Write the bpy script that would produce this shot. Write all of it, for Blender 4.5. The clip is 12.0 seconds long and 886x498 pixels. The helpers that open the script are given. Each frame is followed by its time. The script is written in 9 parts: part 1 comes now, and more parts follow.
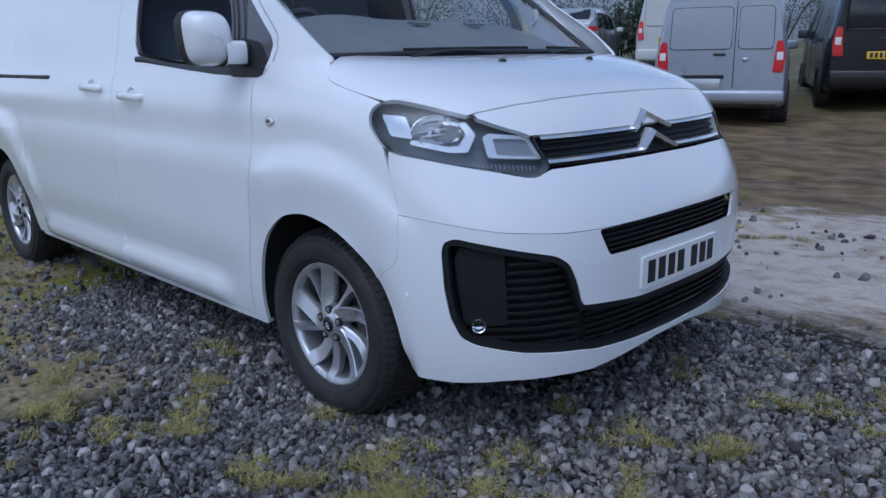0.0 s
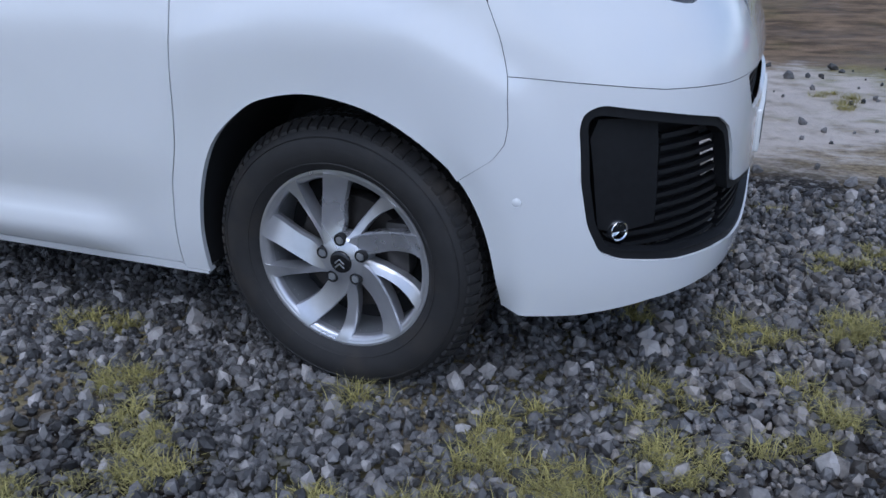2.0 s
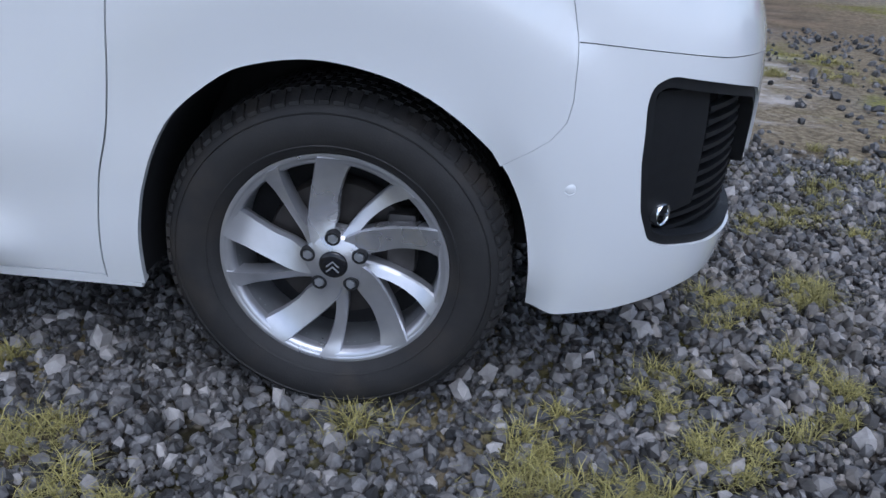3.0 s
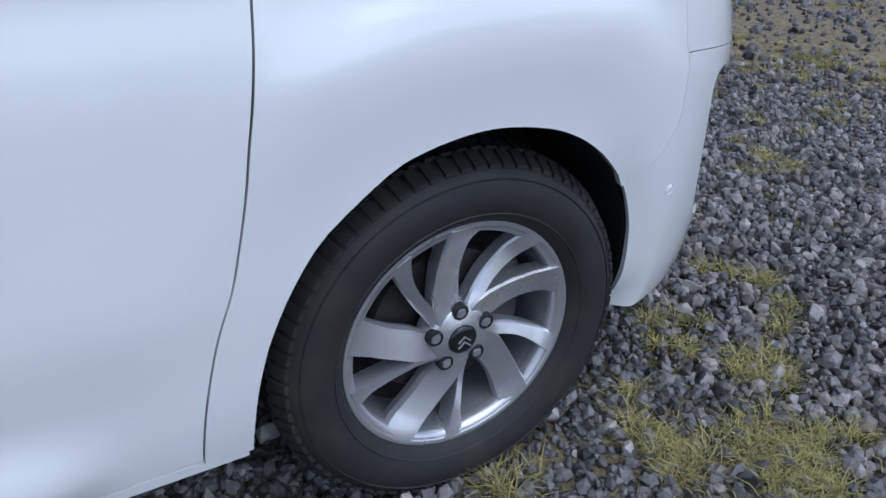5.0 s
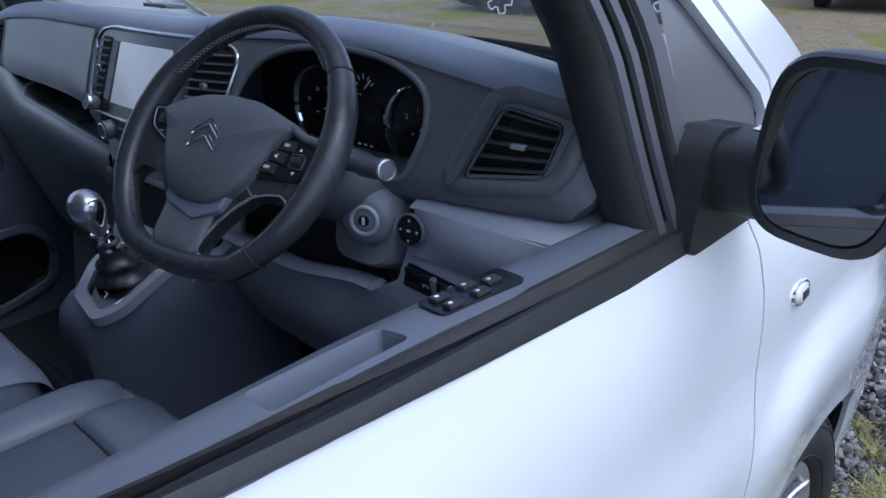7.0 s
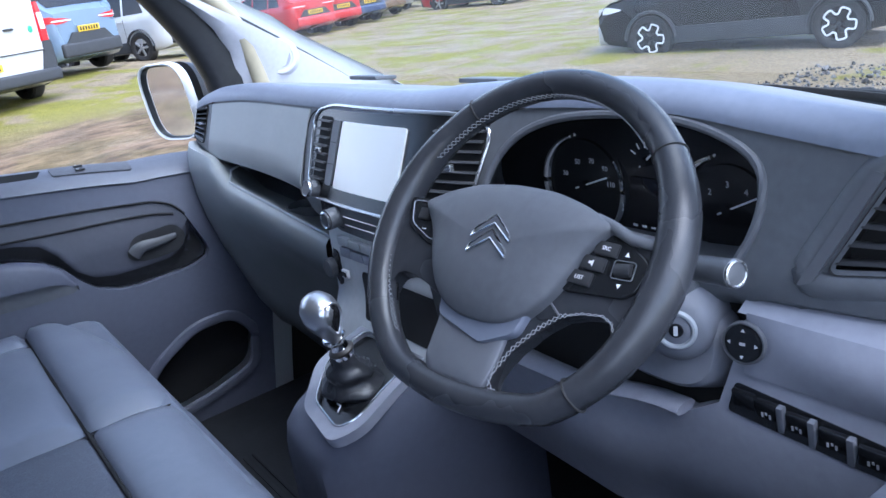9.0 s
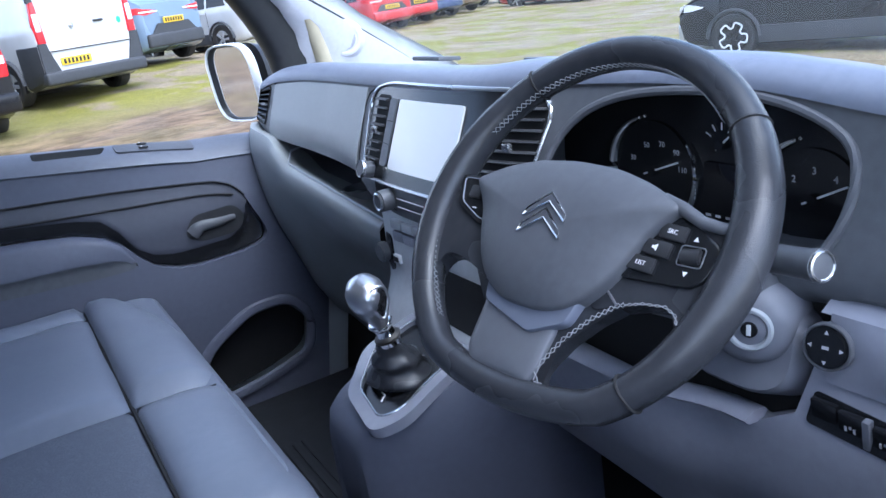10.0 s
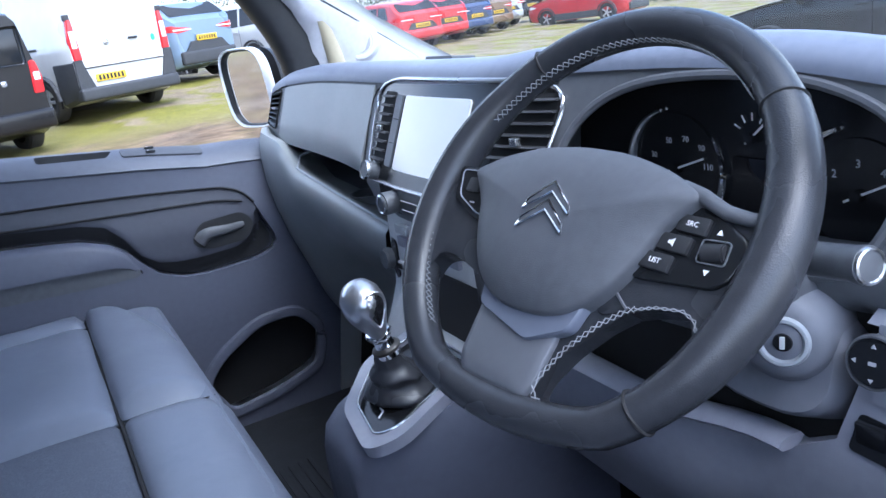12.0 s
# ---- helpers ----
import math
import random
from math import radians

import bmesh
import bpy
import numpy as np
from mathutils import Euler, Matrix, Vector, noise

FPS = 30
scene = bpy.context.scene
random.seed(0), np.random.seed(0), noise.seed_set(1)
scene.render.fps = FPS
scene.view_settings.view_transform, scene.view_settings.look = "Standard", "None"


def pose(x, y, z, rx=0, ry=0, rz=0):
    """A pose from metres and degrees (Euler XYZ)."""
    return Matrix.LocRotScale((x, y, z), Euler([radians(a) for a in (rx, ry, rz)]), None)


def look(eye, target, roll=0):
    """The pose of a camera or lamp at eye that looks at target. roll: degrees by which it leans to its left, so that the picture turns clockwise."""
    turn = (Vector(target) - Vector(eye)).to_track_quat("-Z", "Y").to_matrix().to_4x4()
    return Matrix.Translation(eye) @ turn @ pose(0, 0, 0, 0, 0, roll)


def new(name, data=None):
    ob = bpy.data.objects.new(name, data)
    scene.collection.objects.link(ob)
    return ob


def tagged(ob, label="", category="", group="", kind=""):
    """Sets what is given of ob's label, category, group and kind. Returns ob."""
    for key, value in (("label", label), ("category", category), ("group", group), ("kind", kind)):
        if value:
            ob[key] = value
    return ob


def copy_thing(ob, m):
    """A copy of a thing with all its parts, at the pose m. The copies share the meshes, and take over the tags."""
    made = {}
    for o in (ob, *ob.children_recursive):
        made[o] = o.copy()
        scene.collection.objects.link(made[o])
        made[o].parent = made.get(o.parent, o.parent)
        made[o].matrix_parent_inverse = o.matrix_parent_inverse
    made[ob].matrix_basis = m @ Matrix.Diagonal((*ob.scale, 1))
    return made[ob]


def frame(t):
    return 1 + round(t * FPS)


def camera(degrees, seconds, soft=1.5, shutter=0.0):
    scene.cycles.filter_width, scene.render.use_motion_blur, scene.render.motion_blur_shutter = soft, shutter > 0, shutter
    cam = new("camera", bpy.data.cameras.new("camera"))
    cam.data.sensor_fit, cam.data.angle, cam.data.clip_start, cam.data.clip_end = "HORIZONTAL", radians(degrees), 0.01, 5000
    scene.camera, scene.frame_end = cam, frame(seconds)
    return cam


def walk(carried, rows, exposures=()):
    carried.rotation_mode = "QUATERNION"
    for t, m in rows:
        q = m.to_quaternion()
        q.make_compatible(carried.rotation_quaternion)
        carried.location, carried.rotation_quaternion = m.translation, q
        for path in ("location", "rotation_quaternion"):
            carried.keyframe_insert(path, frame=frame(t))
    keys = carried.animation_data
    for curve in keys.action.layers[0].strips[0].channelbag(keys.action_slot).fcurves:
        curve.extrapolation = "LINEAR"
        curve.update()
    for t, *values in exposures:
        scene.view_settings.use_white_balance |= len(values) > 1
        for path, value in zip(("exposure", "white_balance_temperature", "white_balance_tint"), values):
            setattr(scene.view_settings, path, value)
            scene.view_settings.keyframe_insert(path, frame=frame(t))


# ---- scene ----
cam = camera(59.1, 12.0)
PATH = [
    (0, (2.185, -2.508, 1.278), (0.817, -1.132, 0.794), -0.8),
    (0.5, (1.831, -2.518, 1.211), (0.607, -1.037, 0.654), -1.5),
    (1, (1.501, -2.541, 1.145), (0.482, -0.938, 0.518), -1.6),
    (1.5, (1.17, -2.457, 1.114), (0.311, -0.807, 0.379), -2.0),
    (2, (0.877, -2.385, 1.09), (0.174, -0.686, 0.303), -1.6),
    (2.5, (0.555, -2.308, 1.078), (0.142, -0.522, 0.279), 1.0),
    (2.7, (0.459, -2.275, 1.07), (0.154, -0.486, 0.229), 1.9),
    (4.3, (-0.3, -2.038, 1.015), (0.258, -0.373, 0.058), 3.5),
    (4.5, (-0.39, -2.001, 1.024), (0.266, -0.365, 0.08), 3.0),
    (5, (-0.597, -1.863, 1.144), (0.278, -0.35, 0.172), 0.9),
    (5.5, (-0.875, -1.704, 1.325), (0.169, -0.309, 0.343), -1.0),
    (6, (-1.086, -1.565, 1.468), (0.097, -0.256, 0.526), -1.1),
    (6.5, (-1.176, -1.42, 1.538), (0.098, -0.143, 0.674), -1.8),
    (7, (-1.252, -1.298, 1.586), (0.038, -0.003, 0.776), -2.9),
    (7.5, (-1.322, -1.154, 1.616), (-0.01, 0.134, 0.83), -4.3),
    (7.7, (-1.33, -1.113, 1.62), (-0.013, 0.169, 0.832), -4.4),
    (9.3, (-1.221, -1.014, 1.579), (-0.223, 0.597, 0.941), -9.1),
    (9.5, (-1.217, -1.008, 1.572), (-0.24, 0.618, 0.939), -8.6),
    (10, (-1.197, -0.987, 1.552), (-0.285, 0.672, 0.906), -8.6),
    (10.5, (-1.173, -0.97, 1.537), (-0.303, 0.714, 0.9), -8.6),
    (11, (-1.154, -0.959, 1.525), (-0.303, 0.742, 0.905), -8.9),
    (11.5, (-1.146, -0.945, 1.515), (-0.305, 0.767, 0.913), -8.9),
    (12, (-1.139, -0.941, 1.506), (-0.278, 0.765, 0.915), -8.6),
]
walk(cam, [(t, look(eye, target, roll)) for t, eye, target, roll in PATH],
     [(0, -0.47, 5050, 10), (1.5, -0.35, 5150, 10), (2.5, -0.2, 5300, 10), (4.5, 0.12, 5550, 10), (5.5, -0.35, 5150, 10), (6.0, -0.45, 5050, 10), (6.5, -0.25, 5050, 10), (7.0, 0.35, 5200, 10), (7.5, 1.1, 5450, 10), (9.3, 1.72, 5300, 10), (12, 1.84, 5350, 10)])

# ---- light ----
scene.view_settings.exposure = 0.5
SUN_AZ, SUN_EL = radians(285), radians(58)
world = bpy.data.worlds.new("sky")
scene.world = world
world.use_nodes = True
wn = world.node_tree.nodes
sky = wn.new("ShaderNodeTexSky")
sky.sky_type = "NISHITA"
sky.sun_disc = False
sky.sun_elevation = SUN_EL
sky.sun_rotation = radians(90) - SUN_AZ
sky.air_density, sky.dust_density, sky.ozone_density = 1.0, 2.0, 1.5
wn["Background"].inputs["Strength"].default_value = 0.15
wl = world.node_tree.links
dirs, cloud, grey, white, blend = (wn.new("ShaderNode" + k) for k in ("TexCoord", "TexNoise", "RGBToBW", "VectorMath", "Mix"))
cloud.inputs["Scale"].default_value, cloud.inputs["Detail"].default_value, cloud.inputs["Distortion"].default_value = 2.2, 6.0, 0.4
squash = wn.new("ShaderNodeMapping")
squash.inputs["Scale"].default_value = (1.0, 1.0, 2.6)
wl.new(dirs.outputs["Generated"], squash.inputs[0])
wl.new(squash.outputs[0], cloud.inputs["Vector"])
cover = wn.new("ShaderNodeMapRange")
cover.inputs[1].default_value, cover.inputs[2].default_value, cover.inputs[4].default_value = 0.40, 0.62, 0.9
wl.new(cloud.outputs["Fac"], cover.inputs[0])
wl.new(sky.outputs[0], grey.inputs[0])
white.operation = "SCALE"
white.inputs[0].default_value = (1.9, 1.9, 2.0)
wl.new(grey.outputs[0], white.inputs["Scale"])
blend.data_type = "RGBA"
wl.new(cover.outputs[0], blend.inputs[0])
wl.new(sky.outputs[0], blend.inputs[6])
wl.new(white.outputs[0], blend.inputs[7])
wl.new(blend.outputs[2], wn["Background"].inputs["Color"])
sun_data = bpy.data.lights.new("sun", "SUN")
sun_data.energy, sun_data.angle, sun_data.color = 0.9, radians(60), (1.0, 0.93, 0.85)
sun = new("sun", sun_data)
sun.matrix_world = look((-20, 5, 20), (-20 + math.cos(SUN_AZ + math.pi), 5 + math.sin(SUN_AZ + math.pi), 20 - math.tan(SUN_EL)))


# ---- materials ----
def material(name, color, rough=0.5, metal=0.0, coat=0.0, vary=0.1, scale=30.0, bump=0.0, bump_scale=200.0, spec=0.5, dirt=0.0, dirt_color=(0.1, 0.08, 0.06), island=0.0, each=0.0):
    """A principled material with two scales of colour and roughness variation and a fine relief."""
    m = bpy.data.materials.new(name)
    m.use_nodes = True
    nt = m.node_tree
    b = nt.nodes["Principled BSDF"]
    b.inputs["Metallic"].default_value = metal
    b.inputs["Specular IOR Level"].default_value = spec
    b.inputs["Coat Weight"].default_value = coat
    b.inputs["Coat Roughness"].default_value = 0.04
    co = nt.nodes.new("ShaderNodeTexCoord")

    def noise_at(s, detail=4.0):
        n = nt.nodes.new("ShaderNodeTexNoise")
        n.inputs["Scale"].default_value, n.inputs["Detail"].default_value = s, detail
        nt.links.new(co.outputs["Object"], n.inputs["Vector"])
        return n.outputs["Fac"]

    def mix(fac, a, c):
        n = nt.nodes.new("ShaderNodeMix")
        n.data_type = "RGBA"
        for sock, v in ((n.inputs[0], fac), (n.inputs[6], a), (n.inputs[7], c)):
            if isinstance(v, bpy.types.NodeSocket):
                nt.links.new(v, sock)
            else:
                sock.default_value = v if isinstance(v, float) else (*v, 1.0)
        return n.outputs[2]

    def ramp(v, lo, hi, to0=0.0, to1=1.0):
        n = nt.nodes.new("ShaderNodeMapRange")
        nt.links.new(v, n.inputs[0])
        for k, val in enumerate((lo, hi, to0, to1)):
            n.inputs[k + 1].default_value = val
        return n.outputs[0]

    fine, broad = noise_at(scale), noise_at(scale * 0.12, 3.0)
    dark = tuple(c * (1 - vary) for c in color)
    light = tuple(min(1.0, c * (1 + vary)) for c in color)
    col = mix(ramp(fine, 0.3, 0.7), dark, light)
    col = mix(ramp(broad, 0.35, 0.65, 0.0, 0.5), col, color)
    if dirt:
        col = mix(ramp(noise_at(scale * 0.3, 6.0), 0.5, 0.75, 0.0, dirt), col, dirt_color)
    if island or each:
        if island:
            g = nt.nodes.new("ShaderNodeNewGeometry")
            r = g.outputs["Random Per Island"]
        else:
            g = nt.nodes.new("ShaderNodeObjectInfo")
            r = g.outputs["Random"]
        k = max(island, each)
        h = nt.nodes.new("ShaderNodeHueSaturation")
        nt.links.new(col, h.inputs["Color"])
        nt.links.new(ramp(r, 0, 1, 1 - k, 1 + k), h.inputs["Value"])
        col = h.outputs[0]
    nt.links.new(col, b.inputs["Base Color"])
    nt.links.new(ramp(broad, 0.3, 0.7, max(0.0, rough - 0.06), min(1.0, rough + 0.06)), b.inputs["Roughness"])
    if bump:
        bn = nt.nodes.new("ShaderNodeBump")
        bn.inputs["Strength"].default_value = 0.5
        bn.inputs["Distance"].default_value = bump
        nt.links.new(noise_at(bump_scale, 2.0), bn.inputs["Height"])
        nt.links.new(bn.outputs[0], b.inputs["Normal"])
    return m


def glass_material(name, tint, rough=0.0, thin=0.9):
    """A pane: part clear, part mirror by Fresnel."""
    m = bpy.data.materials.new(name)
    m.use_nodes = True
    nt = m.node_tree
    nt.nodes.clear()
    out = nt.nodes.new("ShaderNodeOutputMaterial")
    clear, gloss, mixer, face, power, lift = (nt.nodes.new("ShaderNode" + k) for k in ("BsdfTransparent", "BsdfGlossy", "MixShader", "LayerWeight", "Math", "Math"))
    clear.inputs["Color"].default_value = (*tint, 1)
    gloss.inputs["Roughness"].default_value = rough
    power.operation, power.inputs[1].default_value = "POWER", 5.0
    lift.operation, lift.inputs[1].default_value, lift.inputs[2].default_value = "MULTIPLY_ADD", 0.75, 0.035
    nt.links.new(face.outputs["Facing"], power.inputs[0])
    nt.links.new(power.outputs[0], lift.inputs[0])
    nt.links.new(lift.outputs[0], mixer.inputs[0])
    nt.links.new(clear.outputs[0], mixer.inputs[1])
    nt.links.new(gloss.outputs[0], mixer.inputs[2])
    nt.links.new(mixer.outputs[0], out.inputs["Surface"])
    return m


M_PAINT = material("white_paint", (0.80, 0.81, 0.82), 0.22, coat=1.0, vary=0.012, scale=6.0, dirt=0.05, dirt_color=(0.55, 0.54, 0.52))
# near-black for joints and housings; also paints shade into recess backs
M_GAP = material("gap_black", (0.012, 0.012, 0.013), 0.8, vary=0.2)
M_BLACKP = material("black_plastic", (0.022, 0.023, 0.025), 0.45, vary=0.2, scale=60, bump=0.0006, bump_scale=900)
M_GLOSSB = material("gloss_black", (0.012, 0.012, 0.014), 0.08, vary=0.1)
M_INTAKE = material("intake_black", (0.010, 0.0105, 0.012), 0.55, vary=0.2, scale=60, bump=0.0004, bump_scale=900, spec=0.3)
M_DISC = material("brake_disc", (0.05, 0.045, 0.042), 0.5, metal=0.5, vary=0.3, scale=30)
M_RUBBER = material("tyre_rubber", (0.019, 0.018, 0.018), 0.7, vary=0.3, scale=25, bump=0.0012, bump_scale=260, dirt=0.55, dirt_color=(0.055, 0.043, 0.032))
M_ALLOYD = material("alloy_pocket", (0.42, 0.43, 0.45), 0.4, metal=0.7, vary=0.08, scale=40)
M_ALLOY = material("alloy", (0.60, 0.60, 0.625), 0.3, metal=0.75, vary=0.06, scale=40, bump=0.0002, bump_scale=700)
M_STEEL = material("steel_dark", (0.08, 0.075, 0.072), 0.55, metal=0.7, vary=0.3, scale=30)
M_CHROME = material("chrome", (0.86, 0.87, 0.88), 0.07, metal=1.0, vary=0.02)
M_BAR = material("bright_bar", (0.88, 0.89, 0.90), 0.14, metal=0.85, vary=0.03)
M_MIRROR = material("mirror_glass", (0.85, 0.87, 0.88), 0.015, metal=1.0, vary=0.0)
M_GLASS = glass_material("clear_glass", (0.93, 0.96, 0.95))
M_LENS = glass_material("lamp_lens", (0.9, 0.92, 0.93), 0.01)
M_REFL = material("lamp_reflector", (0.82, 0.83, 0.86), 0.2, metal=0.4, vary=0.05)
M_SIGNAL = material("signal_panel", (0.27, 0.285, 0.31), 0.2, vary=0.08, scale=90)
M_LAMPIN = material("lamp_housing", (0.17, 0.175, 0.185), 0.25, vary=0.1, scale=50)
M_REDL = material("red_lens", (0.55, 0.012, 0.018), 0.12, coat=0.6, vary=0.05)
M_WHITEL = material("white_lens", (0.75, 0.72, 0.72), 0.15, coat=0.6, vary=0.04)
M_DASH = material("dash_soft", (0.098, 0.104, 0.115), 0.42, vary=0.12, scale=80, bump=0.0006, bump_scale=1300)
M_DASHG = material("dash_grey", (0.285, 0.295, 0.345), 0.5, vary=0.06, scale=80, bump=0.0006, bump_scale=1300)
M_DASHS = material("dash_silver", (0.39, 0.416, 0.442), 0.4, vary=0.04, scale=60)
M_DASH2 = material("dash_cover", (0.098, 0.103, 0.116), 0.5, vary=0.1, scale=90, bump=0.0006, bump_scale=1300)
# lighter and bluer than the face: windscreen sheen put into the colour
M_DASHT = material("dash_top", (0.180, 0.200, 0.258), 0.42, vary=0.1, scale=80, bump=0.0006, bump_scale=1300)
M_DASHG2 = material("dash_mid", (0.09, 0.094, 0.105), 0.42, vary=0.08, scale=80, bump=0.0005, bump_scale=1300)
M_DASHG3 = material("dash_lock", (0.165, 0.172, 0.20), 0.5, vary=0.06, scale=80, bump=0.0006, bump_scale=1300)
M_DASHL = material("louvre", (0.045, 0.046, 0.050), 0.4, vary=0.08, scale=80)
M_DASHC = material("satin_chrome", (0.55, 0.56, 0.58), 0.25, metal=0.9, vary=0.03)
# window-light sheen of the passenger side, put into a paler base colour
M_DASHV = material("dash_sheen", (0.27, 0.285, 0.285), 0.34, vary=0.05, scale=80, bump=0.0005, bump_scale=1300)
# skylight on the dashboard top, put into a lighter grey
M_DASHK = material("dash_shelf_lit", (0.20, 0.205, 0.21), 0.5, vary=0.08, scale=80, bump=0.0005, bump_scale=1300)
M_DOOR = material("door_trim", (0.098, 0.106, 0.142), 0.45, vary=0.06, scale=80, bump=0.0006, bump_scale=1200)
M_PRINTG = material("dim_print", (0.50, 0.50, 0.53), 0.6, vary=0.02)
M_TRIM2 = material("speaker_mesh", (0.33, 0.33, 0.36), 0.7, vary=0.1, scale=700)
M_DASHS2 = material("stack_grey", (0.62, 0.64, 0.65), 0.5, vary=0.05, scale=80)
M_DASHS3 = material("inlay_grey", (0.12, 0.125, 0.14), 0.4, vary=0.05, scale=80)
M_KNOB = material("knob_satin", (0.62, 0.63, 0.66), 0.32, metal=0.95, vary=0.03)
M_PIANO = material("panel_black", (0.012, 0.013, 0.015), 0.22, vary=0.1)
M_SEATL = material("seat_leatherette", (0.165, 0.184, 0.232), 0.36, vary=0.05, scale=60, bump=0.0008, bump_scale=700)
M_SEATF = material("seat_cloth", (0.105, 0.118, 0.150), 0.8, vary=0.25, scale=400, bump=0.001, bump_scale=1500)
M_STEER = material("wheel_leather", (0.036, 0.038, 0.044), 0.25, vary=0.12, scale=70, bump=0.0005, bump_scale=900)
M_THREAD = material("white_thread", (0.27, 0.28, 0.30), 0.8, vary=0.1)
# switched-off screen; the sky's reflection is painted as a pale base colour
M_SCREEN = material("touch_screen", (0.72, 0.73, 0.71), 0.2, vary=0.01, coat=0.3)
M_BAND = material("band_satin", (0.14, 0.155, 0.20), 0.38, vary=0.05, scale=80)
M_KEY = material("key_rubber", (0.028, 0.029, 0.032), 0.5, vary=0.1, scale=90)
M_WHITE = material("white_print", (0.8, 0.8, 0.82), 0.6, vary=0.02)
# headlining and bulkhead are out of view, made pale to bounce fill light
M_HEAD = material("headlining", (0.74, 0.73, 0.71), 0.85, vary=0.05, scale=200)
M_BULK = material("bulkhead_fill", (0.72, 0.72, 0.72), 0.5, vary=0.04, scale=20)
M_TRIM = material("pillar_trim", (0.572, 0.572, 0.611), 0.7, vary=0.05, scale=100)
M_MAT = material("floor_rubber", (0.016, 0.018, 0.022), 0.6, vary=0.2, scale=50, bump=0.001, bump_scale=300)
M_PLATEY = material("yellow_plate", (0.75, 0.48, 0.02), 0.35, vary=0.05)
M_PLATEW = material("white_plate", (0.78, 0.78, 0.76), 0.35, vary=0.03)
M_PRINT = material("black_print", (0.015, 0.015, 0.015), 0.5, vary=0.1)


# ---- mesh helpers ----
def part(name, bm, mat, parent=None, label="", smooth=40):
    """Links a bmesh as one mesh object under a thing or under a part."""
    me = bpy.data.meshes.new(name)
    bmesh.ops.recalc_face_normals(bm, faces=bm.faces)
    if smooth:
        for f in bm.faces:
            f.smooth = True
        lim = radians(smooth)
        for e in bm.edges:
            if len(e.link_faces) == 2 and e.calc_face_angle(0.0) > lim:
                e.smooth = False
    bm.to_mesh(me)
    bm.free()
    me.materials.append(mat)
    ob = new(name, me)
    ob.parent = parent
    if label:
        tagged(ob, label)
    return ob


def thing(name, label, category, group="", kind="", at=(0, 0, 0)):
    ob = new(name)
    ob.empty_display_size = 0.1
    ob.location = at
    return tagged(ob, label, category, group, kind)


def add_box(bm, c, size, rot=(0, 0, 0), bevel=0.0, seg=2):
    r = bmesh.ops.create_cube(bm, size=1.0, matrix=pose(*c, *rot) @ Matrix.Diagonal((*size, 1)))
    if bevel:
        es = {e for v in r["verts"] for e in v.link_edges}
        bmesh.ops.bevel(bm, geom=list(es), offset=bevel, segments=seg, affect="EDGES", profile=0.6)
    return bm


def box(c, size, rot=(0, 0, 0), bevel=0.003, seg=2):
    return add_box(bmesh.new(), c, size, rot, bevel, seg)


def add_cyl(bm, m, r, h, seg=24, r2=None, bevel=0.0):
    """A cylinder along the z axis of the pose m, centred on it."""
    q = bmesh.ops.create_cone(bm, cap_ends=True, segments=seg, radius1=r, radius2=r if r2 is None else r2, depth=h, matrix=m)
    if bevel:
        es = {e for v in q["verts"] for e in v.link_edges if len([f for f in e.link_faces if len(f.verts) > 4]) == 1}
        bmesh.ops.bevel(bm, geom=list(es), offset=bevel, segments=2, affect="EDGES")
    return bm


def cyl(m, r, h, seg=24, r2=None, bevel=0.0):
    return add_cyl(bmesh.new(), m, r, h, seg, r2, bevel)


def along(a, b):
    """A pose at the middle of a to b whose z axis runs along it."""
    a, b = Vector(a), Vector(b)
    return Matrix.Translation((a + b) / 2) @ (b - a).to_track_quat("Z", "Y").to_matrix().to_4x4()


def add_grid(bm, rows, close_u=False, close_v=False):
    """Skins a grid of points: rows of equal length."""
    vs = [[bm.verts.new(p) for p in row] for row in rows]
    n, k = len(vs), len(vs[0])
    for i in range(n if close_u else n - 1):
        for j in range(k if close_v else k - 1):
            try:
                bm.faces.new((vs[i][j], vs[(i + 1) % n][j], vs[(i + 1) % n][(j + 1) % k], vs[i][(j + 1) % k]))
            except ValueError:
                pass
    return vs


def grid(rows, close_u=False, close_v=False, caps=False):
    bm = bmesh.new()
    vs = add_grid(bm, rows, close_u, close_v)
    if caps:
        for row in (vs[0], vs[-1]):
            bm.faces.new(row)
    return bm


def lathe(profile, m, seg=48, closed=False):
    """Turns a profile of (radius, height) round the z axis of m."""
    rows = []
    for k in range(seg):
        a = 2 * math.pi * k / seg
        rows.append([m @ Vector((r * math.cos(a), r * math.sin(a), h)) for r, h in profile])
    bm = grid(rows, close_u=True, close_v=closed)
    bmesh.ops.remove_doubles(bm, verts=bm.verts, dist=1e-5)
    return bm


def smooth_line(pts, n, closed=False):
    """A Catmull-Rom curve through points, n steps a span."""
    ps = [Vector(p) for p in pts]
    out = []
    k = len(ps)
    for i in range(k if closed else k - 1):
        if closed:
            a, b, c, d = ps[i - 1], ps[i], ps[(i + 1) % k], ps[(i + 2) % k]
        else:
            a, b, c, d = ps[max(0, i - 1)], ps[i], ps[i + 1], ps[min(k - 1, i + 2)]
        for j in range(n):
            t = j / n
            out.append(0.5 * ((2 * b) + (c - a) * t + (2 * a - 5 * b + 4 * c - d) * t * t + (3 * b - 3 * c + d - a) * t ** 3))
    if not closed:
        out.append(ps[-1])
    return out


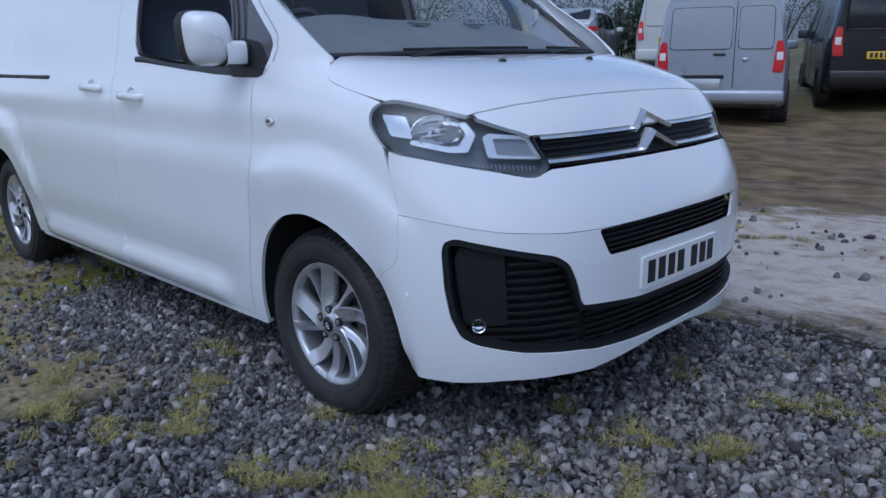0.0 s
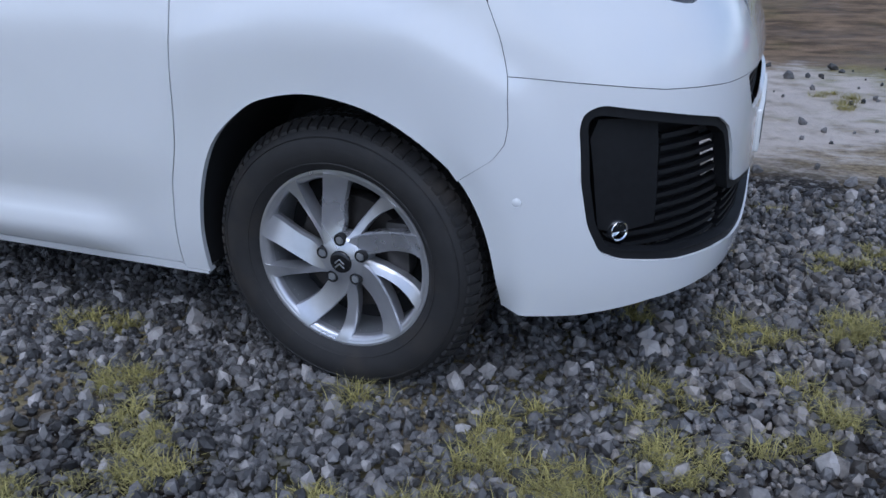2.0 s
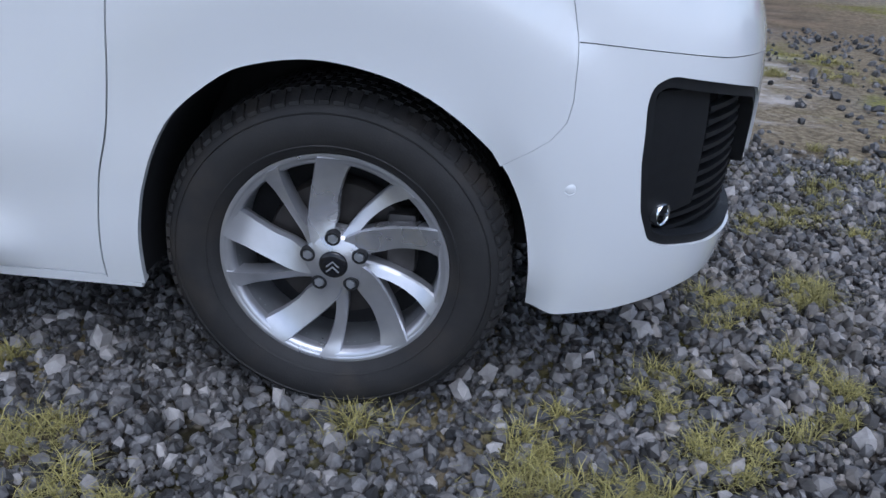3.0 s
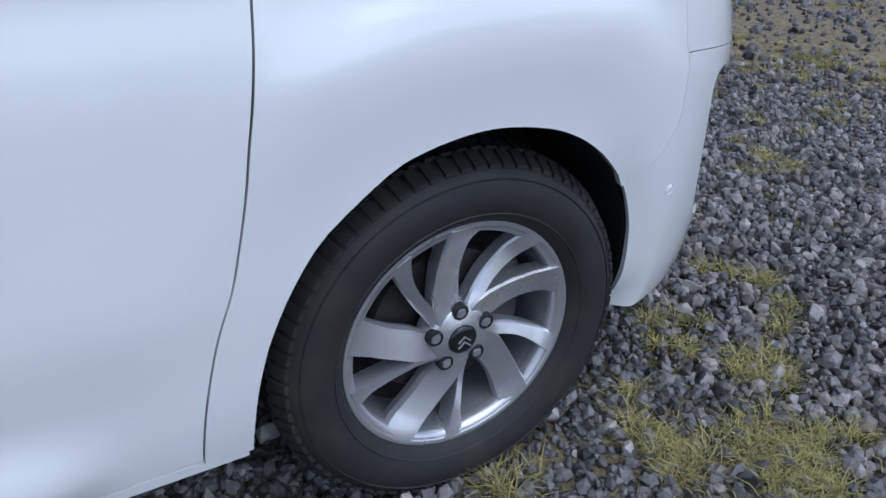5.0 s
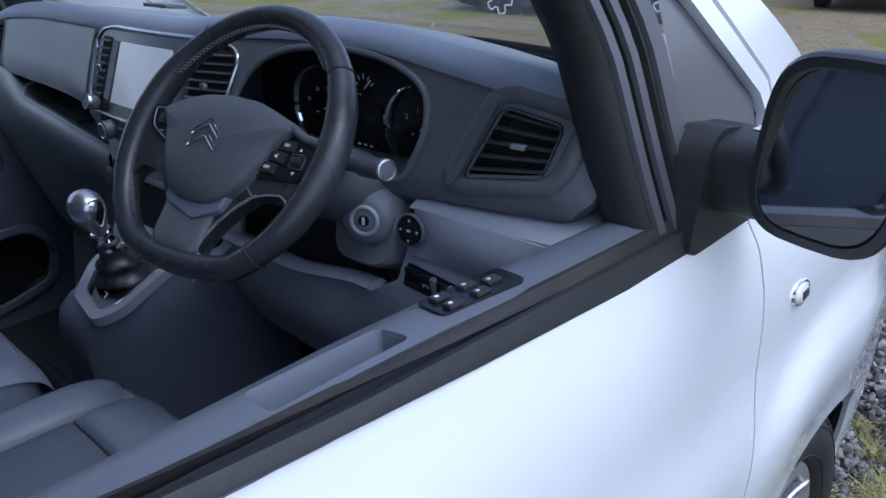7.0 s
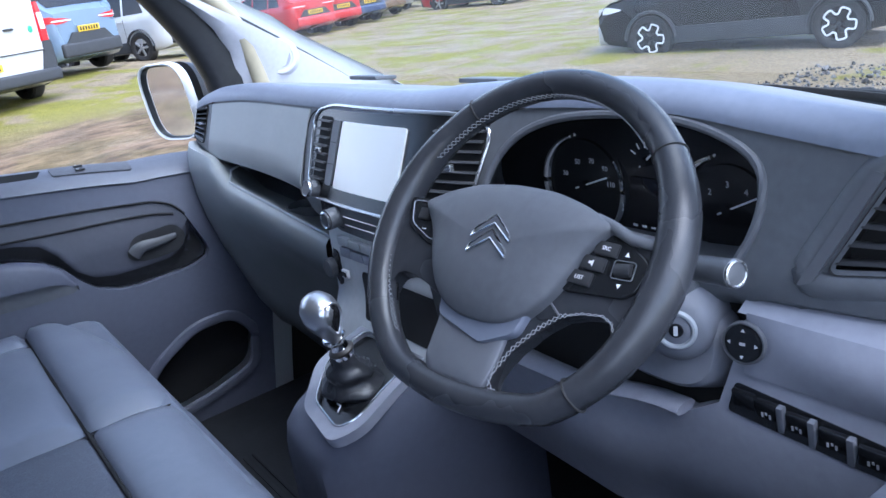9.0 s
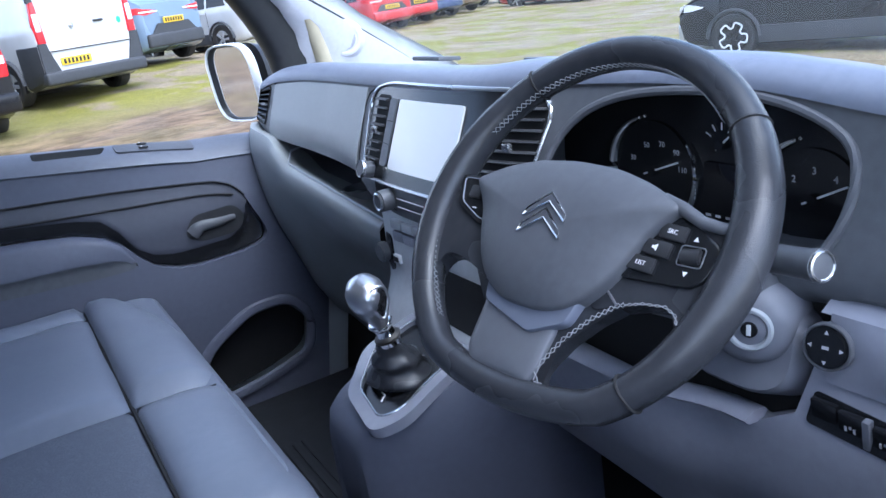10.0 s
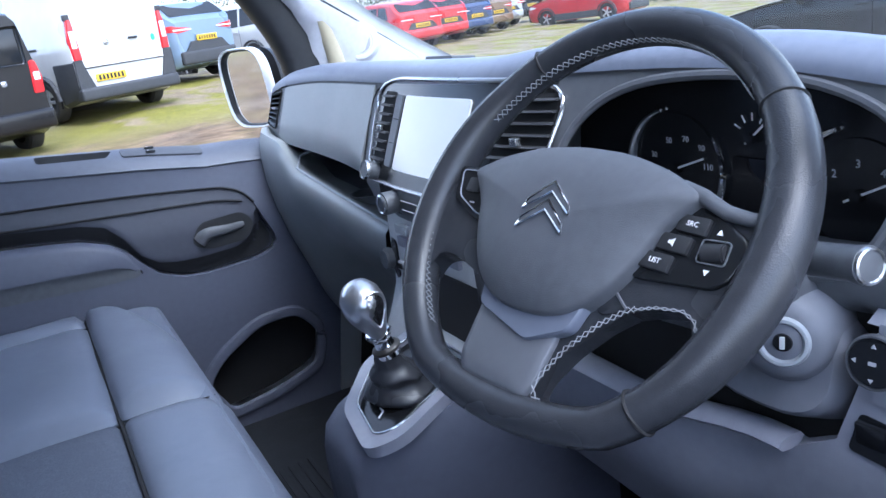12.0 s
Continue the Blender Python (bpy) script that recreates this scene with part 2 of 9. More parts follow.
def tube(line, radius, seg=10, closed=False, flat=(1.0, 1.0), caps=True, up=(0, 0, 1)):
    """A tube along a line; radius is a number or a function of 0..1; flat scales its two axes."""
    line = [Vector(p) for p in line]
    n = len(line)
    rows = []
    for i, p in enumerate(line):
        a, b = (line[i - 1], line[(i + 1) % n]) if closed else (line[max(0, i - 1)], line[min(n - 1, i + 1)])
        d = (b - a).normalized()
        s = d.cross(Vector(up))
        s = s.normalized() if s.length > 1e-4 else d.orthogonal().normalized()
        w = s.cross(d)
        r = radius(i / max(1, n - 1)) if callable(radius) else radius
        rows.append([p + r * (flat[0] * math.cos(2 * math.pi * k / seg) * s + flat[1] * math.sin(2 * math.pi * k / seg) * w) for k in range(seg)])
    return grid(rows, close_u=closed, close_v=True, caps=caps and not closed)


def densify(poly, step, closed=True):
    out = []
    n = len(poly)
    for i in range(n if closed else n - 1):
        a, b = Vector(poly[i]), Vector(poly[(i + 1) % n])
        k = max(1, int((b - a).length / step))
        out += [a + (b - a) * (j / k) for j in range(k)]
    return out


def inside(p, poly):
    x, y = p
    hit = False
    n = len(poly)
    j = n - 1
    for i in range(n):
        xi, yi, xj, yj = poly[i][0], poly[i][1], poly[j][0], poly[j][1]
        if (yi > y) != (yj > y) and x < (xj - xi) * (y - yi) / (yj - yi) + xi:
            hit = not hit
        j = i
    return hit


def drape(fn, outline, holes=(), step=0.035, edge=0.015, depth=0.012, core=(-1.5, 0.0, 0.7)):
    """A sheet cut to a flat outline with holes and laid on the surface fn(u, v); its rims turn in by depth."""
    from mathutils.geometry import delaunay_2d_cdt
    loops = [densify(l, edge) for l in (outline, *holes)]
    pts, edges = [], []
    for l in loops:
        k = len(pts)
        pts += [Vector((p[0], p[1])) for p in l]
        edges += [(k + i, k + (i + 1) % len(l)) for i in range(len(l))]
    arr = np.array([(p.x, p.y) for p in pts])
    lo, hi = arr.min(0), arr.max(0)
    for u in np.arange(math.floor(lo[0] / step) * step, hi[0] + step, step):
        for v in np.arange(math.floor(lo[1] / step) * step, hi[1] + step, step):
            if np.abs(arr - (u, v)).max(1).min() > 0.45 * min(step, edge * 1.5) and inside((u, v), loops[0]) and not any(inside((u, v), h) for h in loops[1:]):
                pts.append(Vector((float(u), float(v))))
    co, _, faces, *_ = delaunay_2d_cdt(pts, edges, [], 0, 1e-6)
    bm = bmesh.new()
    vs = [bm.verts.new(fn(c.x, c.y)) for c in co]
    for f in faces:
        c = ((co[f[0]].x + co[f[1]].x + co[f[2]].x) / 3, (co[f[0]].y + co[f[1]].y + co[f[2]].y) / 3)
        if inside(c, loops[0]) and not any(inside(c, h) for h in loops[1:]):
            bm.faces.new([vs[i] for i in f])
    for v in [v for v in bm.verts if not v.link_faces]:
        bm.verts.remove(v)
    if depth:
        bm.normal_update()
        mid = Vector(core)
        if sum((f.normal.dot(f.calc_center_median() - mid) * f.calc_area() for f in bm.faces)) < 0:
            bmesh.ops.reverse_faces(bm, faces=bm.faces)
            bm.normal_update()
        rim = [e for e in bm.edges if len(e.link_faces) == 1]
        nrm = {}
        for e in rim:
            for v in e.verts:
                nrm[v] = v.normal.copy()
        geo = bmesh.ops.extrude_edge_only(bm, edges=rim)["geom"]
        news = [g for g in geo if isinstance(g, bmesh.types.BMVert)]
        keys = list(nrm)
        kd = {tuple(round(c, 6) for c in v.co): nrm[v] for v in keys}
        for v in news:
            v.co -= kd[tuple(round(c, 6) for c in v.co)] * depth
    return bm


def rounded(pts, r, n=4):
    """A flat outline with its corners rounded."""
    out = []
    k = len(pts)
    for i in range(k):
        p, a, b = Vector(pts[i][:2]), Vector(pts[i - 1][:2]), Vector(pts[(i + 1) % k][:2])
        rr = min(r, (a - p).length * 0.45, (b - p).length * 0.45)
        s, e = p + (a - p).normalized() * rr, p + (b - p).normalized() * rr
        out += [(1 - t) ** 2 * s + 2 * t * (1 - t) * p + t * t * e for t in (j / n for j in range(n + 1))]
    return out


def plate_solid(outline, m, depth, bevel=0.0):
    """A flat outline in the x, y plane of m, depth thick along its z."""
    bm = bmesh.new()
    vs = [bm.verts.new(m @ Vector((p[0], p[1], 0))) for p in outline]
    f = bm.faces.new(vs)
    top = bmesh.ops.extrude_face_region(bm, geom=[f])["geom"]
    d = (m.to_3x3() @ Vector((0, 0, 1))) * depth
    for v in (g for g in top if isinstance(g, bmesh.types.BMVert)):
        v.co += d
    if bevel:
        bm.normal_update()
        tops = [g for g in top if isinstance(g, bmesh.types.BMFace)]
        bmesh.ops.bevel(bm, geom=list({e for t in tops for e in t.edges}), offset=bevel, segments=2, affect="EDGES")
    return bm


def table(v, ks):
    """Straight-line reading of a table of pairs."""
    if v <= ks[0][0]:
        return ks[0][1]
    for (a, p), (b, q) in zip(ks, ks[1:]):
        if v <= b:
            return p + (q - p) * (v - a) / (b - a)
    return ks[-1][1]


def ease(v, a, b):
    """0 at a, 1 at b, smooth between."""
    t = max(0.0, min(1.0, (v - a) / (b - a)))
    return t * t * (3 - 2 * t)


def merge(*bms):
    out = bmesh.new()
    for b in bms:
        me = bpy.data.meshes.new("tmp")
        b.to_mesh(me)
        b.free()
        out.from_mesh(me)
        bpy.data.meshes.remove(me)
    return out


def flip_y(bm):
    for v in bm.verts:
        v.co.y = -v.co.y
    return bm


def text_on(body, m, size, mat, parent=None, name="print", depth=0.0003, label=""):
    """Raised print in the x, y plane of m, centred."""
    cu = bpy.data.curves.new("tmp", "FONT")
    cu.body, cu.size, cu.align_x, cu.align_y, cu.extrude, cu.resolution_u = body, size, "CENTER", "CENTER", depth, 2
    tmp = bpy.data.objects.new("tmp", cu)
    scene.collection.objects.link(tmp)
    me = bpy.data.meshes.new_from_object(tmp.evaluated_get(bpy.context.evaluated_depsgraph_get()))
    bpy.data.objects.remove(tmp)
    bpy.data.curves.remove(cu)
    me.transform(m)
    me.materials.clear()
    me.materials.append(mat)
    me.name = name
    ob = new(name, me)
    ob.parent = parent
    return tagged(ob, label) if label else ob


# ---- the white van: body ----
# x ahead along the van, y to its left, z up; the front axle stands over the origin.
def curve_table(v, ks):
    """A smooth, monotone reading of a table of pairs."""
    if v <= ks[0][0]:
        return ks[0][1]
    if v >= ks[-1][0]:
        return ks[-1][1]
    i = max(j for j in range(len(ks) - 1) if ks[j][0] <= v)

    def slope(j):
        if j == 0 or j == len(ks) - 1:
            a, b = (ks[0], ks[1]) if j == 0 else (ks[-2], ks[-1])
            return (b[1] - a[1]) / (b[0] - a[0])
        a = (ks[j][1] - ks[j - 1][1]) / (ks[j][0] - ks[j - 1][0])
        b = (ks[j + 1][1] - ks[j][1]) / (ks[j + 1][0] - ks[j][0])
        return 0.0 if a * b <= 0 else 2 * a * b / (a + b)

    h = ks[i + 1][0] - ks[i][0]
    t = (v - ks[i][0]) / h
    return (2 * t ** 3 - 3 * t * t + 1) * ks[i][1] + (t ** 3 - 2 * t * t + t) * h * slope(i) + (3 * t * t - 2 * t ** 3) * ks[i + 1][1] + (t ** 3 - t * t) * h * slope(i + 1)


NOSE = [(0.2, 0.85), (0.3, 0.875), (0.45, 0.885), (0.6, 0.885), (0.75, 0.872), (0.85, 0.835), (0.95, 0.775), (1.04, 0.728), (1.11, 0.67), (1.16, 0.59), (1.2, 0.48), (1.25, 0.29), (1.28, 0.09), (1.30, -0.1)]
TURN_X = [(0.2, -0.1), (1.0, -0.1), (1.1, -0.14), (1.2, -0.27), (1.3, -0.5)]
ROUND = 3.4
HALF = [(0.2, 0.895), (0.25, 0.908), (0.35, 0.93), (0.5, 0.948), (0.7, 0.955), (0.9, 0.96), (1.03, 0.9595), (1.085, 0.9578), (1.105, 0.9555), (1.13, 0.951), (1.165, 0.9435), (1.2, 0.929), (1.3, 0.903), (1.5, 0.86), (1.7, 0.80), (1.85, 0.72), (1.9, 0.5)]
HUB = (0.0, -0.91, 0.335)
WHEELBASE = 3.275

RING = []
for _k in range(3001):
    _a = math.pi / 2 * _k / 3000
    RING.append((math.cos(_a) ** (2 / ROUND), math.sin(_a) ** (2 / ROUND)))
RING_S = [0.0]
for (_c, _d), (_e, _f) in zip(RING, RING[1:]):
    RING_S.append(RING_S[-1] + math.hypot((_e - _c) * 0.985, (_f - _d) * 0.95))
SIDE_S = RING_S[-1]
RING_A, RING_C, RING_D = np.array(RING_S), np.array([r[0] for r in RING]), np.array([r[1] for r in RING])


def ledge(x, z):
    """How far the pressed shapes of the side stand out: the flares, the sill's step and the shoulder."""
    out = 0.0
    for wx in (0.0, -WHEELBASE):
        r = math.hypot(x - wx, z - 0.335)
        up = ease(z, 0.40, 0.62)
        out += 0.017 * (1 - ease(r, 0.598, 0.645)) * up * (ease(x, -0.40, -0.20) if wx == 0.0 else 1.0) - 0.014 * (1 - ease(r, 0.40, 0.57)) * up
    out += 0.016 * ease(z, 0.42, 0.60) * (1 - ease(z, 0.85, 1.0)) * (1 - ease(x, 0.05, 0.30))
    out += 0.030 * (1 - ease(z, 0.355, 0.415)) * ease(z, 0.26, 0.30) * ease(x, -2.75, -2.6) * (1 - ease(x, -0.72, -0.56))
    return out


def lip(x, z):
    """How far the bumper's edge draws in along the front of the wheel arch."""
    near = (1 - ease(math.hypot(x, z - 0.335), 0.375, 0.455)) * ease(x, 0.20, 0.34)
    return near * (0.018 + 0.028 * (1 - ease(z, 0.22, 0.37)))


def skin(s, z, inset=0.0):
    """A point of the body's skin: s runs round the plan from the middle of the nose, to the van's right."""
    sign = -1.0 if s >= 0 else 1.0
    s = abs(s)
    b, x0, xc = curve_table(z, HALF), curve_table(z, TURN_X), curve_table(z, NOSE)
    if s >= SIDE_S:
        x, c, d = x0 - (s - SIDE_S), 0.0, 1.0
    else:
        c, d = float(np.interp(s, RING_A, RING_C)), float(np.interp(s, RING_A, RING_D))
        x = x0 + (xc - x0 - inset) * c
    rear = 0.30 * ease(-x, 3.6, 4.25)
    y = (b - inset + ledge(x, z) * d * ease(d, 0.9, 1.0)) * d - rear * 0.3
    return Vector((x, sign * (y - lip(x, z)), z))


def at_x(x, z):
    """Flat place (s, z) of a point of the side at x."""
    x0, xc = curve_table(z, TURN_X), curve_table(z, NOSE)
    c = (x - x0) / max(0.02, xc - x0)
    return (SIDE_S + (x0 - x), z) if c <= 0 else (float(np.interp(-min(c, 1.0), -RING_C, RING_A)), z)


def at_y(y, z):
    """Flat place (s, z) of a point of the nose at y (right of the middle is positive s)."""
    s = float(np.interp(min(1.0, abs(y) / curve_table(z, HALF)), RING_D, RING_A))
    return (s if y < 0 else -s, z)


def half_width(x, z):
    x0, xc = curve_table(z, TURN_X), curve_table(z, NOSE)
    c = (x - x0) / max(0.02, xc - x0)
    b = curve_table(z, HALF)
    return b if c <= 0 else b * max(0.0, 1 - min(1.0, c) ** ROUND) ** (1 / ROUND)


def bonnet(x, y):
    """Height of the bonnet's skin."""
    lo, hi = 0.9, 1.31
    for _ in range(30):
        mid = (lo + hi) / 2
        if half_width(x, mid) > abs(y):
            lo = mid
        else:
            hi = mid
    return Vector((x, y, lo))


def arch(cx, lift=0.0, n=26, grow=0.0):
    """The wheel arch's edge from its rear foot over the top to its front foot, as (x, z)."""
    pts = [(-0.388, 0.256), (-0.385, 0.30), (-0.377, 0.37), (-0.364, 0.431), (-0.347, 0.487), (-0.312, 0.567), (-0.261, 0.641), (-0.170, 0.712), (-0.110, 0.736), (-0.035, 0.749), (0.03, 0.747), (0.10, 0.732), (0.150, 0.712), (0.20, 0.683), (0.253, 0.640), (0.31, 0.578), (0.346, 0.508), (0.366, 0.440), (0.377, 0.366), (0.380, 0.30), (0.381, 0.256)]
    line = smooth_line([(x, z, 0) for x, z in pts], 3)
    return [(cx + p.x * (1 + grow), p.y * (1 + grow)) for p in line]


def sides(name, fn_outline, holes, mat, parent, label="", step=0.04, edge=0.016, depth=0.014, smooth=40, fn=skin):
    """A panel of the right side and its mirror twin."""
    for left in (False, True):
        bm = drape(fn, fn_outline, holes, step, edge, depth)
        if left:
            flip_y(bm)
        part(name, bm, mat, parent, label, smooth)


van = thing("van", "white panel van with grey alloy wheels and an open driver's window", "van")
G = 0.0018  # half a shut line

SEAM_F = [(-0.340, 1.205), (-0.331, 1.15), (-0.328, 1.03), (-0.337, 0.92), (-0.347, 0.85), (-0.359, 0.78), (-0.369, 0.715), (-0.384, 0.64), (-0.399, 0.58), (-0.423, 0.512), (-0.440, 0.445), (-0.454, 0.375), (-0.463, 0.306), (-0.466, 0.256)]
SEAM_R = [(-1.545, 1.80), (-1.54, 1.3), (-1.525, 0.9), (-1.525, 0.69), (-1.550, 0.5), (-1.562, 0.413), (-1.590, 0.357), (-1.57, 0.30), (-1.57, 0.272)]
BUMP_SEAM = [(0.309, 0.573), (0.345, 0.598), (0.390, 0.629), (0.415, 0.662), (0.422, 0.70), (0.421, 0.75), (0.419, 0.797), (0.402, 0.87), (0.378, 0.933), (0.372, 0.985)]
ARCH_F = arch(0.0)
k_split = next(i for i, p in enumerate(ARCH_F) if p[0] > 0.303)
ARCH_WING, ARCH_BUMP = ARCH_F[:k_split], ARCH_F[k_split:]

def inset_line(line, d):
    """A flat outline drawn in by d."""
    out = []
    n = len(line)
    for i in range(n):
        a, b, e = Vector(line[i - 1]), Vector(line[i]), Vector(line[(i + 1) % n])
        t = (e - a).normalized()
        nrm = Vector((-t.y, t.x))
        if not inside(b + nrm * d, line):
            nrm = -nrm
        out.append(b + nrm * d)
    return out


def mirrored(line):
    return [(-s, z) for s, z in reversed(line)]


# the headlamp's outline, from its rear end over the top to the grille and back underneath
LAMP = [(1.150, 1.090), (1.102, 1.125), (1.016, 1.145), (0.946, 1.140), (0.784, 1.099), (0.689, 1.064), (0.608, 1.034), (0.589, 0.988), (0.578, 0.938), (0.647, 0.907), (0.776, 0.931), (0.977, 0.965), (1.113, 0.987), (1.161, 1.045)]
LAMP = [(p.x, p.y) for p in smooth_line([(s, z, 0) for s, z in LAMP], 4, True)]
LAMP_CUT = [(p.x, p.y) for p in inset_line(LAMP, -0.0025)]

WING_TOP = [(0.23, 1.160), (0.16, 1.176), (0.107, 1.190), (0.065, 1.207), (0.045, 1.225), (0.038, 1.245)]
# wing: down the door's seam, over the arch, up the bumper's seam, round the lamp, back along the bonnet
SEAM_F = [(p.x, p.y) for p in smooth_line([(x, z, 0) for x, z in SEAM_F], 4)]
SEAM_R = [tuple(p) for p in densify([Vector(p) for p in SEAM_R], 0.03, False)] + [SEAM_R[-1]]
wing = [at_x(x + G, z) for x, z in SEAM_F] + [at_x(x, z) for x, z in ARCH_WING] + [at_x(x - 0.0007, z) for x, z in BUMP_SEAM[:-1]]
wing += LAMP_CUT[49:] + LAMP_CUT[:7]
wing += [at_x(x, z) for x, z in WING_TOP]
# the wing runs up into the windscreen's pillar
PILLAR = [(0.035, 1.262), (0.03, 1.275), (-0.10, 1.37), (-0.32, 1.505), (-0.55, 1.645), (-0.80, 1.79), (-0.90, 1.83), (-0.80, 1.83), (-0.753, 1.803), (-0.695, 1.772), (-0.37, 1.481), (-0.229, 1.36), (-0.216, 1.31), (-0.232, 1.262)]
wing += [(at_x(x, 1.25)[0], z) for x, z in PILLAR] + [at_x(-0.262, 1.228), at_x(-0.30, 1.212)]


def wing_skin(s, z):
    if z <= 1.25:
        return skin(s, z)
    p = skin(s, 1.25)
    return Vector((p.x, p.y * curve_table(z, HALF) / curve_table(1.25, HALF), z))


sides("wing", wing, (), M_PAINT, van, "white front wing running up into the windscreen pillar", step=0.03, edge=0.012, fn=wing_skin)

BELT = [(-0.374, 1.205), (-0.6, 1.216), (-0.85, 1.235), (-1.10, 1.259), (-1.26, 1.277)]
WINDOW = BELT + [(-1.32, 1.296), (-1.355, 1.34), (-1.37, 1.50), (-1.37, 1.70), (-1.33, 1.765), (-0.80, 1.765), (-0.72, 1.74), (-0.397, 1.459), (-0.262, 1.345), (-0.248, 1.317), (-0.258, 1.275), (-0.285, 1.235), (-0.32, 1.212)]


def side_glasshouse(x, z):
    """Upper body beside the windows, as (x, z): like the skin, but with no turn to the nose."""
    y = curve_table(z, HALF) * half_width(x, 1.25) / curve_table(1.25, HALF)
    return Vector((x, -y, z))


door_line = [(x - G, z) for x, z in SEAM_F[:-1]] + [(-0.468 - G, 0.272)] + [(x + G, z) for x, z in reversed(SEAM_R)]
door_line += [(-0.76, 1.80), (-0.70, 1.765), (-0.375, 1.475), (-0.235, 1.355), (-0.222, 1.31), (-0.238, 1.262), (-0.27, 1.226)]


def door_skin(x, z):
    if z > 1.2:
        return side_glasshouse(x, z)
    return skin(*at_x(x, z))


doors = {}
for left in (False, True):
    bm = drape(door_skin, door_line, (WINDOW,), 0.035, 0.014, 0.014)
    if left:
        flip_y(bm)
    doors[left] = part("front_door", bm, M_PAINT, van, "white front door with its window wound down" if not left else "white front door")

sides("sliding_door", [at_x(x - G, z) for x, z in SEAM_R] + [at_x(-2.74 + G, 0.272), at_x(-2.74 + G, 0.62), at_x(-2.80, 0.75), at_x(-2.80, 1.8)], (), M_PAINT, van, "white sliding side door", step=0.05, edge=0.03)
rear_arch = [(x, z) for x, z in reversed(arch(-WHEELBASE))]
rq = [at_x(-2.80 - G, 1.8), at_x(-2.80 - G, 0.75), at_x(-2.74 - G, 0.62), at_x(-2.74 - G, 0.272), at_x(-2.85, 0.268)] + [at_x(x, z) for x, z in rear_arch] + [at_x(-3.72, 0.3), at_x(-3.98, 0.32), at_x(-4.05, 0.6), at_x(-4.06, 1.2), at_x(-4.0, 1.8)]
sides("rear_quarter", rq, (), M_PAINT, van, "white rear quarter panel", step=0.06, edge=0.03)
sides("sill", [at_x(-0.395, 0.245), at_x(-0.395, 0.2545), at_x(-0.46, 0.2545), at_x(-0.47, 0.268), at_x(-2.85, 0.268), at_x(-2.84, 0.245)], (), M_PAINT, van, "white sill", step=0.05, edge=0.02, depth=0.03)

# bonnet and the strip over the grille
NOSE_W = [(1.04, 0.0)]
for _z in [1.04 + 0.002 * k for k in range(1, 131)]:
    _p = NOSE_W[-1]
    NOSE_W.append((_z, _p[1] + math.hypot(0.002, curve_table(_z, NOSE) - curve_table(_p[0], NOSE))))


def hood_flat(p):
    """Flat place of a point (s, z) of the bonnet, with the height stretched to true length."""
    return (p[0], float(np.interp(p[1], [a for a, _ in NOSE_W], [b for _, b in NOSE_W])))


def hood_skin(s, w):
    return skin(s, float(np.interp(w, [b for _, b in NOSE_W], [a for a, _ in NOSE_W])))


hood_rear = [(0.13, 0.0), (0.15, -0.30), (0.135, -0.5), (0.085, -0.63), (0.02, -0.73), (-0.005, -0.79), (0.02, -0.835)]
hood = [hood_flat(at_y(y, bonnet(x, y).z)) for x, y in hood_rear]
hood += [hood_flat((at_x(x, z)[0] - 2 * G, z + G)) for x, z in reversed(WING_TOP)]
hood += [hood_flat(p) for p in LAMP_CUT[7:17]]
hood += [hood_flat((at_y(y, z)[0], z + 2 * G)) for y, z in ((-0.735, 1.100), (-0.60, 1.119), (-0.406, 1.131), (-0.19, 1.137), (0.0, 1.1375))]
hood_line = hood + [(-s, w) for s, w in reversed(hood[1:-1])]
part("bonnet", drape(hood_skin, hood_line, (), 0.035, 0.02, 0.02), M_PAINT, van, "white bonnet")
nose = LAMP_CUT[24:16:-1] + [at_y(-0.735, 1.100), at_y(-0.60, 1.119), at_y(-0.406, 1.131), at_y(-0.19, 1.137)]
nose += mirrored(nose)
part("nose_panel", drape(skin, nose, (), 0.03, 0.015, 0.02), M_PAINT, van)

# bumper: an upper skin under the lamps and a lower one with the air intakes cut out
TOP_R = LAMP_CUT[48:33:-1] + [at_y(-0.572, 0.929), at_y(-0.40, 0.932), at_y(-0.2, 0.930)]
SEAM_B = [(0.421, 0.797), (0.50, 0.788), (0.597, 0.775), (0.70, 0.757)]
SEAM_BR = [at_x(x, z) for x, z in SEAM_B] + [at_y(-0.60, 0.742), at_y(-0.475, 0.740)]


up_r = [at_x(x + 0.0007, z) for x, z in BUMP_SEAM[6:-1]] + TOP_R
up_line = [(s, z + 0.0009) for s, z in reversed(SEAM_BR)] + up_r
part("bumper_upper", drape(skin, up_line + mirrored(up_line), (), 0.03, 0.014, 0.02), M_PAINT, van, "white bumper skin")
low_r = [(s, z - 0.0009) for s, z in SEAM_BR[::-1]] + [at_x(x + 0.0007, z) for x, z in reversed(BUMP_SEAM[:7])] + [at_x(x, z) for x, z in ARCH_BUMP] + [at_x(0.43, 0.247), at_x(0.553, 0.250), at_x(0.70, 0.270), at_y(-0.60, 0.272), at_y(-0.474, 0.268), at_y(-0.3, 0.285), at_y(-0.12, 0.302)]
UPPER_IN = rounded([at_y(-0.468, 0.737), at_y(-0.2, 0.742), at_y(0.2, 0.742), at_y(0.468, 0.737), at_y(0.424, 0.648), at_y(0.2, 0.648), at_y(-0.2, 0.648), at_y(-0.424, 0.648)], 0.02)
CORNER_R = [at_x(0.553, 0.69), at_x(0.560, 0.722), at_x(0.592, 0.737), at_x(0.70, 0.712), at_y(-0.629, 0.675), at_y(-0.585, 0.645), at_y(-0.555, 0.58), at_y(-0.533, 0.503)]
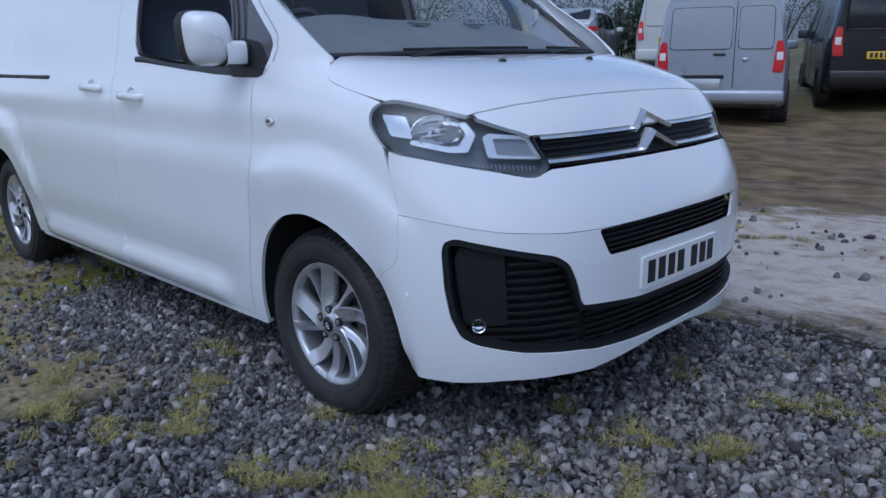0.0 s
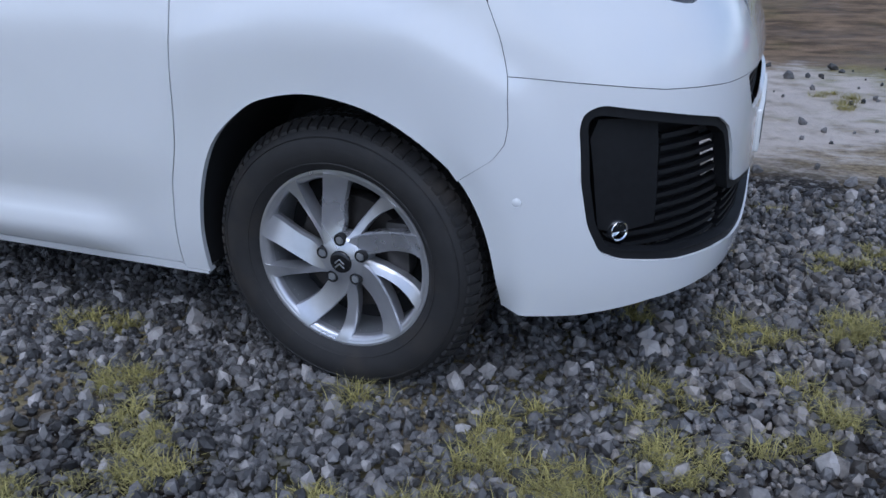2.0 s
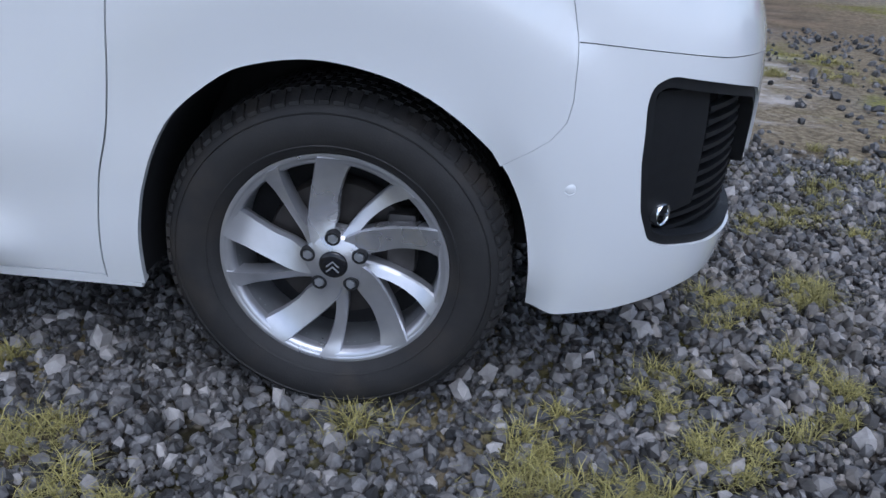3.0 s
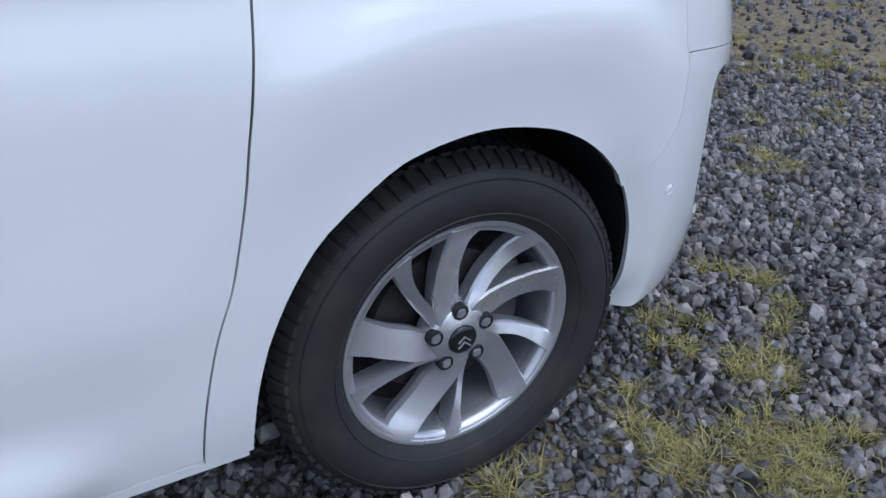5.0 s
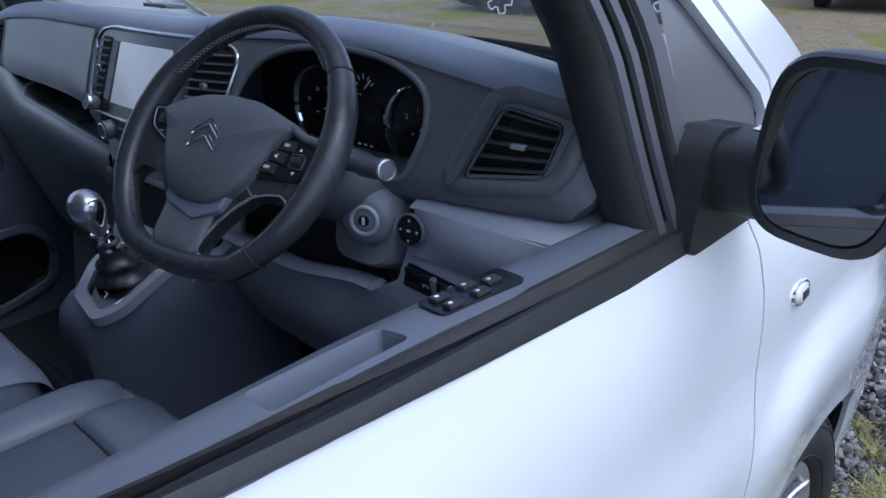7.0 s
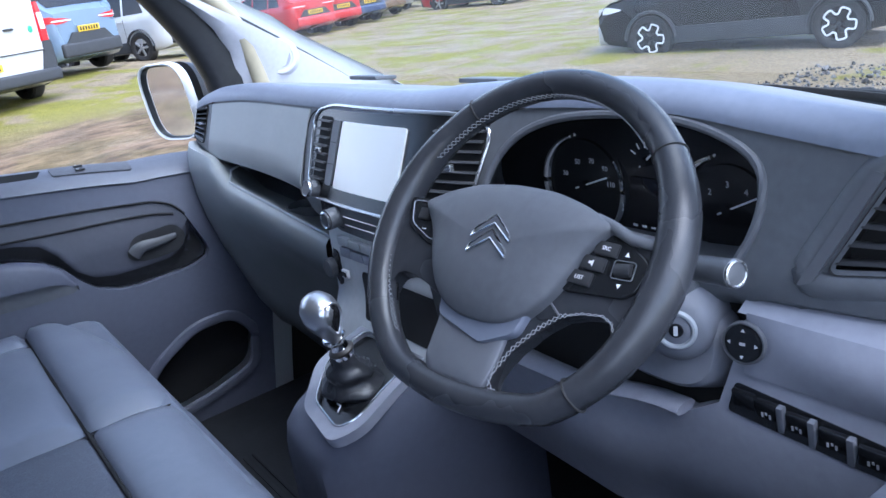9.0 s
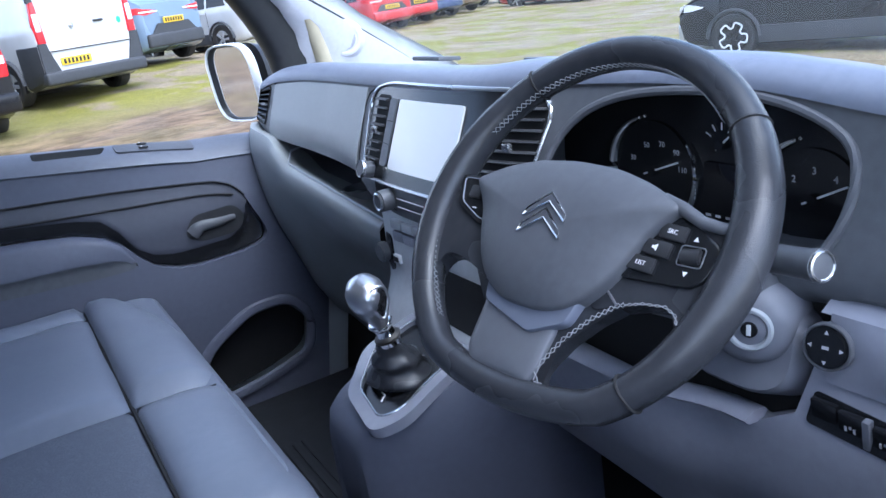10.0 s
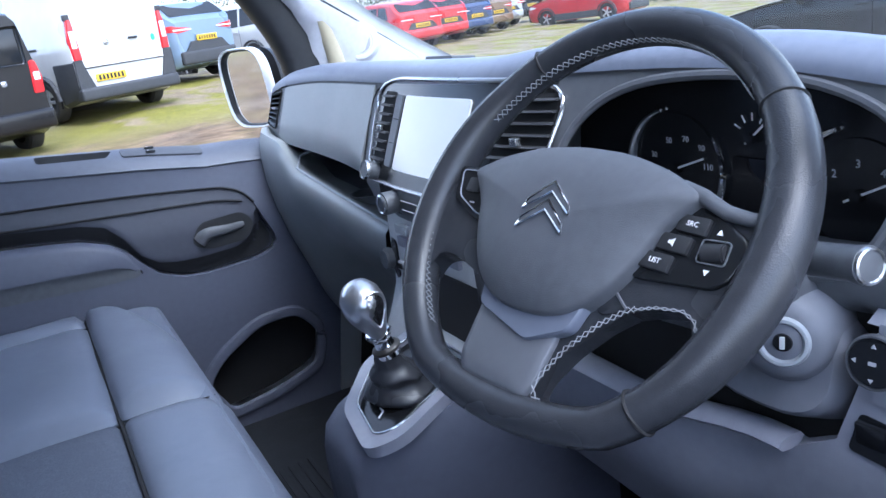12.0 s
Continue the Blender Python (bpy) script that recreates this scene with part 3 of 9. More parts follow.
LOW_TOP = [at_y(-0.40, 0.492), at_y(-0.27, 0.480), at_y(0.0, 0.478)]
LOW_BOT = [at_y(0.0, 0.322), at_y(-0.25, 0.326), at_y(-0.47, 0.338), at_y(-0.514, 0.346), at_x(0.745, 0.365), at_x(0.64, 0.392), at_x(0.600, 0.415), at_x(0.575, 0.48), at_x(0.560, 0.58)]
LOWER_RAW = CORNER_R + LOW_TOP + mirrored(CORNER_R + LOW_TOP[:-1]) + mirrored(LOW_BOT) + LOW_BOT[1:]
LOWER_IN = rounded(LOWER_RAW, 0.016, 3)
part("bumper_lower", drape(skin, low_r + mirrored(low_r), (UPPER_IN, LOWER_IN), 0.03, 0.013, 0.010), M_PAINT, van, "white bumper with black air intakes")


def deep(d):
    return lambda s, z: skin(s, z, d)


# black intake: frame, back and slats
part("intake_frame", drape(deep(0.006), LOWER_IN, (rounded(inset_line(LOWER_RAW, 0.021), 0.010, 3),), 0.04, 0.02, 0.03), M_INTAKE, van, "black plastic intake surround")
# the depth's shade is put into these near-black backs
part("intake_back", drape(deep(0.075), inset_line(LOWER_RAW, -0.010), (), 0.06, 0.03, 0.0), M_GAP, van, "intake back, near-black to paint its shade")
part("intake_back", drape(deep(0.06), UPPER_IN, (), 0.06, 0.03, 0.0), M_GAP, van, "intake back, near-black to paint its shade")


def slat(s0, s1, z, d=0.03, h=0.007, n=24, drop=0.0, deepness=0.022):
    rows = []
    for i in range(n + 1):
        s = s0 + (s1 - s0) * i / n
        zz = z + drop * abs(s)
        rows.append([skin(s, zz + h / 2, d), skin(s, zz - h / 2, d), skin(s, zz - h / 2 - 0.004, d + deepness), skin(s, zz + h / 2 - 0.004, d + deepness)])
    return grid(rows, close_v=True, caps=True)


for k in range(6):
    z = 0.350 + k * 0.0225
    e = at_y(-0.505, z)[0]
    part("slat", slat(-e, e, z, 0.028), M_INTAKE, van)
for k in range(5):
    z = 0.657 + k * 0.0175
    e = at_y(-0.425 - (z - 0.65) * 0.45, z)[0]
    part("slat", slat(-e, e, z, 0.022, 0.0065), M_INTAKE, van)
for sign in (1, -1):
    blank = [at_x(0.588, 0.66), at_x(0.602, 0.70), at_x(0.68, 0.697), at_x(0.712, 0.69), at_x(0.722, 0.50), at_x(0.72, 0.455), at_x(0.64, 0.445), at_x(0.61, 0.46)]
    if sign < 0:
        blank = mirrored(blank)
    part("fog_blank", drape(deep(0.03), blank, (), 0.03, 0.015, 0.02), M_INTAKE, van, "black plastic fog lamp blank")
    for k in range(11):
        z = 0.385 + k * 0.0265
        a = at_x(0.722 if z > 0.45 else 0.66, z)[0]
        b = at_y(-0.53 - max(0.0, z - 0.5) * 0.42, z)[0]
        part("slat", slat(sign * a, sign * b, z, 0.03, 0.010, 8), M_INTAKE, van)
    c = skin(sign * at_x(0.650, 0.450)[0], 0.450, 0.034)
    d = Vector((0.75, -sign * 0.66, 0.0)).normalized()
    lamp = part("fog_lamp", lathe([(0.0, -0.012), (0.016, -0.004), (0.019, 0.010), (0.022, 0.012), (0.024, 0.009), (0.024, -0.02)], Matrix.Translation(c) @ d.to_track_quat("Z", "Y").to_matrix().to_4x4(), 24), M_CHROME, van, "small bright fog lamp")
    part("lens", lathe([(0.0, 0.014), (0.014, 0.012), (0.019, 0.010)], Matrix.Translation(c) @ d.to_track_quat("Z", "Y").to_matrix().to_4x4(), 24), M_LENS, lamp)
    cs = skin(sign * at_x(0.436, 0.537)[0], 0.537, -0.0005)
    part("parking_sensor", lathe([(0.0, 0.0015), (0.008, 0.0012), (0.0095, 0.0), (0.0105, -0.001), (0.0115, 0.0005), (0.012, -0.002)], Matrix.Translation(cs) @ Vector((0.12, -sign, 0)).to_track_quat("Z", "Y").to_matrix().to_4x4(), 24), M_PAINT, van, "small round parking sensor")

# grille band: black back, two chrome bars and a pair of chevrons
gr = [at_y(-0.572, 0.932), at_y(-0.575, 1.044), at_y(0.575, 1.044), at_y(0.572, 0.932)]
gr = densify([Vector(p) for p in gr], 0.05)
grille = part("grille", drape(deep(0.03), gr, (), 0.04, 0.03, 0.0), M_INTAKE, van, "black grille between two chrome bars")


def bar(z_of, s0, s1, w=0.0155, proud=0.0, n=30):
    rows = []
    for i in range(n + 1):
        s = s0 + (s1 - s0) * i / n
        z = z_of(s)
        rows.append([skin(s, z + w / 2, 0.022 - proud), skin(s, z + w * 0.3, 0.006 - proud), skin(s, z - w * 0.3, 0.004 - proud), skin(s, z - w / 2, 0.020 - proud), skin(s, z - w / 2, 0.035), skin(s, z + w / 2, 0.035)])
    return grid(rows, close_v=True, caps=True)


c1, c2 = at_y(-0.572, 1.02)[0], at_y(-0.105, 1.0)[0]
for sign in (1, -1):
    part("chrome_bar", bar(lambda s: 1.022, sign * c2, sign * c1), M_BAR, van, "chrome grille bar")
    part("chrome_bar", bar(lambda s: 0.951, sign * c2, sign * c1), M_BAR, van, "chrome grille bar")
    for k in range(3):
        part("slat", slat(sign * c2 * 0.6, sign * c1, 0.968 + k * 0.0185, 0.016, 0.005, 14), M_INTAKE, van)


def chevron(zc, arm_y, peak, w, proud):
    """One chevron of the nose's emblem: two arms that meet in a point."""
    rows = []
    for i in range(17):
        u = -1 + i / 8
        s = at_y(-arm_y * u, zc)[0] if u else 0.0
        z = zc + peak * (1 - abs(u)) ** 1.15
        t = w * (1.0 - 0.25 * abs(u))
        rows.append([skin(s, z + t / 2, 0.012 - proud), skin(s, z + 0.1 * t, -0.006 - proud), skin(s, z - t / 2, 0.006 - proud), skin(s, z - t / 2, 0.03), skin(s, z + t / 2, 0.03)])
    return grid(rows, close_v=True, caps=True)


part("chevron", chevron(1.018, 0.118, 0.052, 0.026, 0.012), M_BAR, van, "chrome chevron emblem")
part("chevron", chevron(0.950, 0.112, 0.052, 0.026, 0.012), M_BAR, van, "chrome chevron emblem")

# number plate with its characters as plain bars
plate = part("number_plate", drape(deep(-0.008), rounded([at_y(-0.26, 0.612), at_y(0.26, 0.612), at_y(0.26, 0.501), at_y(-0.26, 0.501)], 0.008), (), 0.04, 0.02, 0.012), M_PLATEW, van, "white number plate with black bars")
for k, yc in enumerate((-0.205, -0.140, -0.075, -0.010, 0.085, 0.150, 0.210)):
    ch = [at_y(yc - 0.022, 0.596), at_y(yc + 0.022, 0.596), at_y(yc + 0.022, 0.518), at_y(yc - 0.022, 0.518)]
    part("bar", drape(deep(-0.0095), ch, (), 0.03, 0.02, 0.002), M_PRINT, plate)

# headlamps
for sign in (1, -1):
    def on_side(line):
        return line if sign > 0 else mirrored(line)
    hl = on_side(LAMP)
    lamp = part("headlamp", drape(deep(0.060), hl, (), 0.03, 0.014, 0.0), M_LAMPIN, van, "clear headlamp with a grey housing")
    part("housing_wall", grid([[skin(p[0], p[1], d) for p in hl] for d in (0.005, 0.03, 0.0605)], close_v=True), M_LAMPIN, lamp)
    part("lens", drape(skin, inset_line(hl, 0.001), (), 0.03, 0.014, 0.006), M_LENS, lamp, "clear lamp lens").visible_shadow = False
    part("rim", tube([skin(p[0], p[1], 0.003) for p in hl], 0.0024, 6, True), M_GLOSSB, lamp)
    d = Vector((0.80, -sign * 0.58, 0.05)).normalized()
    q = d.to_track_quat("Z", "Y").to_matrix().to_4x4()
    c = skin(sign * 0.915, 1.050, 0.050)
    bowl = Matrix.Translation(c) @ q @ Matrix.Diagonal((1.5, 0.86, 1, 1))
    part("reflector", lathe([(0.0, -0.016), (0.02, -0.014), (0.04, -0.004), (0.050, 0.012), (0.054, 0.020), (0.056, 0.018)], bowl, 40), M_CHROME, lamp, "chrome reflector bowl")
    part("bulb_shield", lathe([(0.0, 0.012), (0.008, 0.010), (0.011, 0.0), (0.009, -0.016)], Matrix.Translation(c) @ q, 20), M_REFL, lamp)
    for k in (-1, 0, 1):
        part("reflector_facet", box((0, 0, 0), (0.10 - 0.03 * abs(k), 0.003, 0.012), (20 * k, 0, 6), bevel=0.0), M_REFL, lamp, smooth=0).data.transform(Matrix.Translation(c) @ q @ pose(-0.015, 0.016 * k, 0.0))
    band = rounded([(0.802, 1.076), (0.786, 1.039), (0.831, 0.987), (0.894, 0.986), (1.032, 1.010), (1.018, 1.024), (0.894, 1.004), (0.856, 1.006), (0.818, 1.042), (0.828, 1.072)], 0.006)
    part("reflector_band", drape(deep(0.028), on_side(band), (), 0.02, 0.01, 0.02), M_REFL, lamp, "pale band round the reflector")
    sig = rounded([(0.768, 1.032), (0.740, 1.041), (0.611, 1.028), (0.585, 0.958), (0.770, 0.970)], 0.010)
    sig_in = rounded([(0.736, 1.026), (0.625, 1.019), (0.602, 0.967), (0.738, 0.978)], 0.008)
    part("signal_frame", drape(deep(0.022), on_side(sig), (on_side(sig_in),), 0.02, 0.008, 0.014), M_REFL, lamp, "pale indicator frame")
    part("signal_panel", drape(deep(0.030), on_side(sig_in), (), 0.02, 0.01, 0.004), M_SIGNAL, lamp)
    tail = rounded([(1.099, 1.098), (1.004, 1.093), (1.012, 1.026), (1.100, 1.034)], 0.010)
    part("side_reflector", drape(deep(0.026), on_side(tail), (), 0.02, 0.01, 0.01), M_REFL, lamp, "pale reflector")
    for k in range(16):
        a = at_x(0.60, 0.948)[0] + (at_y(-0.61, 0.93)[0] - at_x(0.60, 0.948)[0]) * k / 16
        part("rib", slat(sign * a, sign * (a - 0.004), 0.950 - k * 0.0012, 0.03, 0.012, 2, deepness=0.008), M_SIGNAL, lamp)

# dark inner skins close the shut lines; floor pan and wheel housings
inner = [at_x(-0.20, 1.24), at_x(-0.34, 0.9), at_x(-0.45, 0.42), at_x(-0.40, 0.262)] + [at_x(x, z) for x, z in arch(0.0, grow=0.02)[1:-1]] + [at_x(0.43, 0.26), at_x(0.54, 0.262), at_x(0.53, 0.8), at_x(0.42, 0.96), at_x(0.27, 1.07), at_x(0.24, 1.12), at_x(0.08, 1.18), at_x(-0.05, 1.24)]
for left in (False, True):
    bm = drape(deep(0.02), inner, (), 0.08, 0.03, 0.0)
    part("inner_wing", flip_y(bm) if left else bm, M_GAP, van)
for left in (False, True):
    def jamb_skin(x, z):
        p = skin(*at_x(x, z))
        return Vector((p.x, p.y + 0.016, p.z))
    bm = drape(jamb_skin, [(-1.42, 1.20), (-1.42, 0.27), (-2.86, 0.27), (-2.86, 1.79), (-1.46, 1.79)], (), 0.15, 0.06, 0.0)
    bm2 = drape(jamb_skin, [(-0.33, 1.19), (-0.335, 0.9), (-0.42, 0.5), (-0.43, 0.27), (-0.52, 0.27), (-0.51, 0.5), (-0.42, 0.9), (-0.41, 1.19)], (), 0.08, 0.03, 0.0)
    part("door_jamb", flip_y(bm) if left else bm, M_GAP, van)
    part("door_jamb", flip_y(bm2) if left else bm2, M_GAP, van)
part("floor_pan", merge(box((-2.25, 0, 0.42), (3.6, 1.72, 0.30), bevel=0.03), box((0.12, 0, 0.46), (1.1, 1.1, 0.36), bevel=0.04)), M_GAP, van, "dark underbody")
for cx in (0.0, -WHEELBASE):
    for sign in (1, -1):
        prof = [(x, z) for x, z in arch(cx, grow=0.012)]
        rows = [[Vector((x, -sign * y, max(z, 0.27))) for y in (abs(skin(*at_x(x, max(z, 0.27))).y) - 0.012, 0.80, 0.62, 0.60)] for x, z in prof]
        bm = grid(rows)
        cap = [bm.verts.new((x, -sign * 0.60, max(z, 0.27))) for x, z in prof]
        bm.faces.new(cap)
        part("wheel_housing", bm, M_GAP, van, "black wheel housing")

# roof, windscreen and the closed rear
ROOF = [[Vector((x, 0.80 * u * (1 - 0.12 * ease(-x, 3.2, 4.1)), 1.905 - 0.085 * abs(u) ** 3 - 0.06 * ease(x, -1.3, -0.85) - 0.03 * ease(-x, 3.0, 4.0))) for u in [k / 12 - 1 for k in range(25)]] for x in (-0.86, -0.95, -1.1, -1.3, -1.7, -2.3, -3.0, -3.6, -3.9, -4.02)]
part("roof", grid(ROOF), M_PAINT, van, "white roof")


def screen_point(u, v):
    """The windscreen's sheet: u from -1 to 1 across, v from 0 at its foot to 1."""
    x = 0.10 - 1.0 * v - (0.20 - 0.12 * v) * u * u
    z = 1.285 + 0.56 * v + 0.03 * math.sin(math.pi * v) - 0.01 * u * u
    return Vector((x, u * (0.845 - 0.10 * v), z))


W_SEG = [[screen_point(-1 + k / 12, j / 10) for k in range(25)] for j in range(11)]
ws = part("windscreen", grid(W_SEG), M_GLASS, van, "clear windscreen")
ws.visible_shadow = False
edge_line = [screen_point(-1 + k / 12, 0.0) for k in range(25)]
part("windscreen_seal", tube([p + Vector((0.012, 0, -0.002)) for p in edge_line], 0.012, 8), M_BLACKP, van)
for u in (-1, 1):
    part("windscreen_seal", tube([screen_point(u, j / 12) + Vector((0, -0.004 * u, 0.004)) for j in range(13)], 0.012, 8), M_BLACKP, van)
cowl = [[Vector((0.10 + 0.05 * t - 0.22 * u * u, u * 0.83, 1.262 + 0.008 * (1 - t) - 0.012 * u * u)) for u in [k / 10 - 1 for k in range(21)]] for t in (-0.6, 0.0, 0.5, 1.0)]
part("scuttle", grid(cowl), M_BLACKP, van, "black scuttle panel under the windscreen")
rear = [[Vector((-4.03, 0.86 * u, z)) for u in (-1, -0.5, 0, 0.5, 1)] for z in (0.3, 0.7, 1.2, 1.82)]
part("rear_door", grid(rear), M_PAINT, van, "white rear doors")


def wiper(a, b, m_at):
    """A wiper arm with its blade."""
    arm = part("wiper", tube(smooth_line([a, ((a[0] + b[0]) / 2, (a[1] + b[1]) / 2, max(a[2], b[2]) + 0.006), b], 6), lambda t: 0.008 - 0.004 * t, 8), M_BLACKP, van, "black wiper arm")
    part("blade", tube(m_at, 0.0045, 6, flat=(1.0, 1.6)), M_RUBBER, arm)


wiper((0.125, -0.58, 1.268), (0.105, -0.10, 1.284), [screen_point(u, 0.012) + Vector((0.012, 0, 0.006)) for u in (-0.62, -0.45, -0.25, 0.0, 0.12)])
wiper((0.125, 0.22, 1.272), (0.075, 0.60, 1.284), [screen_point(u, 0.014) + Vector((0.012, 0, 0.006)) for u in (0.30, 0.45, 0.6, 0.75)])
for y in (-0.28, 0.27):
    c = bonnet(0.287, y)
    part("washer_jet", lathe([(0.0, 0.012), (0.010, 0.010), (0.016, 0.003), (0.018, -0.006)], pose(c.x, c.y, c.z) @ Matrix.Diagonal((0.8, 1.2, 1, 1)), 16), M_BLACKP, van, "black washer jet")

# side repeater on each wing
for sign in (1, -1):
    c = skin(sign * at_x(-0.205, 1.057)[0], 1.057)
    n = Vector((0, -sign, 0.08)).normalized()
    m = Matrix.Translation(c) @ n.to_track_quat("Z", "X").to_matrix().to_4x4()
    rep = part("side_repeater", lathe([(0.0, 0.009), (0.010, 0.0085), (0.017, 0.006), (0.0205, 0.0)], m @ Matrix.Diagonal((0.80, 1.22, 1, 1)), 28), M_WHITEL, van, "small oval chrome and clear side lamp")
    part("rim", lathe([(0.0195, -0.002), (0.0205, 0.004), (0.0225, 0.004), (0.0235, -0.002)], m @ Matrix.Diagonal((0.80, 1.22, 1, 1)), 28), M_CHROME, rep)
    part("bulb", box((0, 0, 0), (0.012, 0.02, 0.004), bevel=0.001), M_STEEL, rep).matrix_local = m @ pose(0, 0, 0.0085)

# door handles with their recesses
for sign in (1, -1):
    for x, z, host in ((-1.315, 1.107, "door"), (-1.755, 1.137, "slider")):
        c = skin(sign * at_x(x, z)[0], z)
        m = Matrix.Translation(c) @ Matrix(((1, 0, 0, 0), (0, 0, sign, 0), (0, 1, 0, 0), (0, 0, 0, 1)))
        cup = lathe([(0.0, -0.012), (0.03, -0.010), (0.043, -0.002), (0.047, 0.0005)], Matrix.Translation(c + Vector((0, 0, 0))) @ Vector((0, -sign, 0)).to_track_quat("Z", "Y").to_matrix().to_4x4(), 28)
        line = smooth_line([c + Vector((-0.105, 0.006 * sign, 0.006)), c + Vector((-0.09, -sign * 0.020, 0.006)), c + Vector((0, -sign * 0.030, 0.008)), c + Vector((0.09, -sign * 0.022, 0.004)), c + Vector((0.11, 0.006 * sign, 0.004))], 5)
        h = part("door_handle", tube(line, 0.013, 10, flat=(0.8, 1.35)), M_PAINT, doors[sign < 0] if host == "door" else van, "white pull handle")
        part("handle_cup", cup, M_PAINT, doors[sign < 0] if host == "door" else van)
    rail = [skin(sign * at_x(-2.35 - 0.1 * k, 1.185)[0], 1.185, -0.001) for k in range(16)]
    part("slider_rail", tube(rail, 0.008, 6, flat=(0.5, 1.5)), M_BLACKP, van, "black sliding door rail")


# ---- wheels ----
def wheel_parts(host):
    """One wheel under host: its axis is the local z axis, outward; the cap's face is at z = 0."""
    one = Matrix.Identity(4)
    tyre = [(0.222, -0.018), (0.229, -0.006), (0.236, 0.004), (0.247, 0.011), (0.262, 0.0165), (0.280, 0.019), (0.298, 0.017), (0.314, 0.010), (0.327, -0.002), (0.336, -0.018), (0.341, -0.036), (0.343, -0.055), (0.343, -0.165), (0.338, -0.19), (0.325, -0.212), (0.29, -0.225), (0.24, -0.215), (0.222, -0.20)]
    t = part("tyre", lathe(tyre, one, 96), M_RUBBER, host, "dusty black tyre", 60)
    rng = random.Random(4)
    bm = bmesh.new()
    n = 76
    for k in range(n):
        a = 2 * math.pi * k / n
        w = 2 * math.pi / n * (0.60 + 0.12 * rng.random())
        for lo, hi, r0, r1, off in ((0.004, -0.030, 0.327, 0.3425, 0.0), (-0.034, -0.062, 0.340, 0.348, 0.5), (-0.066, -0.094, 0.340, 0.348, 0.1), (-0.098, -0.126, 0.340, 0.348, 0.6), (-0.130, -0.158, 0.340, 0.348, 0.3), (-0.162, -0.196, 0.330, 0.345, 0.0)):
            b = a + off * 2 * math.pi / n
            top = (r1, r1 + 0.004) if lo > 0 else (r1, r1)
            ps = []
            for ang in (b, b + w):
                skew = 0.010 if lo < 0 else 0.0
                for h, r in ((lo, r0 - 0.004), (lo, top[0] - (0.012 if lo > 0 else 0.0)), (hi, top[1]), (hi, r0 - 0.004)):
                    g = ang + skew * (h - lo) / 0.03
                    ps.append(bm.verts.new((r * math.cos(g), r * math.sin(g), h)))
            for f in ((0, 1, 2, 3), (7, 6, 5, 4), (0, 4, 5, 1), (1, 5, 6, 2), (2, 6, 7, 3)):
                bm.faces.new([ps[i] for i in f])
    part("tread", bm, M_RUBBER, t, "", 0)
    for r in (0.2485, 0.309):
        part("sidewall_ring", lathe([(r - 0.0022, 0.0105 if r < 0.28 else 0.0118), (r, 0.0138 if r < 0.28 else 0.0150), (r + 0.0022, 0.0118 if r < 0.28 else 0.0105)], one, 96), M_RUBBER, t)
    rim = part("rim", lathe([(0.224, -0.20), (0.214, -0.19), (0.205, -0.12), (0.2035, -0.06), (0.2065, -0.040), (0.210, -0.028), (0.2135, -0.014), (0.2165, -0.008), (0.222, -0.0055), (0.2275, -0.0060), (0.2285, -0.012), (0.224, -0.02)], one, 96), M_ALLOY, host, "silver alloy rim")
    part("rim_barrel", lathe([(0.2035, -0.03), (0.2015, -0.06), (0.204, -0.12), (0.213, -0.19)], one, 72), M_ALLOYD, rim, "dull silver inner barrel")
    part("rim_flange", lathe([(0.2165, -0.0075), (0.2120, -0.0085), (0.2075, -0.013), (0.2045, -0.022), (0.2025, -0.045), (0.205, -0.05)], one, 96), M_ALLOY, rim)
    # five pairs: a broad blade that sweeps from its root and a narrow one that parts from it
    BROAD = [(0.034, 122, 0.016), (0.055, 115, 0.026), (0.09, 105, 0.031), (0.128, 99, 0.029), (0.17, 93.5, 0.030), (0.2185, 88, 0.036)]
    NARROW = [(0.034, 133, 0.012), (0.055, 135, 0.016), (0.09, 133, 0.0125), (0.128, 130, 0.0125), (0.17, 126.5, 0.0150), (0.2185, 122.5, 0.022)]
    for k in range(10):
        broad = k % 2 == 0
        ks = BROAD if broad else NARROW
        rows = []
        for j in range(21):
            t01 = j / 20
            r = 0.034 + (0.2185 - 0.034) * t01
            ang = radians(72 * (k // 2) + curve_table(-r, [(-a, b) for a, b, _ in reversed(ks)]))
            w = curve_table(r, [(a, c) for a, _, c in ks])
            z = -0.010 + 0.0055 * ease(t01, 0.75, 1.0) - 0.010 * math.sin(math.pi * t01 ** 0.9) - (0.0 if broad else 0.004 * math.sin(math.pi * t01))
            s_ = ease(t01, 0.0, 0.35) * (1 - 0.6 * ease(t01, 0.8, 1.0))
            lo, hi = (-0.012, 0.004) if broad else (0.003, -0.007)
            u, v = Vector((math.cos(ang), math.sin(ang), 0)), Vector((-math.sin(ang), math.cos(ang), 0))
            c, up = u * r, Vector((0, 0, 1))
            rows.append([c - v * w + up * (z - 0.012 + lo * s_), c - v * (w - 0.003) + up * (z + lo * s_), c + v * 0.30 * w + up * (z + (0.35 * lo + 0.65 * hi) * s_), c + v * (w - 0.003) + up * (z + hi * s_), c + v * w + up * (z - 0.005 + hi * s_), c + v * w * 0.80 + up * (z - 0.040), c - v * w * 0.80 + up * (z - 0.042)])
        part("spoke", grid(rows, close_v=True, caps=True), M_ALLOY, rim, "", 28)
    part("hub", lathe([(0.0, -0.006), (0.030, -0.006), (0.034, -0.008), (0.052, -0.012), (0.060, -0.017), (0.064, -0.028), (0.065, -0.06)], one, 48), M_ALLOY, rim)
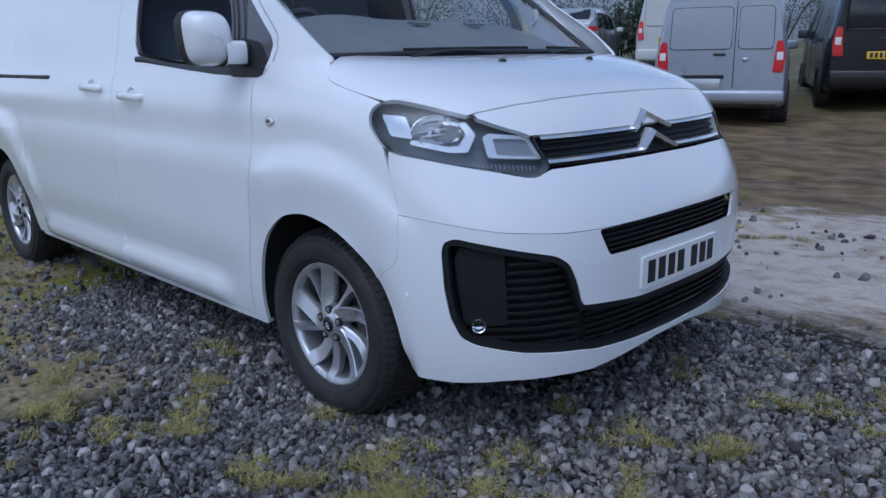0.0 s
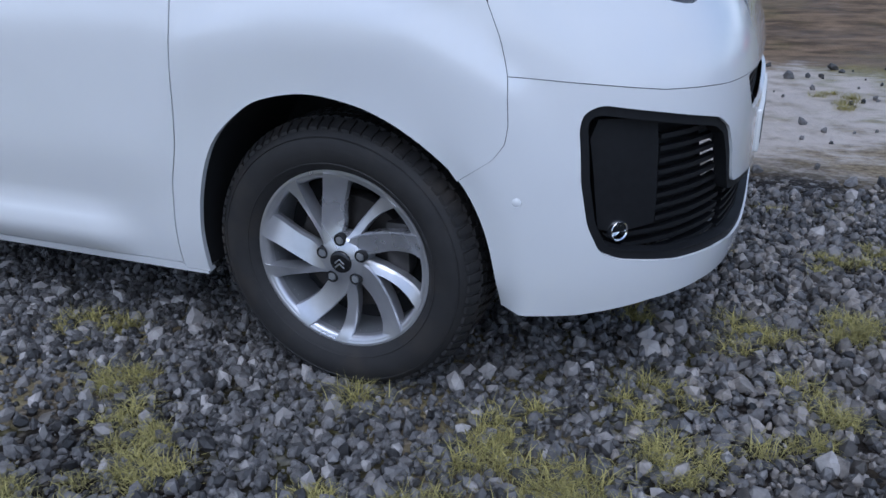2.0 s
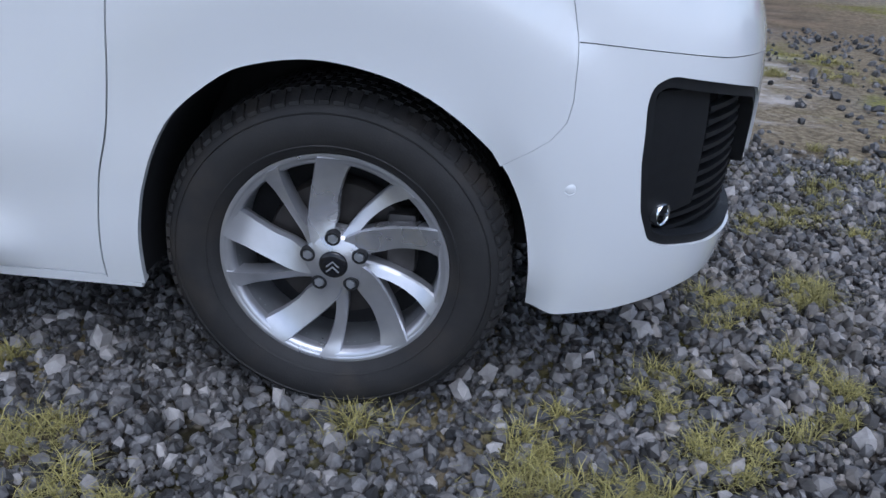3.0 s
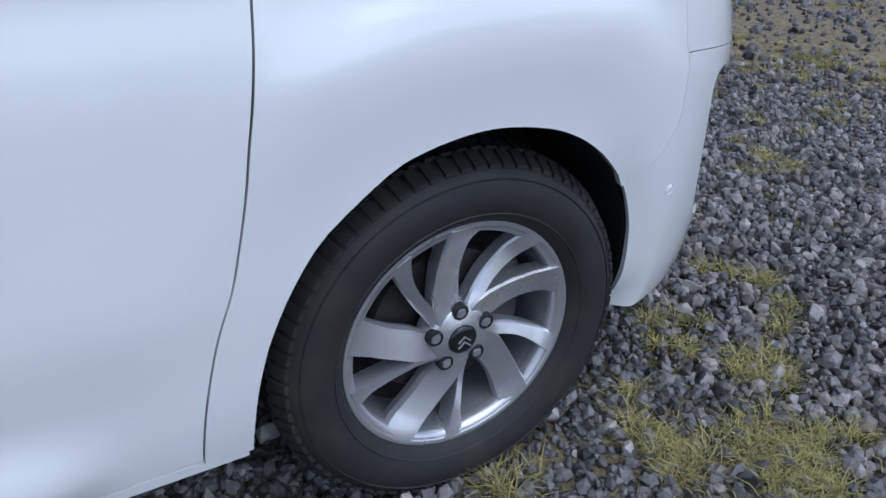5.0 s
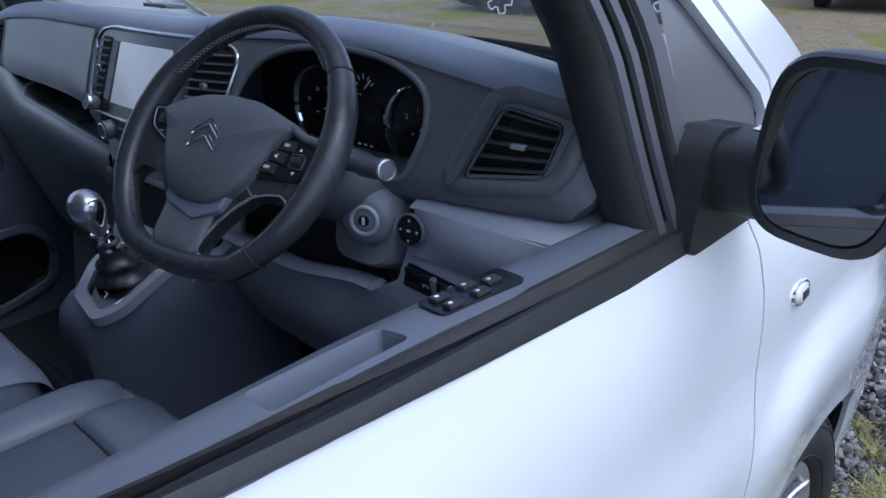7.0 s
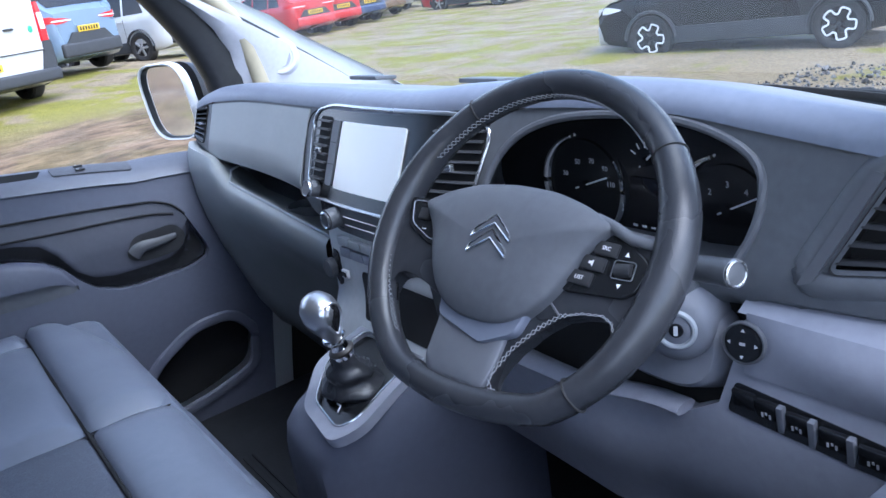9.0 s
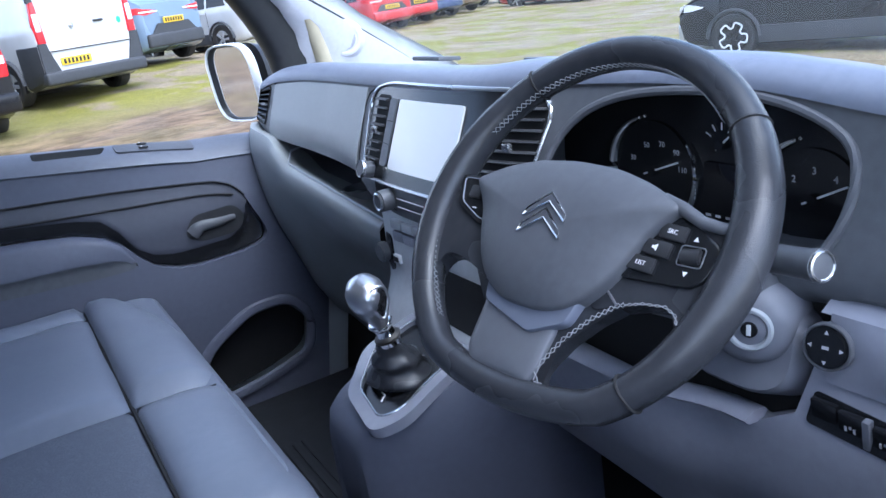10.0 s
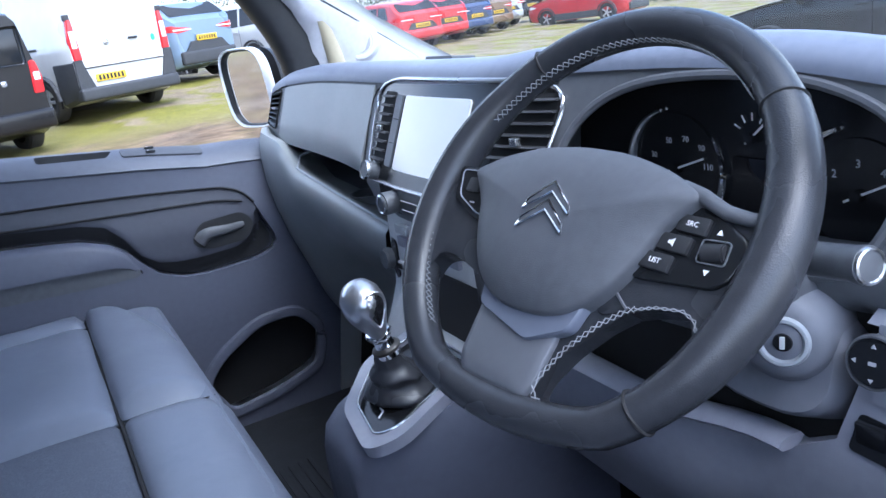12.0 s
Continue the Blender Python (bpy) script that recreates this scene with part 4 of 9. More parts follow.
    cap = part("hub_cap", lathe([(0.0, 0.0012), (0.018, 0.0010), (0.0255, -0.0008), (0.0285, -0.004), (0.0290, -0.009)], one, 40), M_GLOSSB, host, "black hub cap with a chevron mark")
    for dy in (0.004, -0.007):
        part("mark", tube([(-0.012, dy - 0.006, 0.0016), (0, dy + 0.005, 0.0022), (0.012, dy - 0.006, 0.0016)], 0.0018, 6), M_ALLOY, cap)
    for k in range(5):
        a = math.radians(92 + 72 * k)
        m = pose(0.054 * math.cos(a), 0.054 * math.sin(a), -0.012)
        bolt = part("wheel_bolt", cyl(m, 0.0098, 0.012, 6, bevel=0.0015), M_ALLOYD, host, "hexagonal wheel bolt")
        # near-black ring paints the shade round the sunk bolt
        part("bolt_seat", lathe([(0.0102, 0.000), (0.0112, 0.0045), (0.0135, 0.0050), (0.0155, 0.002), (0.016, -0.01)], m, 20), M_GAP, rim)
    part("brake_disc", lathe([(0.06, -0.075), (0.145, -0.075), (0.150, -0.085), (0.150, -0.105), (0.0, -0.105)], one, 64), M_DISC, host, "worn steel brake disc")
    part("back_plate", lathe([(0.0, -0.125), (0.215, -0.125), (0.218, -0.16)], one, 48), M_GAP, host)
    part("brake_caliper", box((0.125, 0.03, -0.085), (0.06, 0.13, 0.05), bevel=0.012), M_STEEL, host)


first = new("wheel")
first.parent = van
wheel_parts(first)
first.matrix_local = Matrix.Translation(HUB) @ Matrix(((1, 0, 0, 0), (0, 0, -1, 0), (0, 1, 0, 0), (0, 0, 0, 1)))
tagged(first, "silver ten-spoke alloy wheel with a dusty tyre")
for x, sign, spin in ((-WHEELBASE, 1, 20), (0.0, -1, 40), (-WHEELBASE, -1, 75)):
    m = Matrix.Translation((x, -0.91 * sign, 0.335)) @ (Matrix(((1, 0, 0, 0), (0, 0, -1, 0), (0, 1, 0, 0), (0, 0, 0, 1))) if sign > 0 else Matrix(((-1, 0, 0, 0), (0, 0, 1, 0), (0, 1, 0, 0), (0, 0, 0, 1)))) @ pose(0, 0, 0, 0, 0, spin)
    copy_thing(first, m)


# ---- door mirrors ----
def door_mirror(sign):
    """A door mirror: white shell, black housing and arm, and its glass. sign 1: the van's right."""
    def loop(x, grow, round_n=3.6):
        cy, cz, ry, rz = 1.056, 1.343, 0.078 * grow, 0.096 * grow
        pts = []
        for k in range(32):
            a = 2 * math.pi * k / 32
            c, s = math.cos(a), math.sin(a)
            e = 2 / round_n
            lean = 0.010 * (abs(s) ** e) * (1 if s > 0 else -1)
            pts.append(Vector((x - (0.020 * math.copysign(abs(c) ** e, c) * grow if sign > 0 else 0.0), -sign * (cy + ry * (abs(c) ** e) * (1 if c > 0 else -1) + lean), cz + rz * (abs(s) ** e) * (1 if s > 0 else -1))))
        return pts
    head = part("door_mirror", grid([loop(-0.475, 1.02), loop(-0.46, 1.03), loop(-0.428 if sign > 0 else -0.455, 0.995)], close_v=True), M_BLACKP if sign > 0 else M_PAINT, van, "door mirror with a white shell")
    part("shell", grid([loop(-0.430, 0.99), loop(-0.415, 0.965), loop(-0.395, 0.91), loop(-0.373, 0.80, 3.2), loop(-0.361, 0.62, 2.7), loop(-0.3545, 0.40, 2.3), loop(-0.3515, 0.18, 2.0), loop(-0.351, 0.02, 2.0)], close_v=True, caps=True), M_PAINT if sign > 0 else M_BLACKP, head, "white mirror shell" if sign > 0 else "black mirror shell")
    if sign > 0:
        part("bezel", grid([loop(-0.475, 1.03), loop(-0.483, 1.0), loop(-0.483, 0.90), loop(-0.470, 0.86)], close_v=True), M_BLACKP, head)
    else:
        part("rim", grid([loop(-0.470, 1.03), loop(-0.480, 1.035), loop(-0.487, 1.02), loop(-0.486, 0.985), loop(-0.478, 0.975)], close_v=True), M_PAINT, head, "white mirror rim")
        part("bezel", grid([loop(-0.479, 0.985), loop(-0.482, 0.965), loop(-0.470, 0.93)], close_v=True), M_BLACKP, head)
    gl = loop(-0.472, 0.87 if sign > 0 else 0.94)
    for p in gl:
        p.x += (0.10 if sign > 0 else 0.005) * (p.z - 1.362)
    bm = bmesh.new()
    bm.faces.new([bm.verts.new(p) for p in gl])
    part("glass", bm, M_MIRROR, head, "mirror glass with rain drops" if sign > 0 else "mirror glass", 0)
    section = []
    for k in range(24):
        c, s = math.cos(math.pi * k / 12), math.sin(math.pi * k / 12)
        section.append((-0.402 + 0.056 * math.copysign(abs(c) ** 0.5, c), 1.290 + 0.045 * math.copysign(abs(s) ** 0.5, s)))
    arm = grid([[Vector((x, -sign * y, z)) for x, z in section] for y in (0.885, 0.93, 0.975, 1.02)], close_v=True, caps=True)
    part("arm", arm, M_BLACKP, head, "black mirror arm")
    if sign > 0:
        front = [(x + 0.003, z + 0.002) for x, z in section[-6:] + section[:7]]
        part("arm_cover", grid([[Vector((x, -sign * y, z)) for x, z in front] for y in (0.945, 0.97, 1.0, 1.025)]), M_PAINT, head, "white cover on the arm")
    foot = grid([[Vector((x, -sign * y, z)) for x, z in rounded([(-0.50, 1.205), (-0.47, 1.325), (-0.44, 1.345), (-0.34, 1.325), (-0.27, 1.25), (-0.30, 1.205)], 0.025, 5)] for y in (0.885, 0.925, 0.93)], close_v=True, caps=True)
    part("foot", foot, M_BLACKP, head)
    if sign > 0:
        rng = random.Random(11)
        bm = bmesh.new()
        for k in range(46):
            a, b = rng.uniform(-0.055, 0.055), rng.uniform(-0.08, 0.075)
            r = rng.uniform(0.0009, 0.0022)
            y, z = 1.06 + a + 0.02 * b / 0.1, 1.343 + b
            bmesh.ops.create_icosphere(bm, subdivisions=1, radius=r, matrix=pose(-0.4735 - 0.278 * (y - 1.056 - 0.1 * (z - 1.343)) + 0.10 * (z - 1.362), -y, z) @ Matrix.Diagonal((0.5, 1, 1.2, 1)))
        tagged(part("rain_drop", bm, M_WATER, head), kind="stuff")
    if sign < 0:
        # the passenger's mirror stands further back and higher
        c = Vector((-0.46, 1.056, 1.362))
        head.matrix_local = Matrix.Translation(c + Vector((-0.135, 0.0, 0.035))) @ pose(0, 0, 0, 0, 0, 26) @ Matrix.Translation(-c)


M_WATER = glass_material("water", (0.95, 0.97, 1.0))
door_mirror(1)
door_mirror(-1)


# ---- ground ----
def ground_z(x, y):
    """Height of the yard: level by the van, then a gentle slope."""
    r = math.hypot(x + 0.6, y)
    far = ease(r, 3.0, 9.0) * (1 - 0.9 * ease(r, 45, 140))
    z = far * (0.031 * y - 0.032 * x) * min(1.0, 45 / max(1.0, r))
    z += 0.018 * noise.noise(Vector((x * 0.7, y * 0.7, 3.0))) * ease(r, 2.2, 5.0) + 0.008 * noise.noise(Vector((x * 2.1, y * 2.1, 7.0)))
    # a low rise under the end of the parked row and a dip at its start
    z += 0.33 * math.exp(-((x - 2.5) ** 2 + (y - 17.0) ** 2) / 25.0) - 0.17 * math.exp(-((x + 3.5) ** 2 + (y - 9.0) ** 2) / 12.0)
    return z - 0.006


M_EARTH = bpy.data.materials.new("gravel_earth")
M_EARTH.use_nodes = True


def earth_nodes(m):
    """Dark gravel with brown mud and mossy green, in patches."""
    nt = m.node_tree
    b = nt.nodes["Principled BSDF"]
    co = nt.nodes.new("ShaderNodeTexCoord")

    def tex(kind, s, **kw):
        n = nt.nodes.new("ShaderNodeTex" + kind)
        n.inputs["Scale"].default_value = s
        for k, v in kw.items():
            n.inputs[k].default_value = v
        nt.links.new(co.outputs["Object"], n.inputs["Vector"])
        return n

    def ramp(v, lo, hi, a=0.0, c=1.0):
        n = nt.nodes.new("ShaderNodeMapRange")
        n.interpolation_type = "SMOOTHSTEP"
        nt.links.new(v, n.inputs[0])
        for k, val in enumerate((lo, hi, a, c)):
            n.inputs[k + 1].default_value = val
        return n.outputs[0]

    def mix(f, a, c):
        n = nt.nodes.new("ShaderNodeMix")
        n.data_type = "RGBA"
        for sock, v in ((n.inputs[0], f), (n.inputs[6], a), (n.inputs[7], c)):
            if isinstance(v, bpy.types.NodeSocket):
                nt.links.new(v, sock)
            else:
                sock.default_value = v if isinstance(v, float) else (*v, 1.0)
        return n.outputs[2]

    def maths(op, a, c):
        n = nt.nodes.new("ShaderNodeMath")
        n.operation = op
        for sock, v in zip(n.inputs, (a, c)):
            if isinstance(v, bpy.types.NodeSocket):
                nt.links.new(v, sock)
            else:
                sock.default_value = v
        return n.outputs[0]

    def mix_value(f, a, c):
        return maths("ADD", maths("MULTIPLY", maths("SUBTRACT", 1.0, f), a), maths("MULTIPLY", f, c))

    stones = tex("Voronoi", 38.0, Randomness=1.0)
    # near-black towards cell edges paints the shade between pebbles
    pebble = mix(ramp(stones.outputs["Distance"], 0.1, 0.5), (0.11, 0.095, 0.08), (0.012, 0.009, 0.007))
    tone = nt.nodes.new("ShaderNodeSeparateColor")
    nt.links.new(stones.outputs["Color"], tone.inputs[0])
    pebble = mix(ramp(tone.outputs[0], 0.6, 1.0, 0.0, 0.6), pebble, (0.30, 0.29, 0.28))
    mud = mix(ramp(tex("Noise", 30.0, Detail=9.0, Roughness=0.72).outputs["Fac"], 0.30, 0.70), (0.11, 0.083, 0.052), (0.37, 0.30, 0.195))
    moss = mix(ramp(tex("Noise", 42.0, Detail=8.0, Roughness=0.7).outputs["Fac"], 0.32, 0.68), (0.070, 0.068, 0.014), (0.31, 0.29, 0.045))
    sep = nt.nodes.new("ShaderNodeSeparateXYZ")
    nt.links.new(co.outputs["Object"], sep.inputs[0])
    away = maths("ADD", ramp(sep.outputs[1], -0.2, 3.0), ramp(sep.outputs[0], 1.3, 3.2))
    away = maths("MINIMUM", maths("ADD", away, ramp(sep.outputs[0], -0.3, -1.5)), 1.0)
    patch = tex("Noise", 0.55, Detail=5.0).outputs["Fac"]
    small = tex("Noise", 3.2, Detail=5.0).outputs["Fac"]
    to_mud = ramp(maths("ADD", patch, maths("MULTIPLY", away, 0.32)), 0.56, 0.70)
    to_moss = ramp(maths("ADD", tex("Noise", 0.9, Detail=6.0, Distortion=0.6).outputs["Fac"], maths("ADD", maths("MULTIPLY", small, 0.25), maths("SUBTRACT", maths("ADD", maths("MULTIPLY", ramp(sep.outputs[1], 5.5, 8.5), 0.08), maths("MULTIPLY", ramp(sep.outputs[0], -0.1, -0.9), 0.03)), maths("MULTIPLY", ramp(sep.outputs[0], 0.6, 2.2), 0.07)))), 0.60, 0.72, 0.0, 0.9)
    # trodden dark mud behind the van, and wet grey ground by the parked row
    streak = nt.nodes.new("ShaderNodeTexNoise")
    streak.inputs["Scale"].default_value, streak.inputs["Detail"].default_value = 2.4, 9.0
    streak.inputs["Roughness"].default_value = 0.68
    lay = nt.nodes.new("ShaderNodeMapping")
    lay.inputs["Scale"].default_value = (1.0, 1.8, 1.0)
    nt.links.new(co.outputs["Object"], lay.inputs[0])
    nt.links.new(lay.outputs[0], streak.inputs["Vector"])
    rut = streak.outputs["Fac"]
    trodden = maths("MULTIPLY", ramp(sep.outputs[1], 3.0, 4.6), ramp(sep.outputs[0], 1.6, 4.0, 1.0, 0.0))
    trodden = maths("MULTIPLY", trodden, ramp(sep.outputs[1], 10.0, 12.5, 1.0, 0.0))
    by_row = maths("MULTIPLY", ramp(maths("SUBTRACT", sep.outputs[1], maths("MULTIPLY", sep.outputs[0], 1.5)), 12.0, 15.5), ramp(sep.outputs[1], 11.0, 13.0))
    mud = mix(maths("MULTIPLY", trodden, 0.9), mud, mix(ramp(rut, 0.35, 0.68), (0.070, 0.047, 0.030), (0.27, 0.185, 0.115)))
    mud = mix(maths("MULTIPLY", by_row, 0.9), mud, mix(ramp(rut, 0.35, 0.68), (0.060, 0.055, 0.045), (0.20, 0.185, 0.15)))
    to_mud = maths("MAXIMUM", to_mud, maths("MAXIMUM", trodden, by_row))
    to_moss = maths("MULTIPLY", to_moss, maths("SUBTRACT", 1.0, maths("MINIMUM", maths("ADD", maths("MULTIPLY", trodden, 0.85), maths("MULTIPLY", by_row, 0.7)), 1.0)))
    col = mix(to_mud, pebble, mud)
    col = mix(maths("MULTIPLY", to_moss, maths("ADD", maths("MULTIPLY", away, 0.75), 0.25)), col, moss)
    # a slick of wet mud in the track ahead of the van; its paleness paints reflected sky
    dist = nt.nodes.new("ShaderNodeVectorMath")
    dist.operation = "DISTANCE"
    dist.inputs[1].default_value = (0.50, 2.70, 0.0)
    nt.links.new(co.outputs["Object"], dist.inputs[0])
    slick = ramp(maths("ADD", dist.outputs["Value"], maths("MULTIPLY", rut, 2.2)), 2.1, 2.75, 1.0, 0.0)
    slick = maths("MULTIPLY", slick, ramp(tex("Noise", 5.0, Detail=5.0).outputs["Fac"], 0.30, 0.55, 0.35, 1.0))
    # mud colour raised to carry the bright sky's reflection
    col = mix(slick, col, mix(tex("Noise", 12.0, Detail=6.0).outputs["Fac"], (0.44, 0.37, 0.31), (0.68, 0.60, 0.52)))
    nt.links.new(col, b.inputs["Base Color"])
    dry = ramp(tex("Noise", 0.8, Detail=3.0).outputs["Fac"], 0.43, 0.60, 0.85, 0.50)
    wet = mix_value(slick, dry, 0.30)
    nt.links.new(wet, b.inputs["Roughness"])
    nt.links.new(mix_value(slick, 0.15, 0.8), b.inputs["Specular IOR Level"])
    bp = nt.nodes.new("ShaderNodeBump")
    bp.inputs["Strength"].default_value, bp.inputs["Distance"].default_value = 0.7, 0.02
    h = maths("ADD", maths("MULTIPLY", stones.outputs["Distance"], -0.6), maths("ADD", tex("Noise", 25.0, Detail=8.0).outputs["Fac"], maths("MULTIPLY", rut, 3.5)))
    nt.links.new(h, bp.inputs["Height"])
    nt.links.new(bp.outputs[0], b.inputs["Normal"])


earth_nodes(M_EARTH)


def ground_sheet():
    """One sheet, fine by the van and coarse towards the horizon."""
    def axis(c):
        near = [c + 0.12 * k for k in range(-28, 29)]
        out = []
        d, p = 0.16, near[-1]
        while p < 2500:
            p += d
            d *= 1.22
            out.append(p)
        return sorted([2 * c - q for q in out] + near + out)
    xs, ys = axis(0.2), axis(-0.8)
    verts = [(x, y, ground_z(x, y)) for x in xs for y in ys]
    n = len(ys)
    faces = [(i * n + j, (i + 1) * n + j, (i + 1) * n + j + 1, i * n + j + 1) for i in range(len(xs) - 1) for j in range(n - 1)]
    me = bpy.data.meshes.new("ground")
    me.from_pydata(verts, [], faces)
    me.shade_smooth()
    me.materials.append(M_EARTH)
    return tagged(new("ground", me), "wet gravel yard with mud, moss and grass", "ground", kind="structure")


ground_sheet()


# ---- cab: dashboard ----
def drape_d(*a, **k):
    """A sheet that faces the driver."""
    return drape(*a, core=(3.0, -0.03, 1.0), **k)


def drape_u(*a, **k):
    """A sheet that faces up."""
    return drape(*a, core=(-0.8, 0.0, -5.0), **k)


dash = thing("dashboard", "dark grey van dashboard with instruments and a touch screen painted with reflected sky", "dashboard")
D_TOP = [(-0.87, 1.366), (-0.82, 1.388), (-0.79, 1.396), (-0.7, 1.410), (-0.6, 1.424), (-0.47, 1.441), (-0.35, 1.446), (-0.2, 1.444), (-0.1, 1.436), (0.1, 1.434), (0.5, 1.430), (0.72, 1.418), (0.87, 1.392)]
D_BOT = [(-0.87, 1.245), (-0.79, 1.232), (-0.65, 1.222), (-0.5, 1.213), (-0.25, 1.205), (-0.18, 1.205), (0.13, 1.21), (0.22, 1.258), (0.35, 1.262), (0.5, 1.262), (0.7, 1.264), (0.87, 1.272)]
D_C0 = [(-0.87, 0.515), (-0.7, 0.54), (-0.5, 0.555), (-0.28, 0.60), (-0.15, 0.628), (0.0, 0.632), (0.2, 0.622), (0.5, 0.605), (0.7, 0.60), (0.87, 0.588)]
D_C1 = [(-0.87, 0.045), (-0.7, 0.05), (-0.28, 0.07), (0.0, 0.068), (0.25, 0.065), (0.5, 0.06), (0.87, 0.06)]
D_END = (-0.853, 0.885)


def dash_face(y, z, proud=0.0):
    """The rear face of the upper dashboard."""
    g = max(0.0, min(1.0, (1.42 - z) / 0.16))
    x = -(curve_table(y, D_C0) + curve_table(y, D_C1) * g)
    b = max(0.0, min(1.0, (curve_table(y, D_BOT) + 0.035 - z) / 0.035))
    x += 0.030 * (1 - math.sqrt(max(0.0, 1 - b * b)))
    d = max(0.0, min(1.0, 1 - min(y - D_END[0], D_END[1] - y) / 0.05))
    return Vector((x - proud + 0.04 * (1 - math.sqrt(max(0.0, 1 - d * d))), y, z))


CLUSTER = smooth_line([(y, z, 0) for y, z in ((-0.275, 1.262), (-0.262, 1.325), (-0.285, 1.376), (-0.34, 1.404), (-0.43, 1.410), (-0.52, 1.400), (-0.585, 1.374), (-0.603, 1.335), (-0.592, 1.285), (-0.56, 1.256), (-0.40, 1.246))], 4, True)
CLUSTER = [(p.x, p.y) for p in CLUSTER]
SIDE_VENT = {1: [(-0.672, 1.277), (-0.714, 1.366), (-0.797, 1.352), (-0.780, 1.290)], -1: [(0.766, 1.298), (0.758, 1.382), (0.852, 1.370), (0.858, 1.306)]}
VENT_LINE = {s: rounded(q, 0.014, 5) for s, q in SIDE_VENT.items()}
ys = [D_END[0] + 0.001 + (D_END[1] - D_END[0] - 0.002) * k / 64 for k in range(65)]
end_r = [(-0.852, 1.33), (-0.848, 1.30), (-0.836, 1.268), (-0.812, 1.244), (-0.78, 1.231)]
end_l = [(0.80, 1.268), (0.845, 1.274), (0.872, 1.295), (0.884, 1.33)]
low_edge = end_r + [(y, curve_table(y, D_BOT)) for y in ys if -0.77 < y < 0.78] + end_l
face_line = low_edge + [(y, curve_table(y, D_TOP) - 0.024) for y in reversed(ys)]
MOD = rounded([(0.165, 1.272), (0.185, 1.400), (0.12, 1.413), (-0.20, 1.413), (-0.262, 1.400), (-0.240, 1.272)], 0.03, 5)
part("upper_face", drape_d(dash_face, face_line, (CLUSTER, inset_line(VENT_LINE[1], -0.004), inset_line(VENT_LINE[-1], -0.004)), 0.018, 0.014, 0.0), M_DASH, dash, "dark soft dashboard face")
# the padded top rolls over the face and runs on to the windscreen
rows = [[] for _ in range(9)]
shelf = [[] for _ in range(8)]
for y in ys:
    p0 = dash_face(y, curve_table(y, D_TOP) - 0.028, 0.004)
    ring = [p0 + Vector((0.012, 0, 0.001))] + [p0 + Vector((0.042 * (1 - math.cos(a)), 0, 0.028 * math.sin(a))) for a in [math.pi / 2 * k / 6 for k in range(7)]]
    ring.append(ring[-1] + Vector((0.014, 0, -0.010)))
    b = Vector((0.07 - 0.24 * (y / 0.87) ** 2, y * 0.97, 1.262))
    a = ring[-1] + Vector((-0.004, 0, 0.004))
    for r, p in zip(rows, ring):
        r.append(p)
    for r, t in zip(shelf, (0.0, 0.06, 0.14, 0.25, 0.4, 0.6, 0.8, 1.0)):
        p = a.lerp(b, t)
        p.z = a.z + (b.z - a.z) * t ** 1.3
        r.append(p)
# roll and top carry windscreen light in their base colours
part("dash_roll", grid(rows), M_DASHT, dash, "padded dashboard edge, blue-grey window sheen in its colour", 60)
part("dash_top", grid(shelf), M_DASHK, dash, "dashboard top under the windscreen, sky light in its paler grey", 60)
part("bottom_return", grid([[dash_face(y, z) for y, z in low_edge], [dash_face(y, z) + Vector((0.012, 0, -0.004)) for y, z in low_edge], [dash_face(y, z) + Vector((0.12, 0, -0.012)) for y, z in low_edge]]), M_DASH, dash, "", 60)
lid_y = [0.214 + 0.514 * k / 16 for k in range(17)]
lid = [(y, curve_table(y, D_BOT) + 0.010) for y in lid_y] + [(y, curve_table(y, D_TOP) - 0.032) for y in reversed(lid_y)]
# the lid's pale colour paints window sheen over the passenger face
part("glove_lid", drape_d(lambda y, z: dash_face(y, z, 0.003), lid, (), 0.02, 0.014, 0.004), M_DASHV, dash, "smooth glovebox lid, window sheen painted grey-green")
part("panel_line", tube([dash_face(0.732, z, 0.0004) for z in (1.268, 1.29, 1.34, 1.39)], 0.0018, 5), M_GAP, dash)
part("panel_line", tube(smooth_line([dash_face(y, z, 0.0004) for y, z in ((0.196, 1.262), (0.205, 1.30), (0.215, 1.36), (0.205, 1.392), (0.17, 1.403))], 5), 0.0014, 5), M_GAP, dash)
for k, y in enumerate((-0.02, 0.34)):
    part("sensor_cover", box((-0.42, y, 1.412), (0.05, 0.10, 0.008), (0, 8, 0), 0.003), M_DASH, dash)

# instrument binnacle
wide = [(y + 0.13 * ease(y, -0.45, -0.28), z * 0.985 + 0.02) for y, z in CLUSTER]
part("binnacle_wall", grid([[dash_face(y, z) for y, z in CLUSTER], [Vector((-0.505, y, z)) for y, z in wide]], close_v=True), M_DASH, dash)
bm = bmesh.new()
bm.faces.new([bm.verts.new((-0.512, y, z)) for y, z in wide])
cluster = part("instrument_panel", bm, M_PIANO, dash, "black instrument panel with white dials", 0)
part("binnacle_lip", tube([dash_face(y, z, 0.001) for y, z in CLUSTER], 0.005, 8, True), M_DASH2, dash)
CL = Matrix(((0, 0, -1, -0.5135), (-1, 0, 0, 0), (0, 1, 0, 0), (0, 0, 0, 1)))


def on_cluster(y, z, lift=0.0, turn=0.0):
    return CL @ pose(-y, z, lift, 0, 0, turn)


